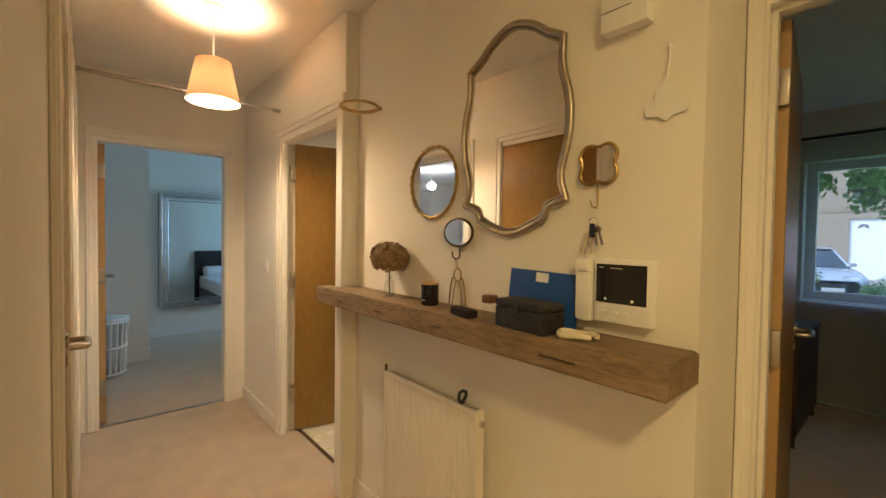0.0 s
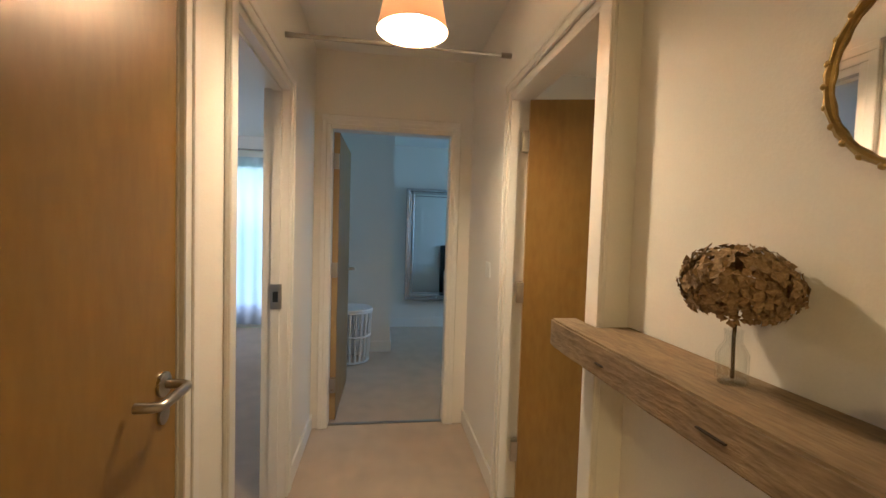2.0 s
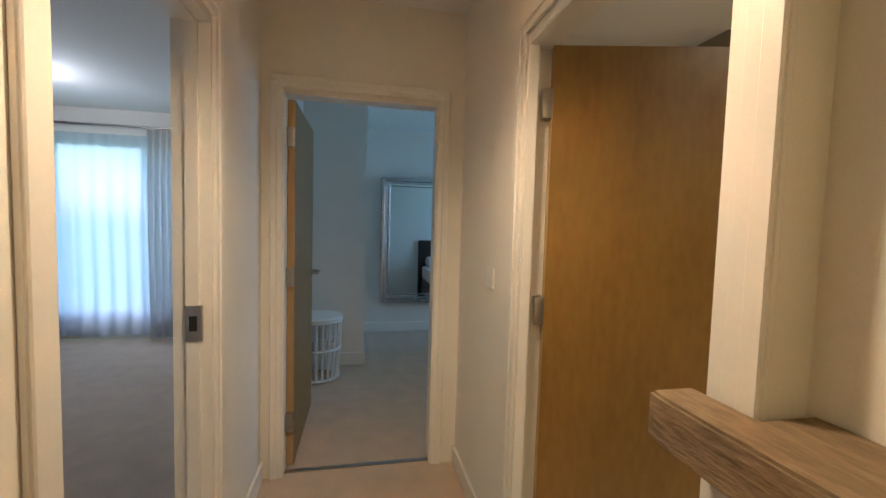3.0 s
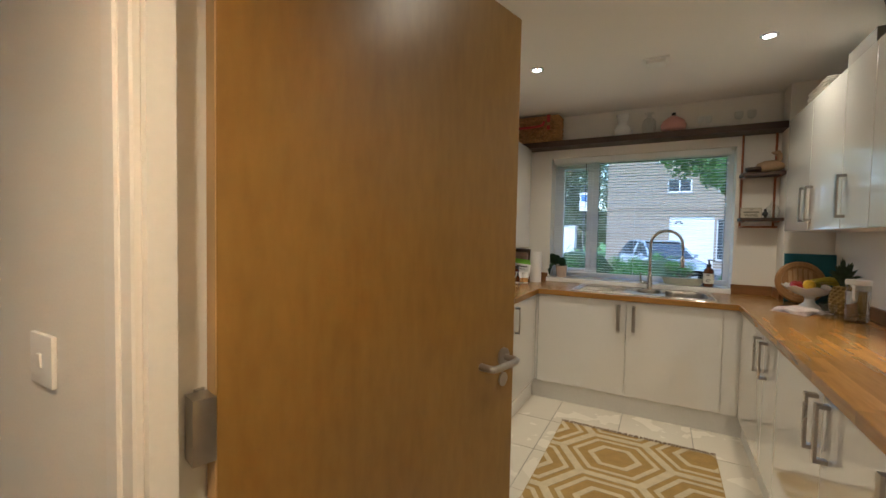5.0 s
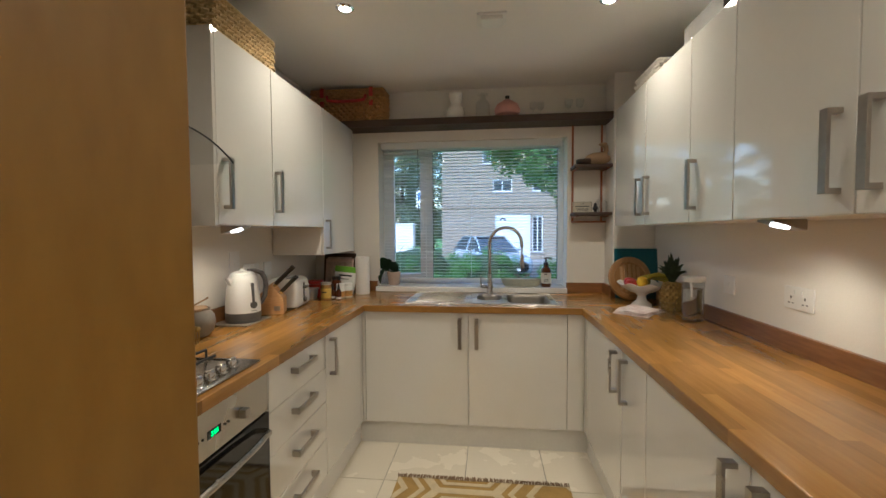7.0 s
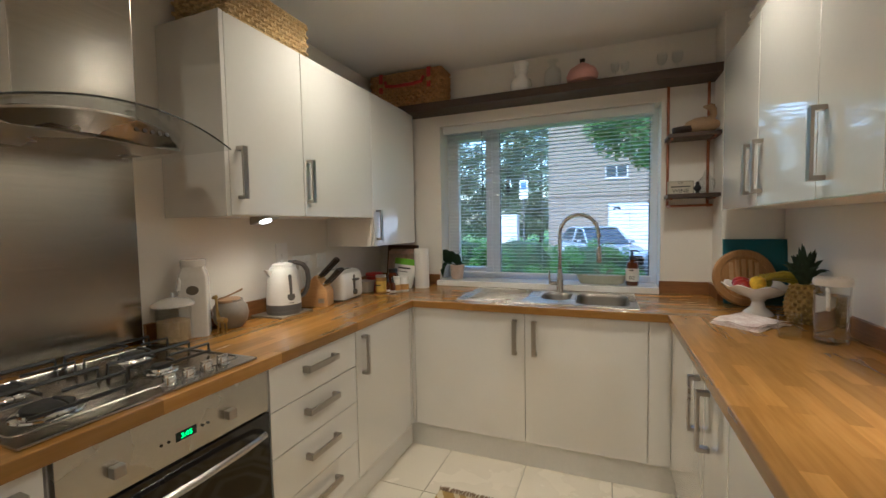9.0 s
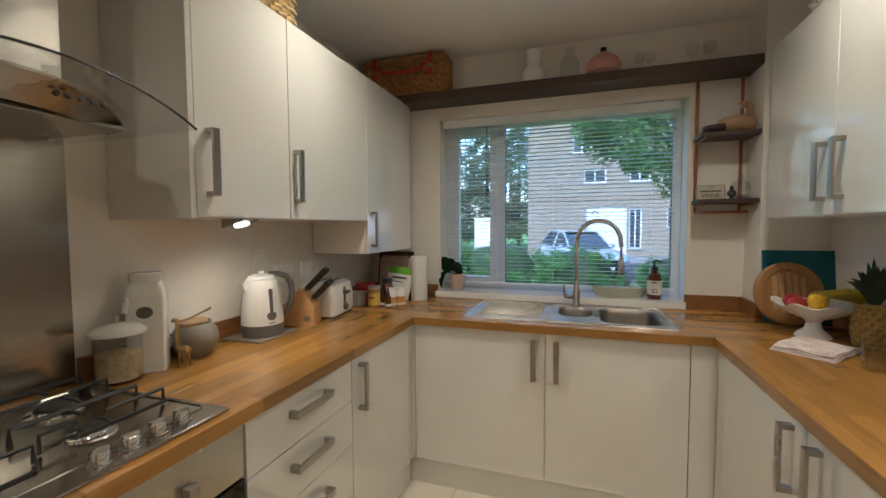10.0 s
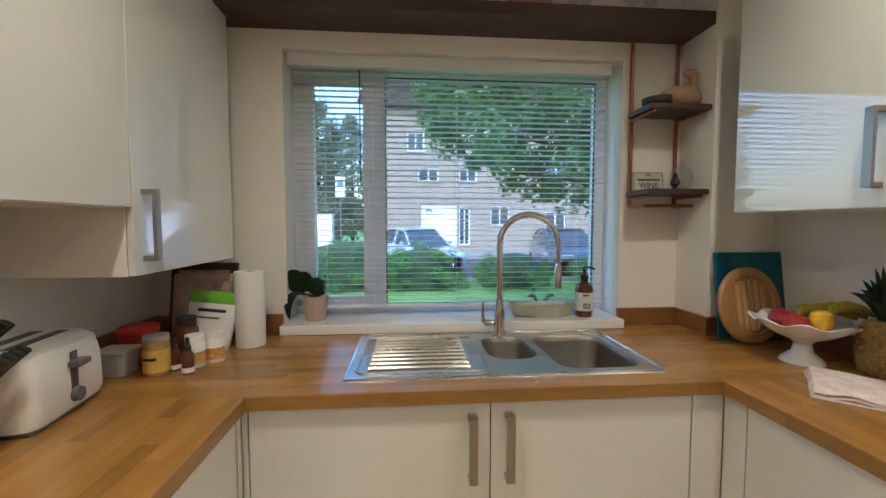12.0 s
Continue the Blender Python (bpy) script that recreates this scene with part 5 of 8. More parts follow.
# ---- kitchen: shelf over the window, corner rack ----
solid("high_shelf", boxes((KL, BOXX - 0.001, 4.575, KW, 2.165, 2.215), bev=0.003), DARKWOOD, "long dark stained shelf above the window", "shelf", smooth=False)
TS = 2.215
WICKER = mat("wicker", (0.40, 0.21, 0.065), 0.7, vary=0.3, scale=30, grain=120, bump=0.4)
PALEWICKER = mat("pale_wicker", (0.58, 0.43, 0.20), 0.7, vary=0.25, scale=30, grain=120, bump=0.4)
RED = mat("red_strap", (0.45, 0.03, 0.025), 0.5, vary=0.1)


def weave(bm, x0, x1, y0, y1, z0, z1, rows, step, r):
    """Woven walls: rods that wave in and out, row by row, on the outside of a box."""
    for k in range(rows):
        z = z0 + (z1 - z0) * (k + 0.5) / rows
        pts = []
        for (ax, ay), (bx, by) in (((x0, y0), (x1, y0)), ((x1, y0), (x1, y1)), ((x1, y1), (x0, y1)), ((x0, y1), (x0, y0))):
            L = math.hypot(bx - ax, by - ay)
            m = max(2, round(L / step))
            nx_, ny_ = (by - ay) / L, -(bx - ax) / L
            for i in range(m):
                o = r * 0.9 * (1 if (i + k) % 2 else -1)
                pts.append((ax + (bx - ax) * i / m + nx_ * o, ay + (by - ay) * i / m + ny_ * o, z))
        tube(pts, r, 5, closed=True, bm=bm)
    return bm


def basket(name, at, w, d, h, label, material, category="basket", lid=True, rows=9):
    b = thing(name, at, label, category)
    part("core", boxes((-w / 2 + 0.006, w / 2 - 0.006, -d / 2 + 0.006, d / 2 - 0.006, 0.002, h - 0.004)), material, b, smooth=False)
    part("weave", weave(bmesh.new(), -w / 2 + 0.004, w / 2 - 0.004, -d / 2 + 0.004, d / 2 - 0.004, 0.0, h * (0.75 if lid else 1), rows, 0.022, h / rows * 0.42), material, b, "woven wicker walls")
    part("rim", tube([(x, y, h) for x, y in rrect(-w / 2, w / 2, -d / 2, d / 2, 0.01, 3)], 0.007, 6, closed=True), material, b)
    if lid:
        part("lid", weave(bmesh.new(), -w / 2, w / 2, -d / 2, d / 2, h * 0.77, h, 3, 0.022, h * 0.036), material, b, "woven lid")
    return b


hamper = basket("wicker_hamper", (-3.345, 4.675, TS), 0.56, 0.17, 0.235, "wicker hamper with red leather straps", WICKER, rows=8)
for x in (-0.19, 0.19):
    part("strap", boxes((x - 0.014, x + 0.014, -0.100, -0.094, 0.11, 0.243), (x - 0.014, x + 0.014, -0.097, 0.07, 0.241, 0.247), bev=0.001), RED, hamper, "red leather strap")
    part("buckle", boxes((x - 0.018, x + 0.018, -0.104, -0.100, 0.15, 0.175), bev=0.001), GOLD, hamper, "small brass buckle")
part("carry_handle", tube([(-0.15, -0.10, 0.185), (-0.14, -0.112, 0.15), (-0.07, -0.116, 0.14), (0.07, -0.116, 0.14), (0.14, -0.112, 0.15), (0.15, -0.10, 0.185)], 0.011, 8), RED, hamper, "red carry handle")
CER = mat("white_ceramic", (0.78, 0.77, 0.74), 0.2, vary=0.03, coat=0.3)
BLUSH = mat("blush_ceramic", (0.55, 0.28, 0.24), 0.6, vary=0.06, scale=8, grain=60, bump=0.05)
solid("white_vase", lathe([(0, 0), (0.04, 0), (0.052, 0.02), (0.055, 0.045), (0.048, 0.068), (0.032, 0.082), (0.03, 0.092), (0.036, 0.12), (0.04, 0.15), (0.036, 0.15), (0.03, 0.12), (0.02, 0.09), (0, 0.085)], 32), CER, "white waisted ceramic vase on the high shelf", "vase", at=pose(-2.53, 4.675, TS) @ Matrix.Scale(1.3, 4))
solid("glass_bottle", lathe([(0, 0), (0.042, 0), (0.044, 0.01), (0.044, 0.09), (0.034, 0.108), (0.016, 0.118), (0.016, 0.14), (0.03, 0.146), (0.03, 0.152), (0.012, 0.152), (0.012, 0.116), (0.03, 0.104), (0.040, 0.088), (0.040, 0.01), (0, 0.008)], 28), GLASS, "clear glass bottle on the high shelf", "bottle", at=pose(-2.325, 4.675, TS) @ Matrix.Scale(1.22, 4))
pv = thing("bud_vase", pose(-2.145, 4.675, TS) @ Matrix.Scale(1.13, 4), "round blush pink bud vase with dark neck", "vase")
part("body", lathe([(0, 0), (0.045, 0), (0.078, 0.025), (0.085, 0.055), (0.07, 0.088), (0.03, 0.115), (0.014, 0.125), (0, 0.125)], 36), BLUSH, pv)
part("neck", lathe([(0, 0.124), (0.013, 0.124), (0.015, 0.145), (0.011, 0.145), (0.009, 0.13), (0, 0.13)], 20), BLACK, pv, "dark neck")
for x, h, r in ((-1.955, 0.12, 0.026), (-1.90, 0.115, 0.026), (-1.70, 0.13, 0.03), (-1.62, 0.13, 0.03)):
    solid("wine_glass", lathe([(0, 0), (r, 0), (r, 0.003), (0.004, 0.006), (0.004, h * 0.45), (r * 0.8, h * 0.58), (r, h * 0.8), (r * 0.85, h), (r * 0.8, h), (r * 0.93, h * 0.8), (r * 0.74, h * 0.6), (0, h * 0.5)], 24), GLASS, "clear stemmed glass on the high shelf", "glass", "shelf glasses", at=pose(x, 4.69, TS))
solid("glass_dish", lathe([(0, 0), (0.03, 0), (0.045, 0.02), (0.042, 0.02), (0.028, 0.004), (0, 0.004)], 24), GLASS, "small clear glass dish", "dish", at=pose(-1.80, 4.68, TS))

COPPER = mat("copper_tube", (0.34, 0.13, 0.07), 0.35, 1.0, vary=0.15, scale=15)
rack = thing("corner_rack", (0, 0, 0), "copper pipe rack with two dark wood shelves", "wall rack")
for x, y in ((-1.655, 4.755), (-1.445, 4.755)):
    part("upright", tube([(x, y, 2.165), (x, y, 1.445)], 0.008, 10), COPPER, rack, "copper pipe")
for z in (1.83, 1.49):
    part("shelf_board", boxes((-1.675, BOXX - 0.002, 4.575, 4.746, z, z + 0.022), bev=0.003), DARKWOOD, rack, "dark wood shelf board", smooth=False)
    part("bracket", tube([(-1.655, 4.755, z - 0.007), (-1.655, 4.60, z - 0.007), (-1.655, 4.58, z - 0.007)], 0.006, 8), COPPER, rack)
    part("bracket", tube([(-1.445, 4.755, z - 0.007), (-1.445, 4.58, z - 0.007)], 0.006, 8), COPPER, rack)
part("bottom_bar", tube([(-1.655, 4.755, 1.445), (-1.655, 4.64, 1.445), (-1.655, 4.635, 1.445), (-1.445, 4.635, 1.445), (-1.445, 4.755, 1.445)], 0.007, 8), COPPER, rack)
R1, R2 = 1.852, 1.512
SALT = mat("pale_wood", (0.32, 0.20, 0.10), 0.6, scale=6, grain=40, stretch=(1, 6, 6), color2=(0.42, 0.28, 0.15))
du = thing("wooden_duck", pose(-1.50, 4.655, R1) @ Matrix.Scale(1.2, 4), "carved wooden duck on the rack", "ornament")
part("body", turned(lathe([(0, -0.075), (0.02, -0.065), (0.036, -0.03), (0.04, 0.01), (0.03, 0.05), (0.012, 0.075), (0, 0.08)], 20), Matrix.Translation((0, 0, 0.039)) @ pose(0, 0, 0, 0, 90, 0)), SALT, du)
part("neck", tube([(0.035, 0, 0.06), (0.05, 0, 0.085), (0.045, 0, 0.115)], [0.018, 0.013, 0.016], 12), SALT, du)
part("head", turned(lathe([(0, -0.02), (0.014, -0.012), (0.018, 0.0), (0.012, 0.014), (0.005, 0.03), (0, 0.034)], 14), Matrix.Translation((0.038, 0, 0.12)) @ pose(0, 0, 0, 0, -80, 0)), SALT, du)
solid("dark_bowl", lathe([(0, 0), (0.035, 0), (0.06, 0.025), (0.062, 0.045), (0.056, 0.045), (0.03, 0.01), (0, 0.008)], 28), DARKWOOD, "small dark wooden bowl on the rack", "bowl", at=pose(-1.585, 4.675, R1))
sign = thing("word_sign", (-1.59, 4.715, R2), "small cream tin sign with dark lettering", "sign")
SIGN = mat("sign_cream", (0.55, 0.50, 0.38), 0.6, vary=0.1)
INK = mat("sign_ink", (0.03, 0.03, 0.03), 0.6)
tl = pose(0, 0, 0, -8)
part("board", turned(boxes((-0.07, 0.07, -0.004, 0.004, 0, 0.085), bev=0.002), tl), SIGN, sign, smooth=False)
part("border", turned(tube([(x, -0.0045, z) for x, z in rrect(-0.066, 0.066, 0.004, 0.081, 0.006, 3)], 0.001, 5, closed=True), tl), INK, sign)
text("word", "THE", 0.014, tl @ pose(0, -0.005, 0.069, 90), INK, sign)
part("line_of_print", turned(boxes((-0.05, 0.05, -0.0052, -0.004, 0.046, 0.053)), tl), INK, sign, smooth=False)
text("word", "WINE", 0.034, tl @ pose(0, -0.005, 0.023, 90), INK, sign)
solid("hen_figure", lathe([(0, 0), (0.012, 0), (0.008, 0.012), (0.02, 0.025), (0.018, 0.04), (0.009, 0.05), (0.011, 0.06), (0.004, 0.07), (0, 0.07)], 14), BLACK, "small dark cockerel figure on the rack", "ornament", at=pose(-1.515, 4.645, R2))
solid("bell_jar", lathe([(0, 0), (0.034, 0), (0.036, 0.01), (0.046, 0.05), (0.042, 0.08), (0.02, 0.10), (0.012, 0.125), (0.014, 0.13), (0.009, 0.13), (0.016, 0.10), (0.038, 0.08), (0.042, 0.05), (0.032, 0.01), (0, 0.006)], 28), GLASS, "clear glass decanter on the rack", "decanter", at=pose(-1.465, 4.68, R2))

# baskets and bowl on the wall cabinets
basket("storage_basket", (-3.51, 3.34, U1), 0.30, 0.46, 0.16, "pale woven storage basket on a wall cabinet", PALEWICKER, lid=False, rows=8)
basket("white_basket", (-1.29, 4.02, U1), 0.22, 0.34, 0.10, "white woven tray basket on a wall cabinet", mat("white_wicker", (0.62, 0.58, 0.50), 0.7, vary=0.15, bump=0.3), lid=False, rows=5)
solid("large_bowl", lathe([(0, 0), (0.09, 0), (0.16, 0.07), (0.175, 0.13), (0.165, 0.13), (0.15, 0.07), (0.08, 0.012), (0, 0.01)], 36), mat("grey_stoneware", (0.16, 0.14, 0.12), 0.6, vary=0.1, bump=0.1), "large dark stoneware bowl on a wall cabinet", "bowl", at=pose(-1.285, 2.98, U1))
solid("storage_box", boxes((-0.11, 0.11, -0.16, 0.16, 0, 0.12), bev=0.006), mat("grey_box_plastic", (0.20, 0.185, 0.165), 0.5, vary=0.08), "grey plastic box on a wall cabinet", "storage box", at=pose(-1.285, 3.42, U1))

# ---- kitchen: left worktop ----
OAT = mat("oats", (0.55, 0.42, 0.24), 0.9, scale=60, grain=200, vary=0.3, bump=0.8)
jar = thing("oat_jar", (-3.59, 2.995, CT), "glass jar of oats with a white bird lid", "jar")
part("glass", lathe([(0, 0), (0.058, 0), (0.062, 0.006), (0.062, 0.13), (0.056, 0.14), (0.052, 0.14), (0.058, 0.13), (0.058, 0.008), (0, 0.006)], 32), GLASS, jar)
part("oats", lathe([(0, 0.007), (0.057, 0.008), (0.057, 0.085), (0.03, 0.092), (0, 0.088)], 28), OAT, jar, "pale rolled oats")
part("lid", lathe([(0, 0.1405), (0.06, 0.1405), (0.074, 0.145), (0.074, 0.155), (0.055, 0.168), (0.015, 0.176), (0, 0.176)], 36), CER, jar, "white ceramic lid")
part("knob_stem", tube([(0, 0.0, 0.172), (0, 0.0, 0.195)], 0.006, 8), CER, jar)
part("bird_tail", tube([(0, 0.022, 0.20), (0, 0.03, 0.235), (0, 0.028, 0.25)], [0.009, 0.007, 0.004], 8), CER, jar)
bird = turned(lathe([(0, -0.03), (0.010, -0.024), (0.016, -0.006), (0.014, 0.012), (0.006, 0.026), (0, 0.03)], 16), Matrix.Translation((0, 0, 0.20)) @ pose(0, 0, 90, 0, 75, 0))
part("bird_knob", bird, CER, jar, "white bird knob")
can = thing("tea_canister", pose(-3.605, 3.10, CT, 0, 0, 45) @ Matrix.Scale(0.95, 4), "tall white square canister with oval label", "canister")
body = loft([[(x, y, z) for x, y in rrect(-w, w, -w, w, 0.008, 3)] for w, z in ((0.054, 0.0), (0.054, 0.255), (0.05, 0.275), (0.042, 0.295), (0.042, 0.305))])
part("body", body, CER, can)
part("lid", lathe([(0, 0.3055), (0.048, 0.3055), (0.05, 0.312), (0.05, 0.332), (0.045, 0.337), (0, 0.337)], 32), CER, can, "white round lid")
for rz in (0, 90):
    m = pose(0, 0, 0, 0, 0, -rz + 0)
    part("oval_label", turned(prism([(0.024 * math.cos(radians(a)), 0.02 * math.sin(radians(a))) for a in range(0, 360, 15)], 0.054, 0.0552), pose(0, 0, 0, 0, 0, -90 if rz else 0) @ pose(0, 0, 0.205, 90, 0, 0)), mat("grey_oval", (0.13, 0.12, 0.10), 0.6), can, "grey oval label", smooth=False)
part("hook", tube([(0.012 * math.cos(radians(a)) + 0.055, 0.0, 0.085 + 0.018 * math.sin(radians(a))) for a in range(-60, 241, 20)], 0.0025, 8), NICKEL, can)
gk = thing("metal_giraffe", pose(-3.525, 3.16, CT) @ Matrix.Scale(1.28, 4), "small brass animal figure by the canister", "ornament")
for dx in (-0.012, 0.012):
    for dy in (-0.006, 0.006):
        part("leg", tube([(dx, dy, 0), (dx * 0.9, dy, 0.035)], 0.0028, 6), GOLD, gk)
part("body", turned(lathe([(0, -0.022), (0.009, -0.016), (0.011, 0.0), (0.009, 0.016), (0, 0.022)], 12), Matrix.Translation((0, 0, 0.042)) @ pose(0, 0, 0, 0, 90, 0)), GOLD, gk)
part("neck", tube([(-0.016, 0, 0.045), (-0.022, 0, 0.08), (-0.024, 0, 0.115)], [0.007, 0.0045, 0.004], 8), GOLD, gk)
part("head", turned(lathe([(0, -0.012), (0.006, -0.006), (0.007, 0.004), (0.003, 0.014), (0, 0.016)], 10), Matrix.Translation((-0.028, 0, 0.118)) @ pose(0, 0, 0, 0, -110, 0)), GOLD, gk)
STONE = mat("grey_glaze", (0.24, 0.215, 0.18), 0.5, vary=0.08, scale=10, bump=0.05)
pot = thing("utensil_pot", (-3.585, 3.255, CT), "round grey stoneware salt pot with wooden spoon", "pot")
part("pot", lathe([(0, 0), (0.045, 0), (0.068, 0.025), (0.076, 0.06), (0.07, 0.095), (0.052, 0.118), (0.054, 0.126), (0.048, 0.126), (0.046, 0.118), (0.062, 0.09), (0.066, 0.06), (0.04, 0.012), (0, 0.01)], 36), STONE, pot)
part("lid", turned(lathe([(0, 0.118), (0.047, 0.118), (0.05, 0.124), (0.048, 0.13), (0, 0.134)], 30), pose(0, 0, 0, 4, 0, 0)), SALT, pot, "wooden lid")
part("spoon", tube([(-0.03, -0.04, 0.125), (-0.01, -0.01, 0.138), (0.01, 0.04, 0.158), (0.015, 0.055, 0.165)], [0.012, 0.005, 0.006, 0.007], 8, squash=0.6), SALT, pot, "wooden spoon")
board = thing("stone_mat", pose(-3.56, 3.55, CT, 0, 0, 0), "thin grey slate mat under the kettle", "mat")
part("slab", boxes((-0.10, 0.10, -0.115, 0.115, 0, 0.008), bev=0.002), mat("slate", (0.20, 0.165, 0.125), 0.6, vary=0.25, scale=14, bump=0.2), board)
KZ = CT + 0.008
kettle = thing("kettle", pose(-3.55, 3.55, KZ, 0, 0, 68) @ Matrix.Scale(1.08, 4), "white electric kettle with grey base", "kettle")
GREYPL = mat("grey_plastic", (0.12, 0.115, 0.11), 0.4, vary=0.05)
part("power_base", lathe([(0, 0), (0.078, 0), (0.08, 0.004), (0.078, 0.016), (0, 0.016)], 36), GREYPL, kettle)
part("base_band", lathe([(0, 0.0165), (0.079, 0.0165), (0.080, 0.022), (0.079, 0.045), (0, 0.045)], 40), GREYPL, kettle, "grey lower band")
part("body", lathe([(0, 0.0455), (0.079, 0.0455), (0.078, 0.08), (0.073, 0.14), (0.066, 0.19), (0.061, 0.212), (0.055, 0.22), (0, 0.222)], 44), WHITEPL, kettle)
part("lid", lathe([(0, 0.2225), (0.052, 0.2225), (0.048, 0.232), (0.03, 0.238), (0.012, 0.24), (0.012, 0.25), (0, 0.252)], 32), WHITEPL, kettle)
part("spout", loft([[(-0.05 - 0.0, -0.022, 0.165), (-0.05, 0.022, 0.165), (-0.055, 0.022, 0.205), (-0.055, -0.022, 0.205)], [(-0.07, -0.014, 0.178), (-0.07, 0.014, 0.178), (-0.08, 0.012, 0.208), (-0.08, -0.012, 0.208)], [(-0.078, -0.006, 0.195), (-0.078, 0.006, 0.195), (-0.09, 0.006, 0.212), (-0.09, -0.006, 0.212)]]), WHITEPL, kettle)
part("handle", tube([(0.03, 0, 0.238), (0.07, 0, 0.236), (0.105, 0, 0.222), (0.125, 0, 0.19), (0.130, 0, 0.15), (0.122, 0, 0.105), (0.102, 0, 0.075), (0.078, 0, 0.062)], [0.010, 0.011, 0.012, 0.012, 0.012, 0.012, 0.011, 0.010], 10), GREYPL, kettle, "grey loop handle")
gauge = prism([(0.007 * math.cos(radians(a)), 0.085 + 0.007 * math.sin(radians(a))) for a in range(0, 181, 20)] + [(-0.006, 0.0)] + [(0.018 * math.cos(radians(a)), -0.012 + 0.018 * math.sin(radians(a))) for a in range(140, 401, 20)] + [(0.006, 0.0)], -0.004, 0.004)
part("water_gauge", turned(gauge, pose(0, -0.0745, 0.095, 86, 0, 0)), GREYPL, kettle, "grey keyhole water gauge")
part("name_mark", boxes((-0.012, 0.012, -0.0800, -0.077, 0.053, 0.056)), GREYPL, kettle)

block = thing("knife_block", pose(-3.55, 3.785, CT, 0, 0, 18) @ Matrix.Scale(1.12, 4), "slanted beech knife block with black knives", "knife block")
BEECH = mat("beech", (0.50, 0.28, 0.10), 0.5, scale=4, grain=50, stretch=(1, 1, 7), color2=(0.62, 0.37, 0.15))
bl = turned(prism([(-0.12, 0.0), (0.085, 0.0), (0.085, 0.078), (0.025, 0.158), (-0.12, 0.010)], -0.05, 0.05, 0.003), pose(0, 0, 0, 90, 0, 0))
part("block", bl, BEECH, block, smooth=False)
part("brand_plate", boxes((0.040, 0.070, -0.0512, -0.05, 0.02, 0.042)), NICKEL, block, smooth=False)
dirv = Vector((0.70, 0, 0.71)).normalized()
for i, (u, yy, ln) in enumerate(((0.18, -0.03, 0.135), (0.18, 0.0, 0.135), (0.18, 0.03, 0.125), (0.66, -0.034, 0.11), (0.66, -0.011, 0.11), (0.66, 0.013, 0.11), (0.66, 0.036, 0.11))):
    p = Vector((0.025 + 0.06 * u, yy, 0.158 - 0.08 * u))
    k = part("knife", tube([p - dirv * 0.03, p + dirv * 0.012, p + dirv * 0.03, p + dirv * ln * 0.6, p + dirv * ln], [0.005, 0.010, 0.011, 0.0105, 0.012], 8, squash=0.65), BLACK, block, "black knife handle")
    part("bolster", tube([p + dirv * 0.002, p + dirv * 0.014], 0.0108, 8, squash=0.7), CHROME, k)

toast = thing("toaster", pose(-3.545, 4.02, CT, 0, 0, 8), "white two slice toaster with grey control", "toaster")
tb_ = loft([[(x, y, z) for x, y in rrect(-a, a, -b, b, 0.03, 5)] for a, b, z in ((0.095, 0.13, 0.012), (0.10, 0.135, 0.03), (0.098, 0.133, 0.12), (0.09, 0.126, 0.165), (0.07, 0.11, 0.182))])
part("shell", tb_, WHITEPL, toast)
part("foot_band", boxes((-0.088, 0.088, -0.122, 0.122, 0, 0.0125), bev=0.004), GREYPL, toast)
for x in (-0.028, 0.028):
    part("bread_slot", boxes((x - 0.013, x + 0.013, -0.09, 0.09, 0.1815, 0.1832)), BLACK, toast, smooth=False)
part("lever_slot", boxes((0.0985, 0.1008, -0.012, 0.012, 0.05, 0.15)), GREYPL, toast, smooth=False)
part("lever", boxes((0.098, 0.125, -0.024, 0.024, 0.115, 0.130), bev=0.005), GREYPL, toast)
part("dial", turned(lathe([(0, 0), (0.019, 0), (0.017, 0.014), (0, 0.014)], 20), Matrix.Translation((0.099, 0.0, 0.045)) @ pose(0, 0, 0, 0, 90, 0)), GREYPL, toast)

tubm = mat("cloudy_plastic", (0.62, 0.60, 0.56), 0.4, vary=0.05)
t1 = thing("food_tub", (-3.53, 4.30, CT), "cloudy white plastic food tub on the worktop", "food tub")
part("tub", loft([[(x, y, z) for x, y in rrect(-a, a, -a, a, 0.015, 4)] for a, z in ((0.04, 0.0), (0.046, 0.06), (0.046, 0.066))]), tubm, t1)
part("lid", boxes((-0.05, 0.05, -0.05, 0.05, 0.0665, 0.076), bev=0.005), tubm, t1)
t2 = thing("red_jar", (-3.545, 4.43, CT), "round red food tub on the worktop", "jar")
part("jar", lathe([(0, 0), (0.052, 0), (0.054, 0.005), (0.057, 0.09), (0, 0.095)], 32), mat("red_tub", (0.42, 0.03, 0.015), 0.4, vary=0.1), t2)
part("lid", lathe([(0, 0.0955), (0.06, 0.0955), (0.06, 0.112), (0.055, 0.115), (0, 0.115)], 32), RED, t2)
t3 = thing("spread_jar", (-3.405, 4.285, CT), "jar with a yellow printed label", "jar")
part("jar", lathe([(0, 0), (0.034, 0), (0.036, 0.004), (0.036, 0.098), (0.032, 0.104), (0, 0.104)], 28), mat("amber_spread", (0.35, 0.20, 0.06), 0.25, vary=0.1), t3)
part("label_band", lathe([(0.0365, 0.012), (0.0365, 0.08)], 28, caps=False), mat("yellow_label", (0.62, 0.42, 0.06), 0.5, vary=0.15, scale=40), t3, "yellow paper label")
part("print_bar", boxes((-0.018, 0.018, -0.0385, -0.033, 0.05, 0.058)), BLACK, t3, smooth=False)
part("lid", lathe([(0, 0.1045), (0.035, 0.1045), (0.035, 0.12), (0, 0.12)], 28), mat("clear_lid", (0.45, 0.42, 0.38), 0.3), t3)
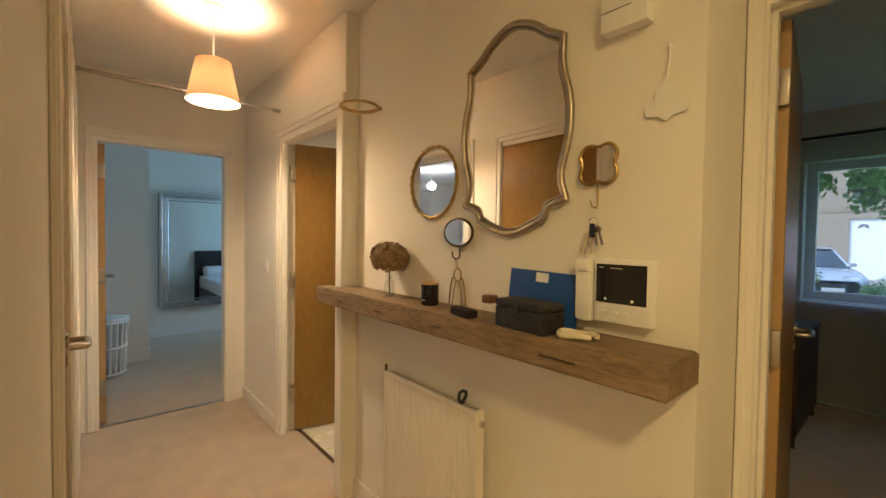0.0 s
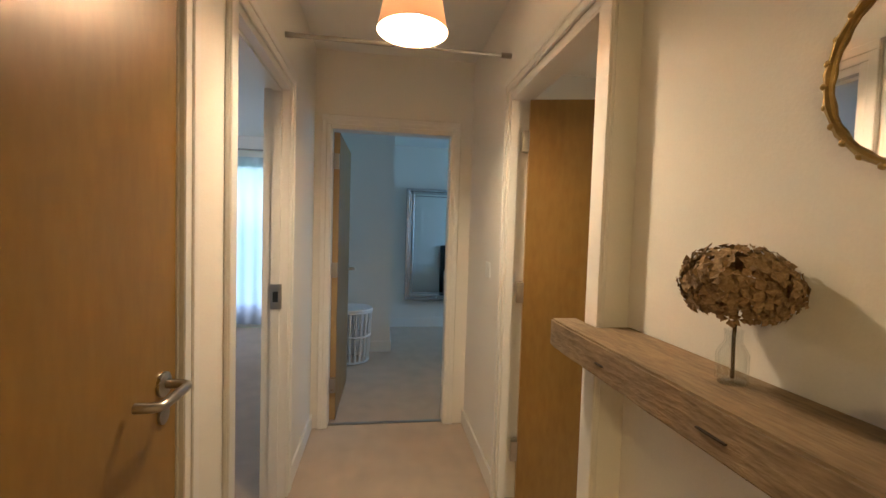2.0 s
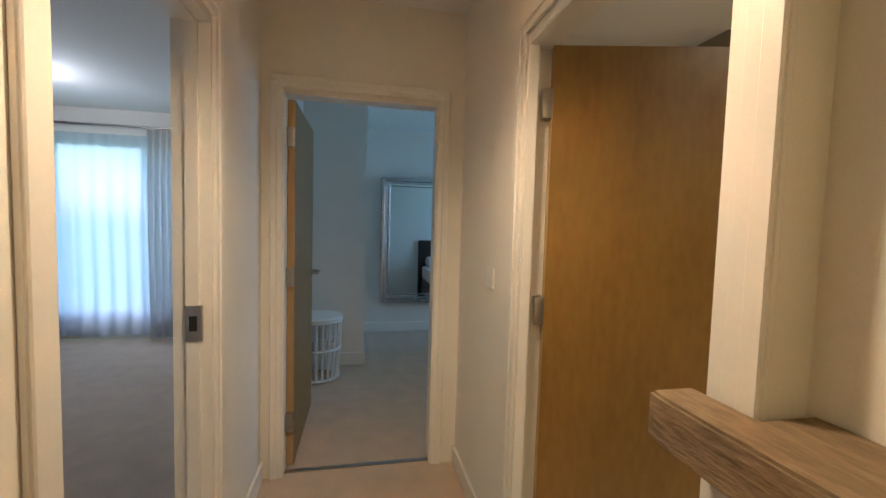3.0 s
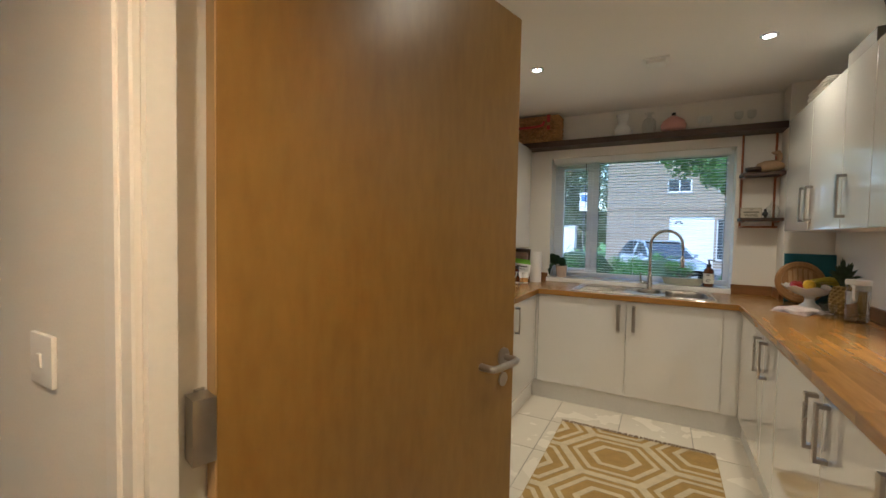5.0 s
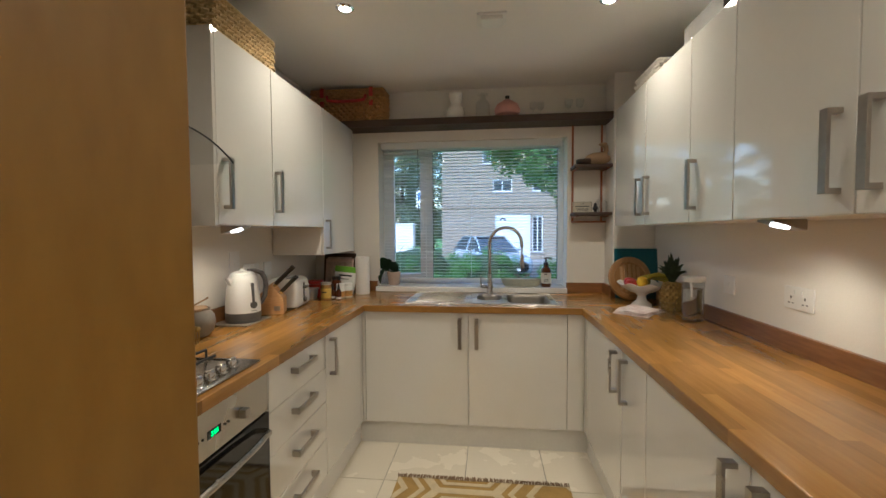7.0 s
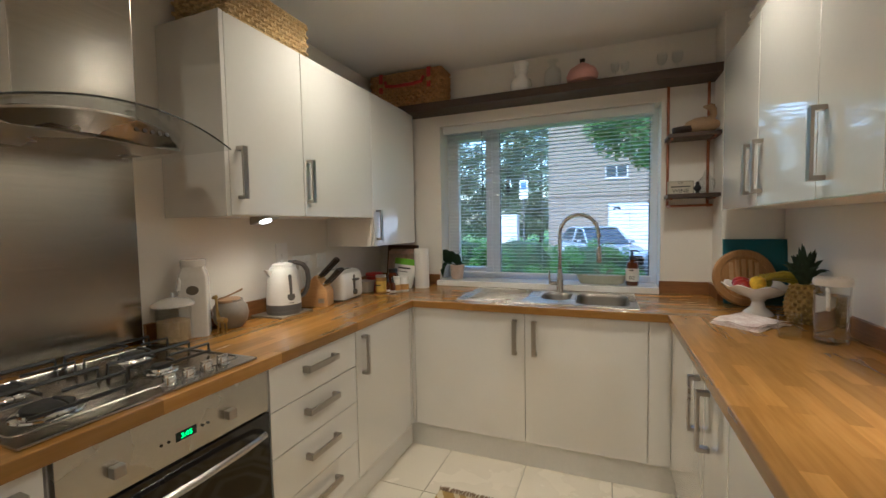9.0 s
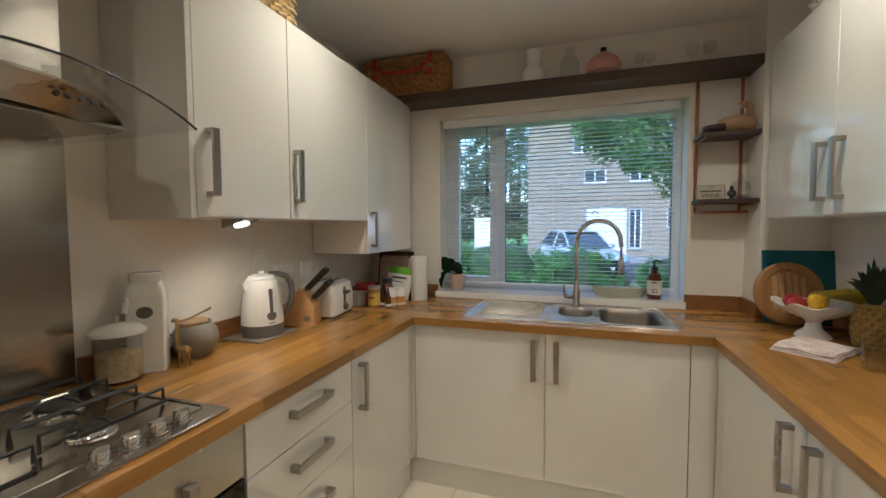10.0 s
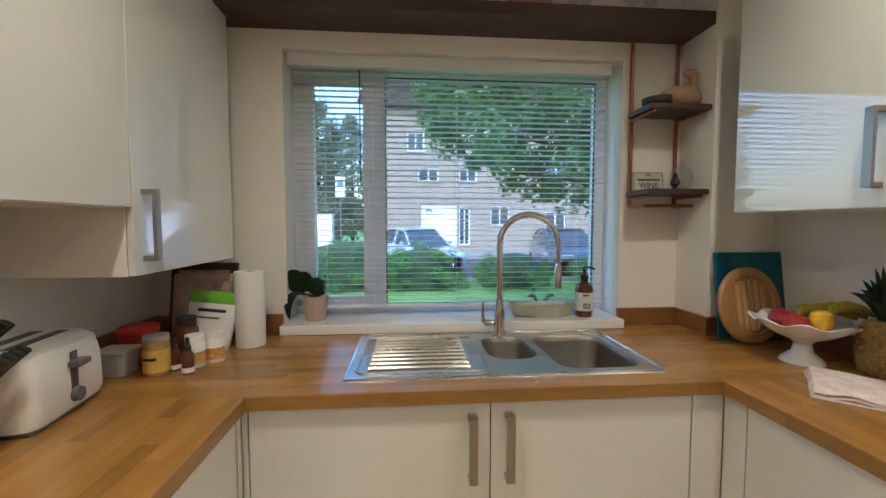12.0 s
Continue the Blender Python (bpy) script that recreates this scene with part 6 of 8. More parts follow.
t4 = thing("supplement_jar", (-3.375, 4.40, CT), "dark brown jar with a black lid", "jar")
AMBER = mat("amber_glass", (0.085, 0.020, 0.005), 0.08, vary=0.1, coat=0.5)
part("jar", lathe([(0, 0), (0.033, 0), (0.036, 0.01), (0.036, 0.11), (0.026, 0.125), (0, 0.125)], 28), AMBER, t4)
part("lid", lathe([(0, 0.1255), (0.031, 0.1255), (0.031, 0.15), (0, 0.15)], 28), BLACK, t4)
for x, y, h in ((-3.37, 4.315, 0.055), (-3.312, 4.28, 0.06)):
    d = thing("dropper_bottle", (x, y, CT), "small amber dropper bottle with white label", "bottle", "dropper bottles")
    part("bottle", lathe([(0, 0), (0.0165, 0), (0.0175, 0.003), (0.0175, h), (0.009, h + 0.012), (0, h + 0.012)], 20), AMBER, d)
    part("label_band", lathe([(0.0178, 0.006), (0.0178, h * 0.35)], 20, caps=False), WHITEPL, d)
    part("dropper", lathe([(0, h + 0.012), (0.010, h + 0.012), (0.010, h + 0.026), (0.006, h + 0.03), (0.0055, h + 0.05), (0, h + 0.054)], 16), BLACK, d)
for x, y in ((-3.325, 4.35), (-3.285, 4.395)):
    d = thing("pill_pot", (x, y, CT), "small white plastic supplement pot", "pill pot", "pill pots")
    part("pot", lathe([(0, 0), (0.028, 0), (0.030, 0.003), (0.030, 0.075), (0.024, 0.083), (0, 0.083)], 24), WHITEPL, d)
    part("cap", lathe([(0, 0.0835), (0.029, 0.0835), (0.029, 0.102), (0, 0.103)], 24), WHITEPL, d)
    part("label_band", lathe([(0.0304, 0.012), (0.0304, 0.05)], 24, caps=False), mat("orange_label", (0.55, 0.30, 0.08), 0.5, vary=0.3, scale=30), d)
pch = thing("food_pouch", pose(-3.375, 4.535, CT, -10, 4, -8), "white and green stand-up food pouch", "food pouch")
po = loft([[(x, y, z) for x, y in rrect(-a, a, -b, b, min(a, b) * 0.9, 4)] for a, b, z in ((0.075, 0.034, 0.0), (0.085, 0.028, 0.07), (0.09, 0.013, 0.165))])
part("pouch", po, WHITEPL, pch)
part("green_top", boxes((-0.091, 0.091, -0.009, 0.007, 0.165, 0.21), bev=0.003), mat("lime_foil", (0.20, 0.50, 0.03), 0.4, vary=0.08), pch, "lime green top")
part("print_bar", boxes((-0.045, 0.06, -0.0205, -0.015, 0.135, 0.146)), INK, pch, smooth=False)
part("print_bar", boxes((-0.045, 0.04, -0.0245, -0.02, 0.112, 0.117)), GREYPL, pch, smooth=False)
part("green_foot", boxes((-0.07, 0.07, -0.031, -0.024, 0.0, 0.012), bev=0.002), mat("teal_foil", (0.02, 0.22, 0.18), 0.4), pch)
roll = thing("kitchen_roll", (-3.235, 4.575, CT), "white kitchen paper roll standing on end", "kitchen roll")
part("paper", lathe([(0.02, 0.0), (0.052, 0.0), (0.053, 0.004), (0.053, 0.276), (0.052, 0.28), (0.02, 0.28)], 40, caps=False), mat("tissue", (0.80, 0.78, 0.74), 0.95, vary=0.02, grain=250, bump=0.25), roll)
part("core", lathe([(0.019, 0.002), (0.0205, 0.002), (0.0205, 0.278), (0.019, 0.278)], 24, caps=False), SALT, roll)
for nm, lab, cx, w, h, m, dy, dz in (("chopping_board", "dark framed board leaning on the wall", -3.47, 0.26, 0.30, DARKWOOD, 4.70, 0), ("recipe_book", "pale pink book leaning on the wall", -3.46, 0.22, 0.26, mat("pink_cover", (0.52, 0.36, 0.30), 0.6, vary=0.12, scale=15), 4.665, 0), ("cook_book", "brown printed book leaning on the wall", -3.44, 0.20, 0.235, mat("brown_cover", (0.40, 0.30, 0.25), 0.6, vary=0.3, scale=20), 4.635, 0)):
    bo = thing(nm, pose(cx, dy, CT, -9, 0, 0), lab, "board" if "board" in nm else "book")
    part("cover", boxes((-w / 2, w / 2, -0.008, 0.008, 0, h), bev=0.002), m, bo, smooth=False)
    part("panel", boxes((-w / 2 + 0.03, w / 2 - 0.03, -0.0095, -0.008, 0.03, h - 0.03)), mat("muted_print", (0.44, 0.34, 0.28), 0.6, vary=0.3, scale=30), bo, smooth=False)

# ---- sill things ----
SZ2 = SILL
plant = thing("potted_plant", (-3.045, 4.80, SZ2), "leafy green succulent in a pale pot", "plant")
part("pot", lathe([(0, 0), (0.040, 0), (0.043, 0.004), (0.055, 0.105), (0.053, 0.107), (0.049, 0.103), (0, 0.096)], 28), mat("pale_terracotta", (0.50, 0.38, 0.30), 0.7, vary=0.08, bump=0.1), plant, "pale clay pot")
part("soil", lathe([(0, 0.097), (0.048, 0.0985), (0, 0.101)], 20), mat("soil", (0.03, 0.02, 0.012), 0.95, bump=0.8, grain=200), plant)
LEAF = mat("leaf_dark", (0.018, 0.05, 0.02), 0.4, vary=0.25, scale=15, bump=0.1)


def leaf(p0, p1, p2, w, thick=0.003, n=10):
    """A broad leaf along a bent line, with a folded midrib."""
    bm = bmesh.new()
    a, b, c = Vector(p0), Vector(p1), Vector(p2)
    rows = []
    side = (c - a).cross(Vector((0.3, 1, 0.2))).normalized()
    for i in range(n + 1):
        t = i / n
        p = a * (1 - t) ** 2 + 2 * b * t * (1 - t) + c * t * t
        ww = w * (math.sin(math.pi * min(1, t * 0.92 + 0.08)) ** 0.7)
        up_ = Vector((0, -0.2, 1)).normalized() * ww * 0.25
        rows.append([bm.verts.new(p - side * ww + up_), bm.verts.new(p), bm.verts.new(p + side * ww + up_)])
    for r, s in zip(rows, rows[1:]):
        bm.faces.new((r[0], r[1], s[1], s[0]))
        bm.faces.new((r[1], r[2], s[2], s[1]))
    bmesh.ops.solidify(bm, geom=bm.faces[:], thickness=thick)
    return bm


for p0, p1, p2, w in (((-0.055, -0.01, 0.112), (-0.08, -0.03, 0.165), (-0.098, -0.02, 0.222), 0.054), ((0.008, -0.03, 0.108), (0.012, -0.05, 0.15), (0.016, -0.035, 0.19), 0.040), ((-0.065, -0.02, 0.125), (-0.125, -0.03, 0.10), (-0.10, -0.04, 0.008), 0.021), ((-0.03, 0.02, 0.12), (-0.05, 0.02, 0.17), (-0.055, 0.015, 0.21), 0.036), ((0.015, 0.0, 0.105), (0.035, 0.0, 0.13), (0.045, -0.01, 0.118), 0.014)):
    lf = part("leaf", leaf(p0, p1, p2, w, 0.004, 12), LEAF, plant, "dark green fleshy leaf")
    part("leaf_stalk", tube([(0, 0, 0.098), (p0[0] * 0.5, p0[1] * 0.5, 0.112), p0], 0.003, 6), LEAF, lf)
part("flower_stalk", tube([(0, 0, 0.098), (0.01, 0.01, 0.18), (0.045, 0.02, 0.27), (0.075, 0.02, 0.31)], 0.0018, 6), LEAF, plant)
soap = thing("soap_bottle", (-1.845, 4.775, SZ2), "brown glass soap dispenser with black pump", "soap dispenser")
part("bottle", lathe([(0, 0), (0.036, 0), (0.039, 0.004), (0.039, 0.125), (0.033, 0.145), (0.018, 0.155), (0.016, 0.165), (0, 0.165)], 36), AMBER, soap)
part("label_band", lathe([(0.0394, 0.028), (0.0394, 0.11)], 36, caps=False), mat("paper_label", (0.70, 0.68, 0.63), 0.6, vary=0.03), soap, "white paper label")
part("collar", lathe([(0, 0.1655), (0.018, 0.1655), (0.018, 0.185), (0.008, 0.19), (0.006, 0.215), (0, 0.215)], 20), BLACK, soap)
part("nozzle", tube([(-0.012, 0, 0.216), (0.0, 0, 0.222), (0.03, -0.008, 0.22), (0.042, -0.01, 0.212)], 0.005, 8), BLACK, soap)
text("number", "02", 0.034, pose(-0.004, -0.0400, 0.05, 90, 0, 0), INK, soap, depth=0.0012)
part("print_bar", boxes((-0.02, 0.005, -0.0402, -0.034, 0.095, 0.102)), INK, soap, smooth=False)
dish = thing("oval_dish", (-2.03, 4.80, SZ2), "pale green enamel dish with bird handles", "dish")
DISH = mat("sage_enamel", (0.42, 0.42, 0.33), 0.4, vary=0.12, scale=12)
part("dish", loft([[(a * math.cos(radians(t)), b * math.sin(radians(t)), z) for t in range(0, 360, 12)] for a, b, z in ((0.16, 0.062, 0.058), (0.152, 0.056, 0.056), (0.128, 0.044, 0.012), (0.10, 0.035, 0.008))] ), DISH, dish)
part("outer_wall", loft([[(a * math.cos(radians(t)), b * math.sin(radians(t)), z) for t in range(360, 0, -12)] for a, b, z in ((0.16, 0.062, 0.058), (0.135, 0.048, 0.004), (0.12, 0.04, 0.0))]), DISH, dish)
for s in (-1, 1):
    part("bird", tube([(0.02 * s + 0.01, 0.05, 0.055), (0.03 * s + 0.01, 0.05, 0.075), (0.05 * s + 0.01, 0.05, 0.085), (0.065 * s + 0.01, 0.05, 0.08)], [0.004, 0.01, 0.009, 0.003], 8), STONE, dish)

# ---- kitchen: right worktop ----
TEAL = mat("teal_board", (0.004, 0.10, 0.14), 0.5, vary=0.06, bump=0.03)
tl_b = thing("teal_board", pose(-1.262, 4.492, CT, -8, 0, -2), "teal plastic chopping board stood on edge", "chopping board")
part("board", boxes((-0.15, 0.15, -0.005, 0.005, 0.0, 0.345), bev=0.002), TEAL, tl_b, smooth=False)
rb = thing("round_board", pose(-1.335, 4.425, CT + 0.001, -10, 0, 8) @ Matrix.Scale(1.04, 4), "round wooden board with a slatted insert", "chopping board")
part("disc", turned(lathe([(0, 0), (0.133, 0), (0.140, 0.005), (0.140, 0.014), (0.133, 0.02), (0.108, 0.02), (0.103, 0.014), (0, 0.014)], 44), Matrix.Translation((0, 0, 0.140)) @ pose(0, 0, 0, 90)), mat("bamboo", (0.30, 0.155, 0.05), 0.5, scale=6, grain=40, stretch=(8, 1, 1), color2=(0.40, 0.22, 0.08)), rb)
for i in range(5):
    x = -0.056 + 0.028 * i
    hgt = math.sqrt(0.098 ** 2 - x * x) - 0.006
    part("slat", turned(boxes((x - 0.009, x + 0.009, -hgt, hgt, 0.0142, 0.019), bev=0.002), Matrix.Translation((0, 0, 0.140)) @ pose(0, 0, 0, 90)), LIDWOOD, rb, smooth=False)
fb = thing("fruit_stand", (-1.335, 4.225, CT), "white scalloped pedestal bowl holding fruit", "fruit bowl")
rings = []
prof = [(0.062, 0.0), (0.056, 0.012), (0.03, 0.035), (0.024, 0.06), (0.035, 0.075), (0.075, 0.09), (0.12, 0.118), (0.145, 0.14), (0.138, 0.142), (0.11, 0.124), (0.07, 0.10), (0.02, 0.095)]
for k, (r, z) in enumerate(prof):
    wav = 0.05 if r > 0.1 else 0.0
    rings.append([(r * (1 + wav * math.cos(8 * radians(t))) * math.cos(radians(t)), r * (1 + wav * math.cos(8 * radians(t))) * math.sin(radians(t)), z + (0.008 * math.cos(8 * radians(t)) if r > 0.13 else 0)) for t in range(0, 360, 6)])
part("bowl", loft(rings), CER, fb)


def fruit(name, at, r, color, label, cat, squash=0.9):
    f = thing(name, at, label, cat)
    part("flesh", lathe([(0, 0.06 * r), (0.3 * r, 0.0), (0.75 * r, 0.25 * r), (r, 0.85 * r * squash), (0.8 * r, 1.5 * r * squash), (0.35 * r, 1.75 * r * squash), (0, 1.62 * r * squash)], 22), mat(name + "_skin", color, 0.35, vary=0.2, scale=30, color2=None), f)
    part("stalk", tube([(0, 0, 1.6 * r * squash), (0.002, 0, 1.95 * r * squash)], 0.002, 6), SALT, f)
    return f


fz = CT + 0.112
fruit("red_apple", (-1.40, 4.24, fz), 0.038, (0.26, 0.008, 0.010), "red apple in the fruit stand", "apple")
fruit("red_apple", (-1.412, 4.175, fz), 0.036, (0.30, 0.02, 0.014), "red apple in the fruit stand", "apple")
fruit("lemon", (-1.36, 4.145, fz + 0.012), 0.033, (0.72, 0.46, 0.008), "yellow lemon in the fruit stand", "lemon", 1.1)
fruit("green_pear", (-1.31, 4.25, fz), 0.036, (0.30, 0.30, 0.04), "green pear in the fruit stand", "pear", 1.15)
BAN = mat("banana_skin", (0.40, 0.33, 0.02), 0.45, vary=0.2, scale=25)
for i in range(3):
    solid("banana", tube([(-0.08, 0, 0.012), (-0.05, 0.012, 0.03), (0, 0.018, 0.038), (0.05, 0.012, 0.03), (0.085, 0, 0.012), (0.095, -0.003, 0.006)], [0.005, 0.015, 0.018, 0.016, 0.009, 0.004], 8), BAN, "greenish yellow banana in the fruit stand", "banana", "bananas", at=pose(-1.285 + 0.012 * i, 4.205 - 0.03 * i, fz + 0.03 + 0.008 * i, 0, 0, -12 + 8 * i))
pine = thing("pineapple", (-1.215, 4.085, CT), "whole ripe pineapple standing on the worktop", "pineapple")
PINE = mat("pineapple_rind", (0.20, 0.12, 0.025), 0.6, vary=0.3, scale=40, color2=(0.36, 0.25, 0.06))
pf = lathe([(0, 0), (0.04, 0.0), (0.056, 0.02), (0.062, 0.06), (0.06, 0.11), (0.048, 0.15), (0.03, 0.165), (0, 0.165)], 28)
part("core", pf, PINE, pine)
eye = bmesh.new()
bmesh.ops.create_cone(eye, cap_ends=True, segments=6, radius1=0.0125, radius2=0.003, depth=0.010)
first_eye = None
for k in range(9):
    z = 0.012 + 0.0175 * k
    r = 0.061 * math.sqrt(max(0.1, 1 - ((z - 0.075) / 0.115) ** 2)) + 0.002
    for i in range(13):
        a = 2 * math.pi * (i + 0.5 * (k % 2)) / 13
        m = Matrix.Translation((r * math.cos(a), r * math.sin(a), z)) @ Matrix.Rotation(a, 4, "Z") @ pose(0, 0, 0, 0, 90, 0)
        if first_eye is None:
            first_eye = part("rind_eye", eye, PINE, pine, at=m, smooth=False)
        else:
            e_ = new("rind_eye", first_eye.data)
            e_.parent, e_.matrix_basis = pine, m
PLEAF = mat("pineapple_leaf", (0.05, 0.085, 0.045), 0.5, vary=0.3, scale=20)
crown = bmesh.new()
for i in range(34):
    a = i * 2.4
    o = 0.2 + 0.8 * (1 - i / 34)
    tip = Vector((math.cos(a) * 0.085 * o, math.sin(a) * 0.085 * o, 0.165 + 0.06 + 0.10 * (i / 34) + 0.02 * math.sin(i)))
    merge(crown, leaf((math.cos(a) * 0.012, math.sin(a) * 0.012, 0.162), (math.cos(a) * 0.035 * o, math.sin(a) * 0.035 * o, 0.165 + 0.07 + 0.03 * i / 34), tip, 0.009, 0.0012, 6))
part("crown", crown, PLEAF, pine, "grey green spiky leaves", smooth=False)
tum = thing("glass_tumbler", (-1.36, 3.79, CT), "short clear glass tumbler with water", "glass")
part("glass", lathe([(0, 0), (0.034, 0), (0.036, 0.004), (0.038, 0.09), (0.035, 0.09), (0.033, 0.012), (0, 0.01)], 32), GLASS, tum)
jug = thing("glass_carafe", (-1.25, 3.76, CT), "tall clear glass carafe with white lid", "carafe")
part("glass", lathe([(0, 0), (0.048, 0), (0.051, 0.005), (0.051, 0.205), (0.048, 0.205), (0.047, 0.01), (0, 0.008)], 36), GLASS, jug)
part("water", lathe([(0, 0.0085), (0.0465, 0.0105), (0.0465, 0.17), (0, 0.17)], 32), glass("water", (0.97, 0.98, 1), 0, 1.33), jug)
part("lid", lathe([(0, 0.2055), (0.052, 0.2055), (0.054, 0.21), (0.054, 0.228), (0.05, 0.232), (0, 0.232)], 36), WHITEPL, jug, "white plastic lid")
part("handle", tube([(-0.035, -0.05, 0.20), (-0.04, -0.07, 0.19), (-0.04, -0.072, 0.14), (-0.03, -0.052, 0.125)], 0.006, 8), WHITEPL, jug)
CLOTH = mat("tea_towel_cloth", (0.52, 0.38, 0.36), 0.95, scale=28, grain=250, bump=0.3, color2=(0.84, 0.78, 0.74))
cloth = thing("tea_towel", pose(-1.43, 3.985, CT, 0, 0, 47), "folded pale checked tea towel", "tea towel")
for k in range(3):
    cb = bmesh.new()
    bmesh.ops.create_grid(cb, x_segments=16, y_segments=12, size=0.5)
    for v in cb.verts:
        v.co.x *= 0.245 - 0.008 * k
        v.co.y *= 0.19 - 0.008 * k
        v.co.z = 0.006 + 0.008 * k + 0.009 * noise.noise((v.co.x * 16, v.co.y * 16, k * 0.4)) - 0.004 * (abs(v.co.x) * 9) ** 3
        v.co.z = max(0.002 + 0.003 * k, v.co.z)
    bmesh.ops.solidify(cb, geom=cb.faces[:], thickness=0.003)
    part("fold", cb, CLOTH, cloth)

# ---- rug ----
RUGX0, RUGX1, RUGY0, RUGY1 = -2.785, -1.85, 2.25, 3.765
rug = thing("rug", (0, 0, 0), "mustard and cream hexagon rug with tassels", "rug")
MUST = mat("mustard_wool", (0.42, 0.27, 0.075), 0.95, vary=0.15, scale=20, grain=300, bump=0.6)
CREAM = mat("cream_wool", (0.66, 0.56, 0.36), 0.95, vary=0.12, scale=20, grain=300, bump=0.6)
part("base", boxes((RUGX0, RUGX1, RUGY0, RUGY1, 0.0, 0.007), bev=0.002), MUST, rug, smooth=False)


def clip_poly(poly, x0, x1, y0, y1):
    for ax, lim, keep in ((0, x0, 1), (0, x1, -1), (1, y0, 1), (1, y1, -1)):
        out = []
        for i, p in enumerate(poly):
            q = poly[(i + 1) % len(poly)]
            dp, dq = keep * (p[ax] - lim), keep * (q[ax] - lim)
            if dp >= 0:
                out.append(p)
            if dp * dq < 0:
                t = dp / (dp - dq)
                out.append((p[0] + (q[0] - p[0]) * t, p[1] + (q[1] - p[1]) * t))
        poly = out
        if len(poly) < 3:
            return []
    return poly


pat = bmesh.new()
HR_, HV = 0.31, 0.245
for col in range(-3, 4):
    for row in range(-6, 6):
        cx, cy = -2.40 + col * HR_ * 1.5, 3.42 + row * HV * 2 + (HV if col % 2 else 0)
        hexa = [(HR_ * math.cos(radians(60 * k)), HV / math.sin(radians(60)) * math.sin(radians(60 * k))) for k in range(6)]
        for s0, s1 in ((1.0, 0.91), (0.80, 0.70), (0.50, 0.38)):
            for k in range(6):
                a, b = hexa[k], hexa[(k + 1) % 6]
                q = clip_poly([(cx + a[0] * s0, cy + a[1] * s0), (cx + b[0] * s0, cy + b[1] * s0), (cx + b[0] * s1, cy + b[1] * s1), (cx + a[0] * s1, cy + a[1] * s1)], RUGX0 + 0.004, RUGX1 - 0.004, RUGY0 + 0.004, RUGY1 - 0.004)
                if q:
                    vs = [pat.verts.new((x, y, 0.0088)) for x, y in q]
                    pat.faces.new(vs)
                    low = [pat.verts.new((x, y, 0.006)) for x, y in q]
                    for i in range(len(q)):
                        j = (i + 1) % len(q)
                        pat.faces.new((vs[i], low[i], low[j], vs[j]))
bmesh.ops.recalc_face_normals(pat, faces=pat.faces[:])
part("pattern", pat, CREAM, rug, "cream hexagon bands", smooth=False)
tas = bmesh.new()
for i in range(150):
    x = RUGX0 + (RUGX1 - RUGX0) * (i + 0.5) / 150
    for y, s in ((RUGY1, 1), (RUGY0, -1)):
        a = rng.uniform(-0.014, 0.014)
        tube([(x, y - 0.004 * s, 0.005), (x + a * 0.5, y + 0.018 * s, 0.008), (x + a, y + rng.uniform(0.03, 0.042) * s, 0.004)], [0.003, 0.0035, 0.002], 5, bm=tas)
fr = part("tassels", tas, mat("tassel_brown", (0.22, 0.15, 0.09), 0.95, vary=0.2), rug, "brown knotted tassels")
fr["kind"] = "stuff"

# ---- rooms beyond the doors ----
SILVER = mat("silver_leaf", (0.55, 0.56, 0.58), 0.25, 1.0, vary=0.15, scale=20, bump=0.05)
bm_ = thing("framed_mirror", pose(-6.405, 1.19, 0.39, 90, 0, 90), "tall mirror with a wide silver frame", "mirror")
MW, MH = 0.42, 1.50
part("mirror_glass", boxes((-MW, MW, 0, MH, 0.0, 0.01)), MIRROR, bm_, "mirror glass", smooth=False)
fr_ = bmesh.new()
for inset, wd, z1 in ((0.0, 0.035, 0.035), (0.035, 0.03, 0.022), (0.09, 0.012, 0.016)):
    x0, x1, y0, y1 = -MW + inset, MW - inset, inset, MH - inset
    for r in ((x0, x0 + wd, y0, y1), (x1 - wd, x1, y0, y1), (x0 + wd, x1 - wd, y0, y0 + wd), (x0 + wd, x1 - wd, y1 - wd, y1)):
        box(fr_, *r, 0.002, z1, bev=0.004, seg=1)
part("frame", fr_, SILVER, bm_, "silver stepped frame", smooth=False)
part("backing", boxes((-MW, MW, 0, MH, -0.09, -0.001)), DARKWOOD, bm_, smooth=False)
lb = thing("laundry_basket", (-5.05, 0.175, 0), "white slatted round laundry basket", "laundry basket")
for i in range(22):
    a = 2 * math.pi * i / 22
    part("stave", tube([(0.165 * math.cos(a), 0.165 * math.sin(a), 0.01), (0.19 * math.cos(a), 0.19 * math.sin(a), 0.52)], 0.011, 6), WHITEPL, lb)
for z, r in ((0.02, 0.17), (0.27, 0.182), (0.51, 0.193)):
    part("hoop", tube([(r * math.cos(radians(a)), r * math.sin(radians(a)), z) for a in range(0, 360, 12)], 0.012, 6, closed=True), WHITEPL, lb)
part("lid", lathe([(0, 0.52), (0.2, 0.52), (0.205, 0.53), (0.2, 0.545), (0, 0.555)], 36), WHITEPL, lb)
bed = thing("bed", (-3.80, 2.45, 0), "bed with a black headboard and white bedding", "bed")
part("headboard", boxes((-0.08, 0.0, -0.85, 0.85, 0, 1.05), bev=0.03), BLACK, bed)
part("divan", boxes((-2.0, -0.08, -0.78, 0.78, 0.08, 0.35), bev=0.02), GREYPL, bed)
DUVET = mat("duvet", (0.76, 0.76, 0.77), 0.9, vary=0.04, bump=0.2)
part("mattress", boxes((-2.0, -0.08, -0.78, 0.78, 0.35, 0.58), bev=0.05), DUVET, bed)
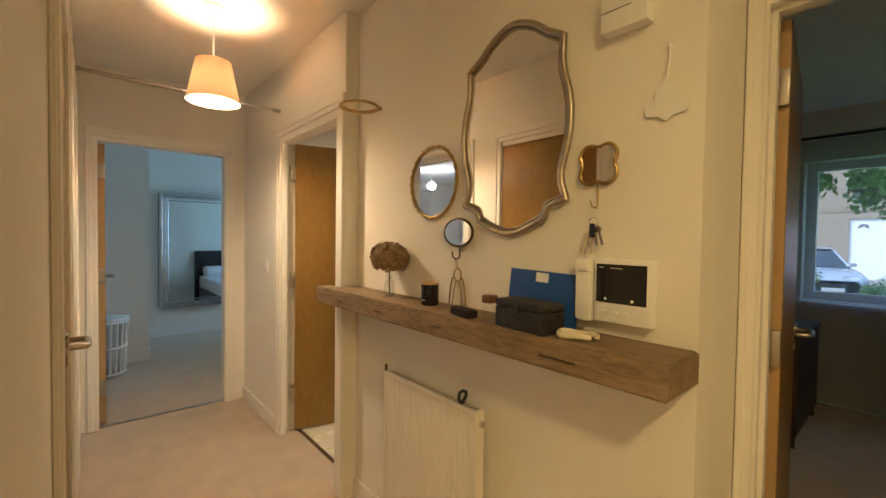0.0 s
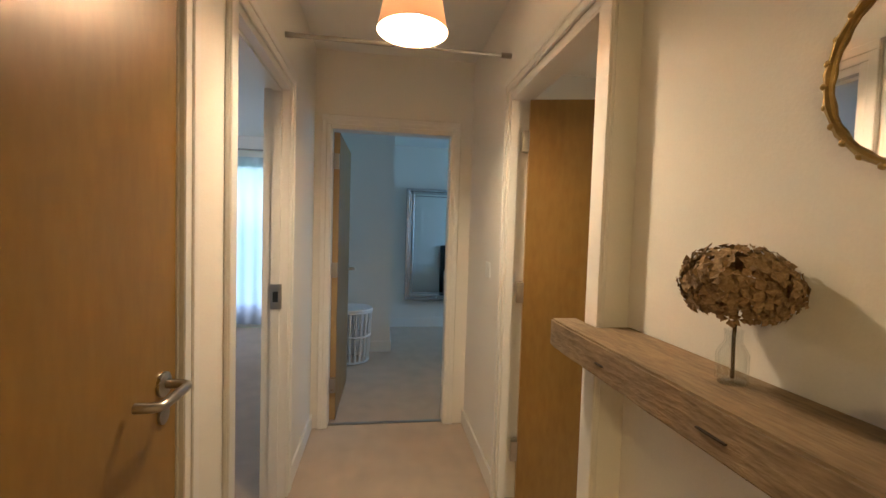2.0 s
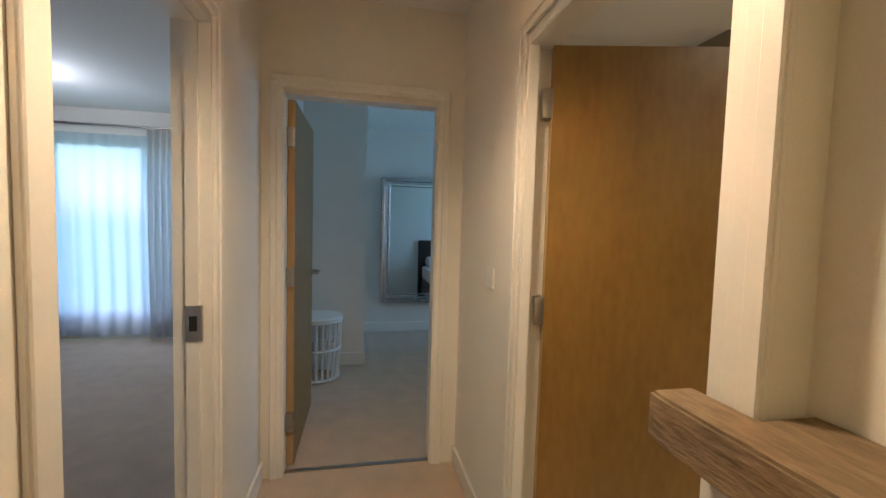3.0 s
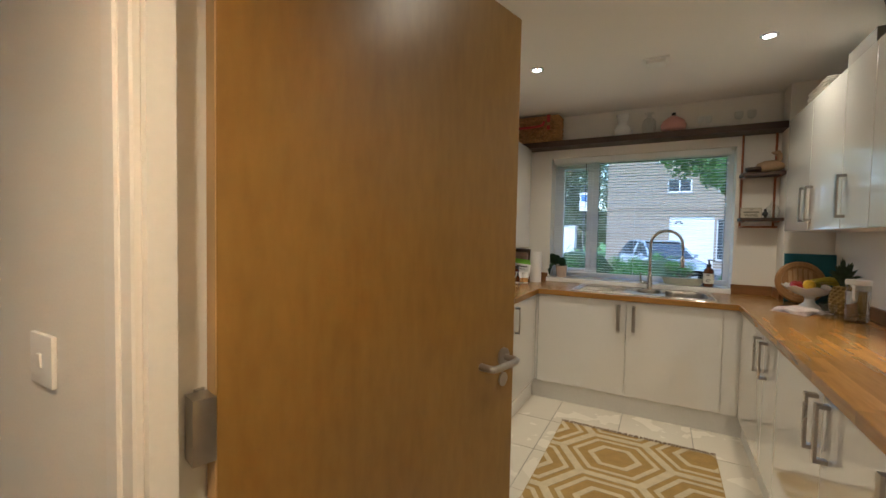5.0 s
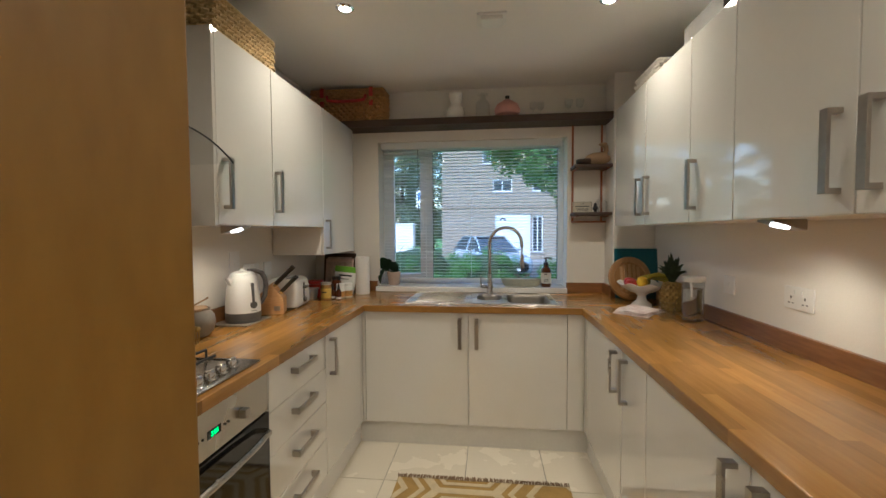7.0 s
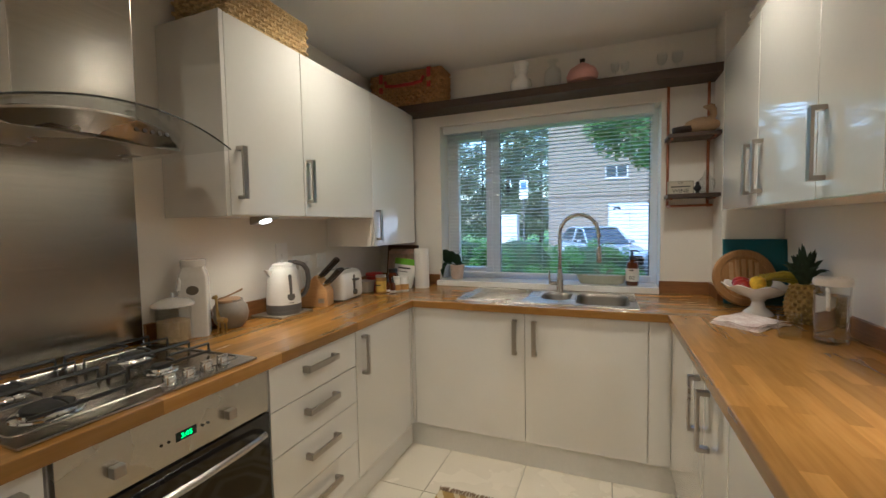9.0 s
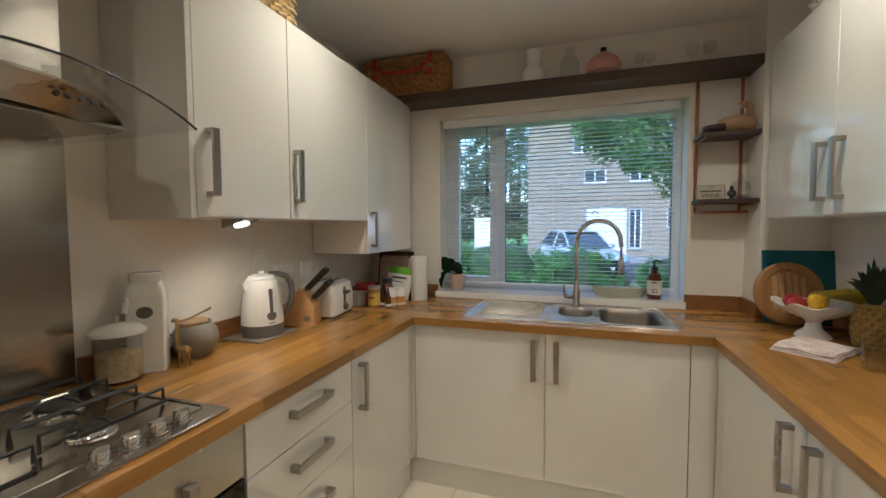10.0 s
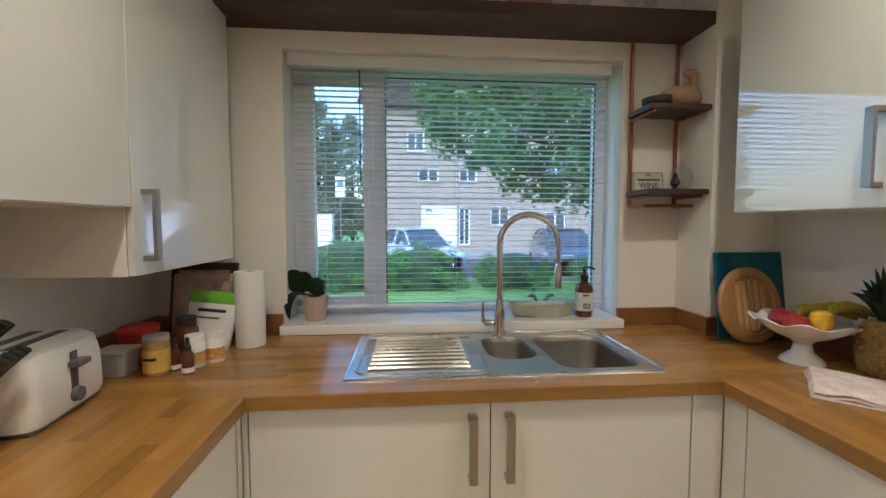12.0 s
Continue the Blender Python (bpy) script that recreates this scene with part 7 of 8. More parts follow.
for y in (-0.4, 0.4):
    part("pillow", boxes((-0.48, -0.10, y - 0.33, y + 0.33, 0.57, 0.76), bev=0.07), DUVET, bed, "white pillow")
CURT = mat("cream_curtain", (0.62, 0.60, 0.56), 0.9, vary=0.05, grain=200, bump=0.1)
nt = CURT.node_tree
tr = nt.nodes.new("ShaderNodeBsdfTranslucent")
tr.inputs[0].default_value = (0.75, 0.76, 0.78, 1)
mx = nt.nodes.new("ShaderNodeMixShader")
mx.inputs[0].default_value = 0.35
nt.links.new(nt.nodes["Principled BSDF"].outputs[0], mx.inputs[1])
nt.links.new(tr.outputs[0], mx.inputs[2])
nt.links.new(mx.outputs[0], nt.nodes["Material Output"].inputs[0])


def net_mat(name, color, clear):
    m = mat(name, color, 0.9, vary=0.05, grain=300, bump=0.1)
    nt = m.node_tree
    tp, tl_, m1, m2 = nt.nodes.new("ShaderNodeBsdfTransparent"), nt.nodes.new("ShaderNodeBsdfTranslucent"), nt.nodes.new("ShaderNodeMixShader"), nt.nodes.new("ShaderNodeMixShader")
    tl_.inputs[0].default_value = (*color, 1)
    m1.inputs[0].default_value, m2.inputs[0].default_value = 0.6, clear
    nt.links.new(nt.nodes["Principled BSDF"].outputs[0], m1.inputs[1])
    nt.links.new(tl_.outputs[0], m1.inputs[2])
    nt.links.new(m1.outputs[0], m2.inputs[1])
    nt.links.new(tp.outputs[0], m2.inputs[2])
    nt.links.new(m2.outputs[0], nt.nodes["Material Output"].inputs[0])
    return m


NET = net_mat("net_white", (0.62, 0.66, 0.72), 0.12)
NETG = net_mat("net_grey", (0.28, 0.30, 0.33), 0.5)


def drape(y0, y1, z0, z1, folds, depth, seed, hem=0.02):
    """Hanging cloth in the local yz plane with uneven folds."""
    bm = bmesh.new()
    n, m = folds * 8, 10
    rows = []
    for j in range(m + 1):
        z = z1 + (z0 - z1) * j / m
        r = []
        for i in range(n + 1):
            u = i / n
            d = depth * (0.5 + 0.5 * j / m) * (math.sin(2 * math.pi * folds * u + 0.8 * noise.noise((u * 4, seed, j * 0.15))) + 0.6 * noise.noise((u * 9, seed + 4, j * 0.2)))
            r.append(bm.verts.new((d, y0 + (y1 - y0) * u, z + (hem * noise.noise((u * 6, seed, 9)) if j == m else 0))))
        rows.append(r)
    for a, b in zip(rows, rows[1:]):
        for i in range(n):
            bm.faces.new((a[i], a[i + 1], b[i + 1], b[i]))
    return bm


cur = thing("curtain", (-6.36, 0, 0), "long cream curtains with a white net", "curtain")
part("curtain_panel", drape(-1.70, -1.38, 0.03, 2.26, 5, 0.035, 1), CURT, cur, "cream curtain panel")
part("curtain_panel", drape(-3.0, -2.62, 0.03, 2.26, 5, 0.035, 2), CURT, cur, "cream curtain panel")
part("net", turned(drape(-2.7, -0.85, 0.05, 2.2, 12, 0.018, 3), Matrix.Translation((-0.07, 0, 0))), NET, cur, "white net curtain")
part("pole", tube([(0, -3.05, 2.28), (0, -0.7, 2.28)], 0.012, 10), NICKEL, cur)
w2 = thing("window_2", (-6.55, 0, 0), "white glazed garden door", "window", "", "structure")
part("window_frame", boxes((-0.03, 0.03, -2.7, -2.64, 0.25, 2.15), (-0.03, 0.03, -0.96, -0.9, 0.25, 2.15), (-0.03, 0.03, -1.83, -1.77, 0.31, 2.09), (-0.03, 0.03, -2.64, -0.96, 0.25, 0.31), (-0.03, 0.03, -2.64, -0.96, 2.09, 2.15)), UPVC, w2, smooth=False)
w3 = thing("window_3", (0, 0, 0), "white plastic living room window", "window", "", "structure")
bm3 = boxes((-0.64, -0.57, 4.92, 4.98, 0.86, 2.05), (1.23, 1.3, 4.92, 4.98, 0.86, 2.05), (-0.57, 1.23, 4.92, 4.98, 0.86, 0.93), (-0.57, 1.23, 4.92, 4.98, 1.98, 2.05), (-0.10, 0.02, 4.92, 4.98, 0.93, 1.98))
part("window_frame", bm3, UPVC, w3, smooth=False)
part("window_sill", boxes((-0.68, 1.34, 4.66, 4.92, 0.83, 0.858), bev=0.004), UPVC, w3, smooth=False)
lc = thing("net_curtain", (0.35, 4.62, 0), "sheer grey curtain hanging across the window", "curtain")
part("sheer", turned(drape(-1.28, 1.45, 0.03, 2.2, 13, 0.02, 6), pose(0, 0, 0, 0, 0, -90)), NETG, lc, "sheer grey cloth")
part("rail", tube([(-1.33, 0, 2.22), (1.9, 0, 2.22)], 0.014, 10), BLACK, lc, "dark curtain rail")
ch = thing("dark_cabinet", (-0.72, 3.9, 0), "dark wood low cabinet in the living room", "cabinet")
part("body", boxes((-0.25, 0.25, -0.35, 0.5, 0.08, 0.72), bev=0.004), DARKWOOD, ch, smooth=False)
part("top", boxes((-0.26, 0.26, -0.36, 0.51, 0.7205, 0.745), bev=0.003), DARKWOOD, ch, smooth=False)
for x in (-0.22, 0.22):
    for y in (-0.32, 0.46):
        part("foot", boxes((x - 0.02, x + 0.02, y - 0.02, y + 0.02, 0, 0.08)), DARKWOOD, ch, smooth=False)

# ---- outdoors ----
GZ = -0.30
GRASS = mat("lawn", (0.08, 0.16, 0.03), 0.95, vary=0.3, scale=1.5, grain=60, bump=0.5, color2=(0.16, 0.31, 0.05))
ASPHALT = mat("asphalt", (0.05, 0.05, 0.052), 0.9, vary=0.15, scale=2, grain=90, bump=0.3)
PAVE = mat("paving", (0.22, 0.21, 0.20), 0.9, vary=0.1, scale=3, grain=40, bump=0.2)
KERB = mat("kerb_stone", (0.28, 0.27, 0.26), 0.9, vary=0.1)
structure("ground", boxes((-250, 250, KW + 0.3, 600, GZ - 0.5, GZ), (-250, -6.6, -300, KW + 0.3, GZ - 0.5, GZ)), GRASS, "green lawn outside the flat", "ground")
structure("road", boxes((-120, 120, 15.0, 22.5, GZ, GZ + 0.006)), ASPHALT, "grey asphalt parking road", "road")
structure("kerb", boxes((-120, 120, 14.85, 15.0, GZ, GZ + 0.1), (-120, 120, 22.5, 22.65, GZ, GZ + 0.1), bev=0.01), KERB, "concrete kerbs beside the road", "kerb")
structure("pavement", boxes((-120, 120, 22.65, 26.0, GZ, GZ + 0.09)), PAVE, "paved footpath by the houses", "pavement")
BRICK = bpy.data.materials.new("buff_brick")
BRICK.use_nodes = True
nt = BRICK.node_tree
tc, mp, br = nt.nodes.new("ShaderNodeTexCoord"), nt.nodes.new("ShaderNodeMapping"), nt.nodes.new("ShaderNodeTexBrick")
mp.inputs["Rotation"].default_value = (radians(90), 0, 0)
nt.links.new(tc.outputs["Object"], mp.inputs[0])
nt.links.new(mp.outputs[0], br.inputs[0])
br.inputs["Color1"].default_value, br.inputs["Color2"].default_value, br.inputs["Mortar"].default_value = (0.30, 0.25, 0.19, 1), (0.265, 0.22, 0.165, 1), (0.29, 0.245, 0.19, 1)
br.inputs["Scale"].default_value, br.inputs["Mortar Size"].default_value = 1.0, 0.006
br.inputs["Brick Width"].default_value, br.inputs["Row Height"].default_value = 0.225, 0.075
nt.links.new(br.outputs[0], nt.nodes["Principled BSDF"].inputs["Base Color"])
nt.nodes["Principled BSDF"].inputs["Roughness"].default_value = 0.9
ROOF = mat("roof_tile", (0.10, 0.06, 0.05), 0.8, vary=0.2, scale=4, grain=30, bump=0.3)
WINDARK = mat("window_dark", (0.05, 0.06, 0.07), 0.06, vary=0.2, bump=0.0)
BX0, BX1, BY = -5.1, 24.0, 26.0
house = thing("brick_terrace", (0, BY, GZ), "buff brick terrace with white doors and windows", "building")
HOLES = [(-1.95, 0.1, 0.0, 2.78, "door"), (0.2, 0.83, 0.5, 2.65, "light"), (2.0, 3.1, 1.6, 2.7, "win"), (-2.7, -1.75, 5.7, 6.75, "win"), (-2.1, -0.95, 4.05, 4.8, "win"), (0.2, 1.2, 4.05, 4.8, "win"), (5.2, 6.4, 1.2, 2.4, "win"), (5.2, 6.4, 4.0, 5.2, "win"), (2.2, 3.3, 4.6, 5.8, "win"), (8.2, 10.0, 0.0, 2.4, "door"), (8.4, 9.6, 4.0, 5.2, "win")]
xs = sorted({BX0, BX1} | {v for h_ in HOLES for v in h_[:2]})
zs = sorted({0.0, 8.2} | {v for h_ in HOLES for v in h_[2:4]})
wb = bmesh.new()
for xa, xb in zip(xs, xs[1:]):
    for za, zb in zip(zs, zs[1:]):
        mx_, mz_ = (xa + xb) / 2, (za + zb) / 2
        if not any(h_[0] < mx_ < h_[1] and h_[2] < mz_ < h_[3] for h_ in HOLES):
            box(wb, xa, xb, 0, 0.3, za, zb)
box(wb, BX0, BX0 + 0.3, 0.3, 9, 0, 8.2)
bmesh.ops.remove_doubles(wb, verts=wb.verts[:], dist=0.0005)
part("wall", wb, BRICK, house, "buff brick wall", smooth=False)
rf = bmesh.new()
rv = [rf.verts.new(p) for p in ((BX0 - 0.3, -0.4, 8.1), (BX1, -0.4, 8.1), (BX1, 4.5, 11.2), (BX0 - 0.3, 4.5, 11.2), (BX0 - 0.3, 9.4, 8.1), (BX1, 9.4, 8.1))]
rf.faces.new((rv[0], rv[1], rv[2], rv[3]))
rf.faces.new((rv[3], rv[2], rv[5], rv[4]))
bmesh.ops.solidify(rf, geom=rf.faces[:], thickness=0.12)
part("roof", rf, ROOF, house, "brown tiled roof", smooth=False)
part("string_course", boxes((BX0, BX1, -0.03, 0.0, 3.1, 3.25)), mat("stone_band", (0.25, 0.20, 0.15), 0.9, vary=0.1), house, smooth=False)
WDOOR = mat("white_door", (0.74, 0.76, 0.78), 0.35, vary=0.02)
for xa, xb, za, zb, kind in HOLES:
    if kind == "door":
        d = part("door", boxes((xa, xb, 0.1, 0.16, za, zb), bev=0.005), WDOOR, house, "white panelled door", smooth=False)
        for i in range(4):
            z = za + 0.15 + i * (zb - za - 0.2) / 4
            part("door_panel", boxes((xa + 0.1, xb - 0.1, 0.085, 0.1, z, z + (zb - za) / 4 - 0.16), bev=0.004), WDOOR, d, smooth=False)
        fan = bmesh.new()
        cx = xa + 0.45
        for k in range(5):
            a0, a1 = radians(36 * k + 4), radians(36 * k + 32)
            q = [(cx + r * math.cos(a), 0.08, zb - 0.42 + r * math.sin(a)) for r, a in ((0.08, a0), (0.2, a0), (0.2, a1), (0.08, a1))]
            fan.faces.new([fan.verts.new(p) for p in q])
        bmesh.ops.solidify(fan, geom=fan.faces[:], thickness=0.01)
        part("fanlight", fan, WINDARK, d, "dark fan shaped light", smooth=False)
    else:
        w = part("window", boxes((xa, xa + 0.07, 0.08, 0.14, za, zb), (xb - 0.07, xb, 0.08, 0.14, za, zb), (xa + 0.07, xb - 0.07, 0.08, 0.14, za, za + 0.07), (xa + 0.07, xb - 0.07, 0.08, 0.14, zb - 0.07, zb), ((xa + xb) / 2 - 0.03, (xa + xb) / 2 + 0.03, 0.08, 0.14, za + 0.07, zb - 0.07)), UPVC, house, "white framed window", smooth=False)
        part("pane", boxes((xa + 0.07, xb - 0.07, 0.10, 0.12, za + 0.07, zb - 0.07)), WINDARK, w, smooth=False)
        part("sill", boxes((xa - 0.05, xb + 0.05, -0.05, 0.14, za - 0.07, za)), KERB, w, smooth=False)

# cars
TYRE = mat("tyre", (0.015, 0.015, 0.015), 0.85, vary=0.1)


def car(at, label, dark=False):
    """A hatchback with its nose along -y."""
    c = thing("parked_car", at, label, "car", "parked cars")
    pm = mat("car_paint", (0.06, 0.07, 0.085) if dark else (0.45, 0.50, 0.55), 0.22, 0.3, vary=0.03, bump=0.0, coat=0.8)
    secs = [(-2.05, 0.60, 0.30, 0.62), (-1.95, 0.80, 0.22, 0.74), (-1.5, 0.86, 0.20, 0.86), (-0.85, 0.88, 0.20, 0.96), (0.0, 0.88, 0.20, 0.98), (1.2, 0.88, 0.20, 1.0), (1.85, 0.84, 0.22, 0.98), (2.0, 0.78, 0.32, 0.9)]
    part("body", loft([[(x, y, z) for x, z in rrect(-w, w, z0, z1, 0.13, 4)] for y, w, z0, z1 in secs]), pm, c)
    cab = [(-0.95, 0.72, 0.96), (-0.25, 0.62, 1.42), (0.3, 0.60, 1.50), (1.2, 0.60, 1.48), (1.75, 0.66, 1.20), (1.9, 0.72, 0.97)]
    bm = bmesh.new()
    rows = [[bm.verts.new((s * w, y, z)) for s in (-1, 1)] for y, w, z in cab]
    base = [[bm.verts.new((s * 0.80, y, 0.95)) for s in (-1, 1)] for y, w, z in cab]
    for a, b in zip(rows, rows[1:]):
        bm.faces.new((a[0], a[1], b[1], b[0]))
    for s in (0, 1):
        for i in range(len(cab) - 1):
            bm.faces.new((rows[i][s], rows[i + 1][s], base[i + 1][s], base[i][s]))
    bmesh.ops.recalc_face_normals(bm, faces=bm.faces[:])
    part("glasshouse", bm, WINDARK, c, "dark car windows", smooth=False)
    part("roof_panel", boxes((-0.6, 0.6, -0.2, 1.25, 1.47, 1.525), bev=0.025), pm, c)
    for s in (-1, 1):
        part("roof_pillar", tube([(0.74 * s, -0.92, 0.97), (0.62 * s, -0.24, 1.43), (0.60 * s, 0.3, 1.51), (0.60 * s, 1.2, 1.49), (0.68 * s, 1.78, 1.18)], 0.035, 6), pm, c)
        part("door_pillar", tube([(0.80 * s, 0.35, 0.96), (0.61 * s, 0.35, 1.49)], 0.035, 6), pm, c)
        part("headlight", boxes((0.42 * s - 0.18, 0.42 * s + 0.18, -2.0, -1.88, 0.60, 0.74), bev=0.03), CHROME, c, "clear headlight")
        part("wing_mirror", boxes((0.93 * s - 0.07, 0.93 * s + 0.07, -0.72, -0.62, 0.97, 1.08), bev=0.03), pm, c)
        for y in (-1.3, 1.25):
            w = part("wheel", turned(lathe([(0.19, -0.09), (0.29, -0.09), (0.31, -0.06), (0.31, 0.06), (0.29, 0.09), (0.19, 0.09)], 24), Matrix.Translation((0.80 * s, y, 0.31)) @ pose(0, 0, 0, 0, 90, 0)), TYRE, c)
            part("rim", turned(lathe([(0, -0.06), (0.19, -0.08), (0.19, 0.08), (0, 0.06)], 16), Matrix.Translation((0.80 * s, y, 0.31)) @ pose(0, 0, 0, 0, 90, 0)), NICKEL, w)
    part("grille", boxes((-0.3, 0.3, -2.07, -2.0, 0.40, 0.55), bev=0.02), BLACK, c)
    part("number_plate", boxes((-0.26, 0.26, -2.085, -2.07, 0.32, 0.42)), WHITEPL, c, smooth=False)
    return c


car(pose(-2.3, 17.6, GZ + 0.006, 0, 0, 24), "silver parked hatchback on the road")
car(pose(2.75, 16.9, GZ + 0.006, 0, 0, -6), "dark parked car on the road", True)
car(pose(-14.5, 20.5, GZ + 0.006, 0, 0, 80), "silver parked hatchback on the road")
car(pose(-20.0, 20.8, GZ + 0.006, 0, 0, 95), "dark parked car on the road", True)


def leaf_mat(name, c1, c2):
    m = mat(name, c1, 0.55, scale=3, grain=25, color2=c2, bump=0.0)
    nt = m.node_tree
    tr, mx = nt.nodes.new("ShaderNodeBsdfTranslucent"), nt.nodes.new("ShaderNodeMixShader")
    tr.inputs[0].default_value = (c2[0] * 1.6, c2[1] * 1.6, c2[2], 1)
    mx.inputs[0].default_value = 0.35
    nt.links.new(nt.nodes["Principled BSDF"].outputs[0], mx.inputs[1])
    nt.links.new(tr.outputs[0], mx.inputs[2])
    nt.links.new(mx.outputs[0], nt.nodes["Material Output"].inputs[0])
    return m


HEDGE = leaf_mat("hedge_leaf", (0.055, 0.135, 0.035), (0.12, 0.25, 0.06))
MAPLE = leaf_mat("maple_leaf", (0.045, 0.10, 0.03), (0.11, 0.19, 0.05))
PINE_ = leaf_mat("conifer_leaf", (0.11, 0.14, 0.09), (0.20, 0.235, 0.16))
BARK = mat("bark", (0.06, 0.045, 0.033), 0.95, vary=0.3, scale=8, grain=40, bump=0.8, stretch=(1, 1, 0.3))


def foliage(centres, per, size, seed):
    """Loose leaves scattered round clump centres (x, y, z, radius)."""
    r = random.Random(seed)
    verts, faces = [], []
    for cx, cy, cz, cr in centres:
        for _ in range(per):
            d = Vector((r.gauss(0, 1), r.gauss(0, 1), r.gauss(0, 0.8))).normalized() * cr * (r.random() ** 0.4)
            p = Vector((cx, cy, cz)) + d
            n_ = (d.normalized() + Vector((r.uniform(-.7, .7), r.uniform(-.7, .7), r.uniform(0, .8)))).normalized()
            t = n_.orthogonal().normalized()
            t = Matrix.Rotation(r.uniform(0, 6.28), 3, n_) @ t
            b = n_.cross(t)
            s = size * r.uniform(0.6, 1.25)
            k = len(verts)
            verts += [p - t * s, p + b * s * 0.5 - t * s * 0.1, p + t * s, p - b * s * 0.5 - t * s * 0.1]
            faces.append((k, k + 1, k + 2, k + 3))
    me = bpy.data.meshes.new("foliage")
    me.from_pydata([tuple(v) for v in verts], [], faces)
    return me


def bush(name, at, rx, ry, h_, n, seed, label):
    r = random.Random(seed)
    b = thing(name, at, label, "bush")
    cs = []
    for _ in range(n):
        x, y = r.uniform(-1, 1), r.uniform(-1, 1)
        z = r.uniform(0.15, 1.0) * math.sqrt(max(0.05, 1 - 0.75 * x * x - 0.3 * y * y))
        cs.append((x * rx, y * ry, z * h_ * 0.85, 0.22))
    ob = new("leaves", foliage(cs, 190, 0.038, seed))
    ob.data.materials.append(HEDGE)
    ob.parent = b
    for k in range(5):
        part("stem", tube([(r.uniform(-.2, .2) * rx, 0, 0), (r.uniform(-.6, .6) * rx, r.uniform(-.4, .4) * ry, h_ * 0.6)], [0.03, 0.012], 6), BARK, b)
    # Solid filler; the shade deep among the leaves is put into its dark colour.
    part("shaded_core", turned(lathe([(0, 0), (0.62, 0.02), (0.75, 0.4), (0.5, 0.72), (0, 0.8)], 14), Matrix.Diagonal((rx, ry, h_, 1))), mat("core_shade", (0.03, 0.055, 0.02), 0.95, vary=0.3), b)
    return b


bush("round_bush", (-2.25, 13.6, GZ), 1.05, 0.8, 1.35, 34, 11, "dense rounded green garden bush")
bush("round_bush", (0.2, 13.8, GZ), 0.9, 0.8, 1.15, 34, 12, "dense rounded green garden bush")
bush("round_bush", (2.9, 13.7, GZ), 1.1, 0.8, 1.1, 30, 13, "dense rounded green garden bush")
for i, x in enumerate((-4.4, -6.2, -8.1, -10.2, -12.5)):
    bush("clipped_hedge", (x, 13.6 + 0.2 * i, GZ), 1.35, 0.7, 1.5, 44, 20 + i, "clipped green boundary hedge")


def tree(name, at, trunk_h, limbs, clumps, leaf_material, per, size, seed, label, r0=0.2):
    t = thing(name, at, label, "tree")
    r = random.Random(seed)
    tb = tube([(0, 0, 0), (0.05, 0.02, trunk_h * 0.4), (-0.03, 0.05, trunk_h)], [r0, r0 * 0.8, r0 * 0.45], 10)
    for lx, ly, lz, s in limbs:
        tube([(0, 0, trunk_h * s), (lx * 0.5, ly * 0.5, trunk_h * s + (lz - trunk_h * s) * 0.6), (lx, ly, lz)], [r0 * 0.4, r0 * 0.22, 0.02], 7, bm=tb)
    part("trunk", tb, BARK, t, "rough brown trunk and limbs")
    ob = new("crown", foliage(clumps, per, size, seed))
    ob.data.materials.append(leaf_material)
    ob.parent = t
    return t


# broad tree whose boughs hang in front of the window
rt = random.Random(31)
limbs = [(-2.6, -0.6, 3.1, 0.6), (-3.4, 0.3, 4.0, 0.75), (-1.8, 0.5, 2.6, 0.5), (1.5, 0.5, 4.0, 0.7), (0.4, 1.6, 4.6, 0.8), (-0.6, -1.6, 4.6, 0.8)]
cl = []
while len(cl) < 270:
    x, y = rt.uniform(-3.4, 2.6), rt.uniform(-1.4, 1.8)
    d = max(0.0, -1.2 - x)
    low = 2.0 + 0.1 * d + 0.24 * d * d + 0.12 * y * y
    z = low + (rt.random() ** 1.6) * (6.4 - low)
    cl.append((x, y, z + rt.uniform(0.1, 0.3), rt.uniform(0.2, 0.42)))
tree("maple_tree", (1.0, 9.8, GZ), 4.6, limbs, cl, MAPLE, 110, 0.074, 31, "broad green maple tree with hanging boughs")
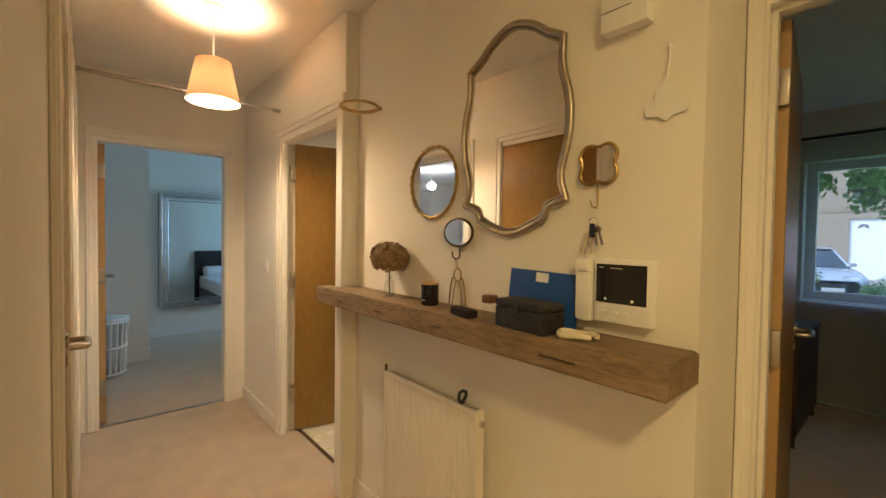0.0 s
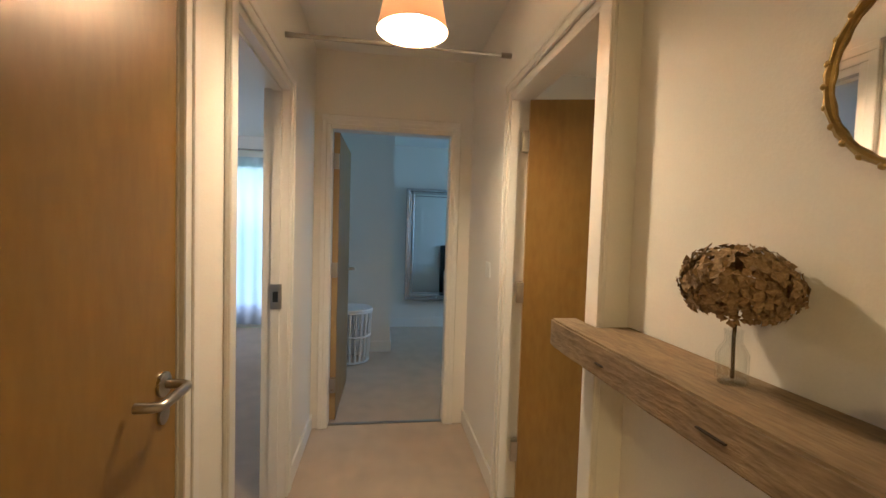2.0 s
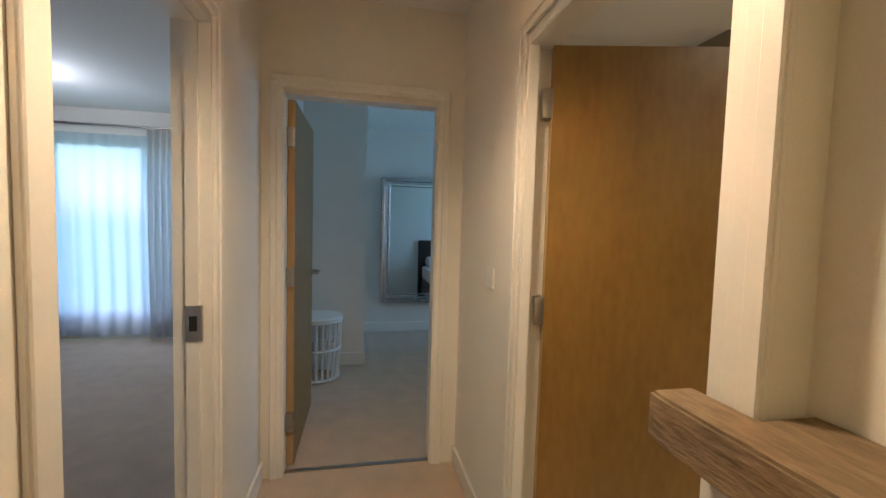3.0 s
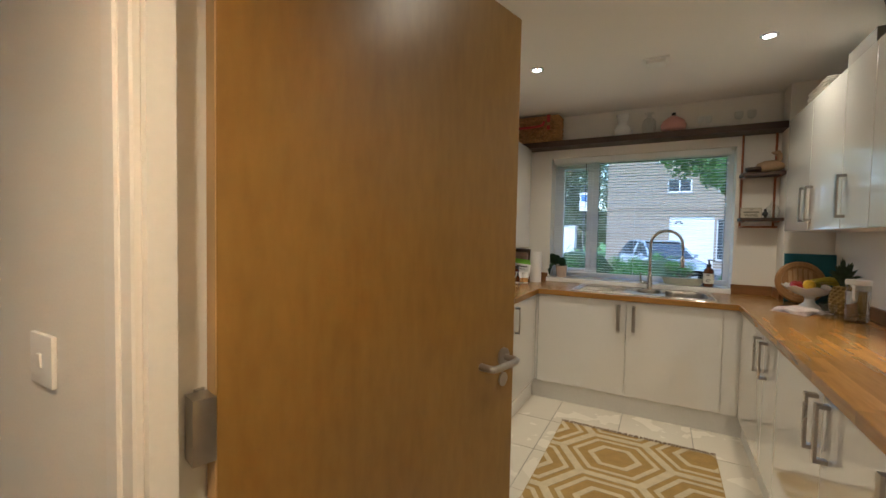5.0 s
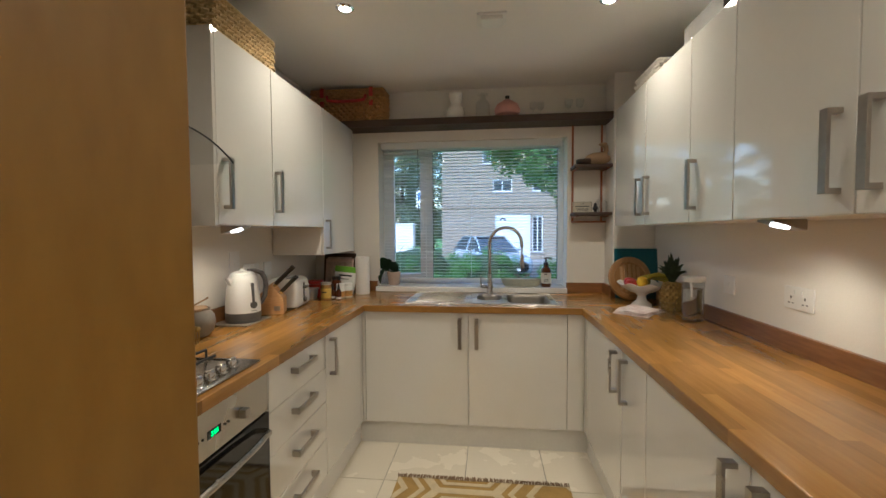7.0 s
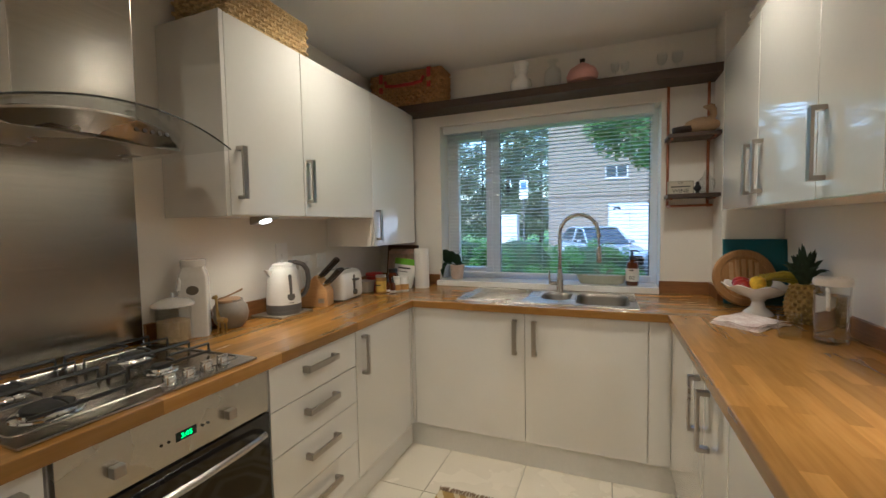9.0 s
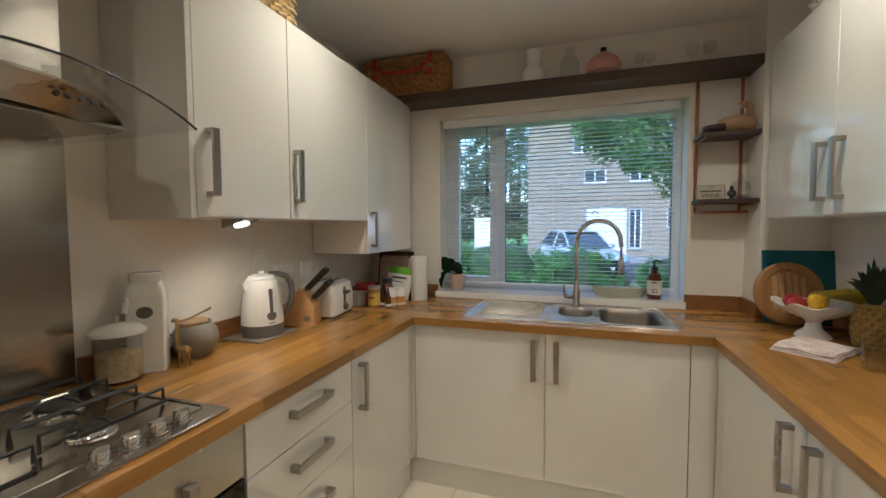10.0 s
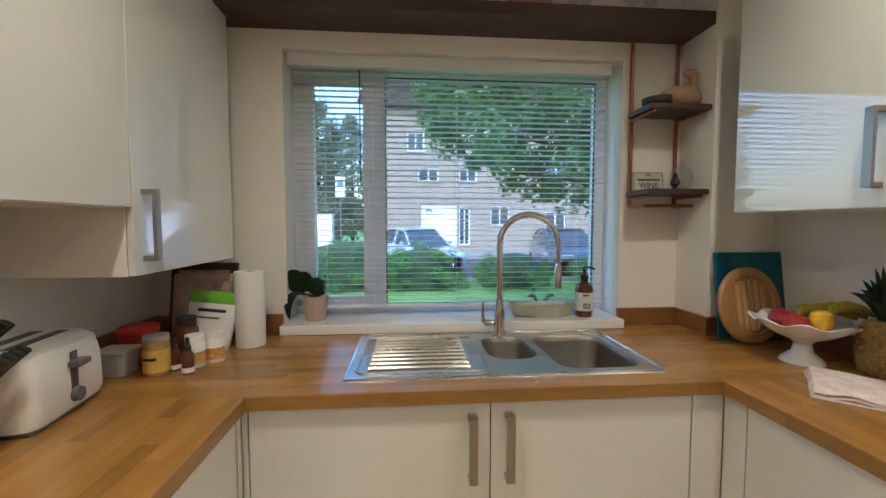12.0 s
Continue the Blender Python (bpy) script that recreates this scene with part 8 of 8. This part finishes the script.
for i, (x, y, h_) in enumerate(((-8.6, 31, 9.5), (-12.5, 29.5, 11.5), (-16.5, 33, 12), (-7.6, 40, 11), (-21, 32, 11), (-26, 36, 12))):
    rc = random.Random(50 + i)
    cc = []
    for k in range(250):
        z = 0.10 + 0.9 * rc.random() ** 1.35
        rad = (0.35 + 2.9 * math.sin(math.pi * min(1, 0.25 + z * 0.78)) ** 0.8) * rc.uniform(0.25, 1.0)
        a = rc.uniform(0, 6.28)
        cc.append((rad * math.cos(a), rad * math.sin(a), z * h_, rc.uniform(0.35, 0.75)))
    tree("conifer_tree", (x, y, GZ), h_ * 0.85, [(1.2 * math.cos(a), 1.2 * math.sin(a), h_ * (0.3 + 0.06 * a), 0.25 + 0.05 * a) for a in (0, 1.3, 2.6, 3.9, 5.2)], cc, PINE_, 80, 0.11, 60 + i, "loose grey green tree beyond the car park", 0.17)
ub = thing("utility_cabinet", (-6.9, 23.3, GZ + 0.09), "white street utility cabinet", "utility cabinet")
part("body", boxes((-0.6, 0.6, -0.3, 0.3, 0, 2.0), bev=0.02), WHITEPL, ub, smooth=False)
part("lid", boxes((-0.63, 0.63, -0.33, 0.33, 2.001, 2.08), bev=0.02), WHITEPL, ub, smooth=False)
ss = thing("street_sign", (-5.35, 19.8, GZ + 0.006), "blue and white parking sign on a pole", "street sign")
part("pole", tube([(0, 0, 0), (0, 0, 3.9)], 0.035, 8), GREYPL, ss)
part("sign_plate", boxes((-0.19, 0.19, -0.05, -0.036, 2.75, 3.55), bev=0.01), WHITEPL, ss, smooth=False)
part("blue_field", boxes((-0.12, 0.12, -0.056, -0.05, 3.15, 3.45)), mat("sign_blue", (0.10, 0.22, 0.50), 0.4), ss, smooth=False)

# ---- kitchen floor tiles ----
PT, J = 0.4475, 0.004
tiles = {}
kfloor = bpy.data.objects["floor_kitchen_bed"]
for i in range(-3, 7):
    for j in range(-7, 5):
        x0, x1 = max(-2.861 + (i - 0) * PT + J / 2, KL + 0.001), min(-2.861 + (i + 1) * PT - J / 2, KR - 0.001)
        y0, y1 = max(3.736 + j * PT + J / 2, HS + 0.07), min(3.736 + (j + 1) * PT - J / 2, KW - 0.001)
        if x1 - x0 < 0.02 or y1 - y0 < 0.02:
            continue
        key = (round(x1 - x0, 3), round(y1 - y0, 3))
        if key not in tiles:
            tb = boxes((0, x1 - x0, 0, y1 - y0, -0.006, 0.0), bev=0.0012)
            me = bpy.data.meshes.new("tile")
            tb.to_mesh(me)
            tb.free()
            me.materials.append(TILE)
            tiles[key] = me
        t = new("tile", tiles[key])
        t.parent = kfloor
        t.matrix_basis = pose(x0, y0, -0.0005)
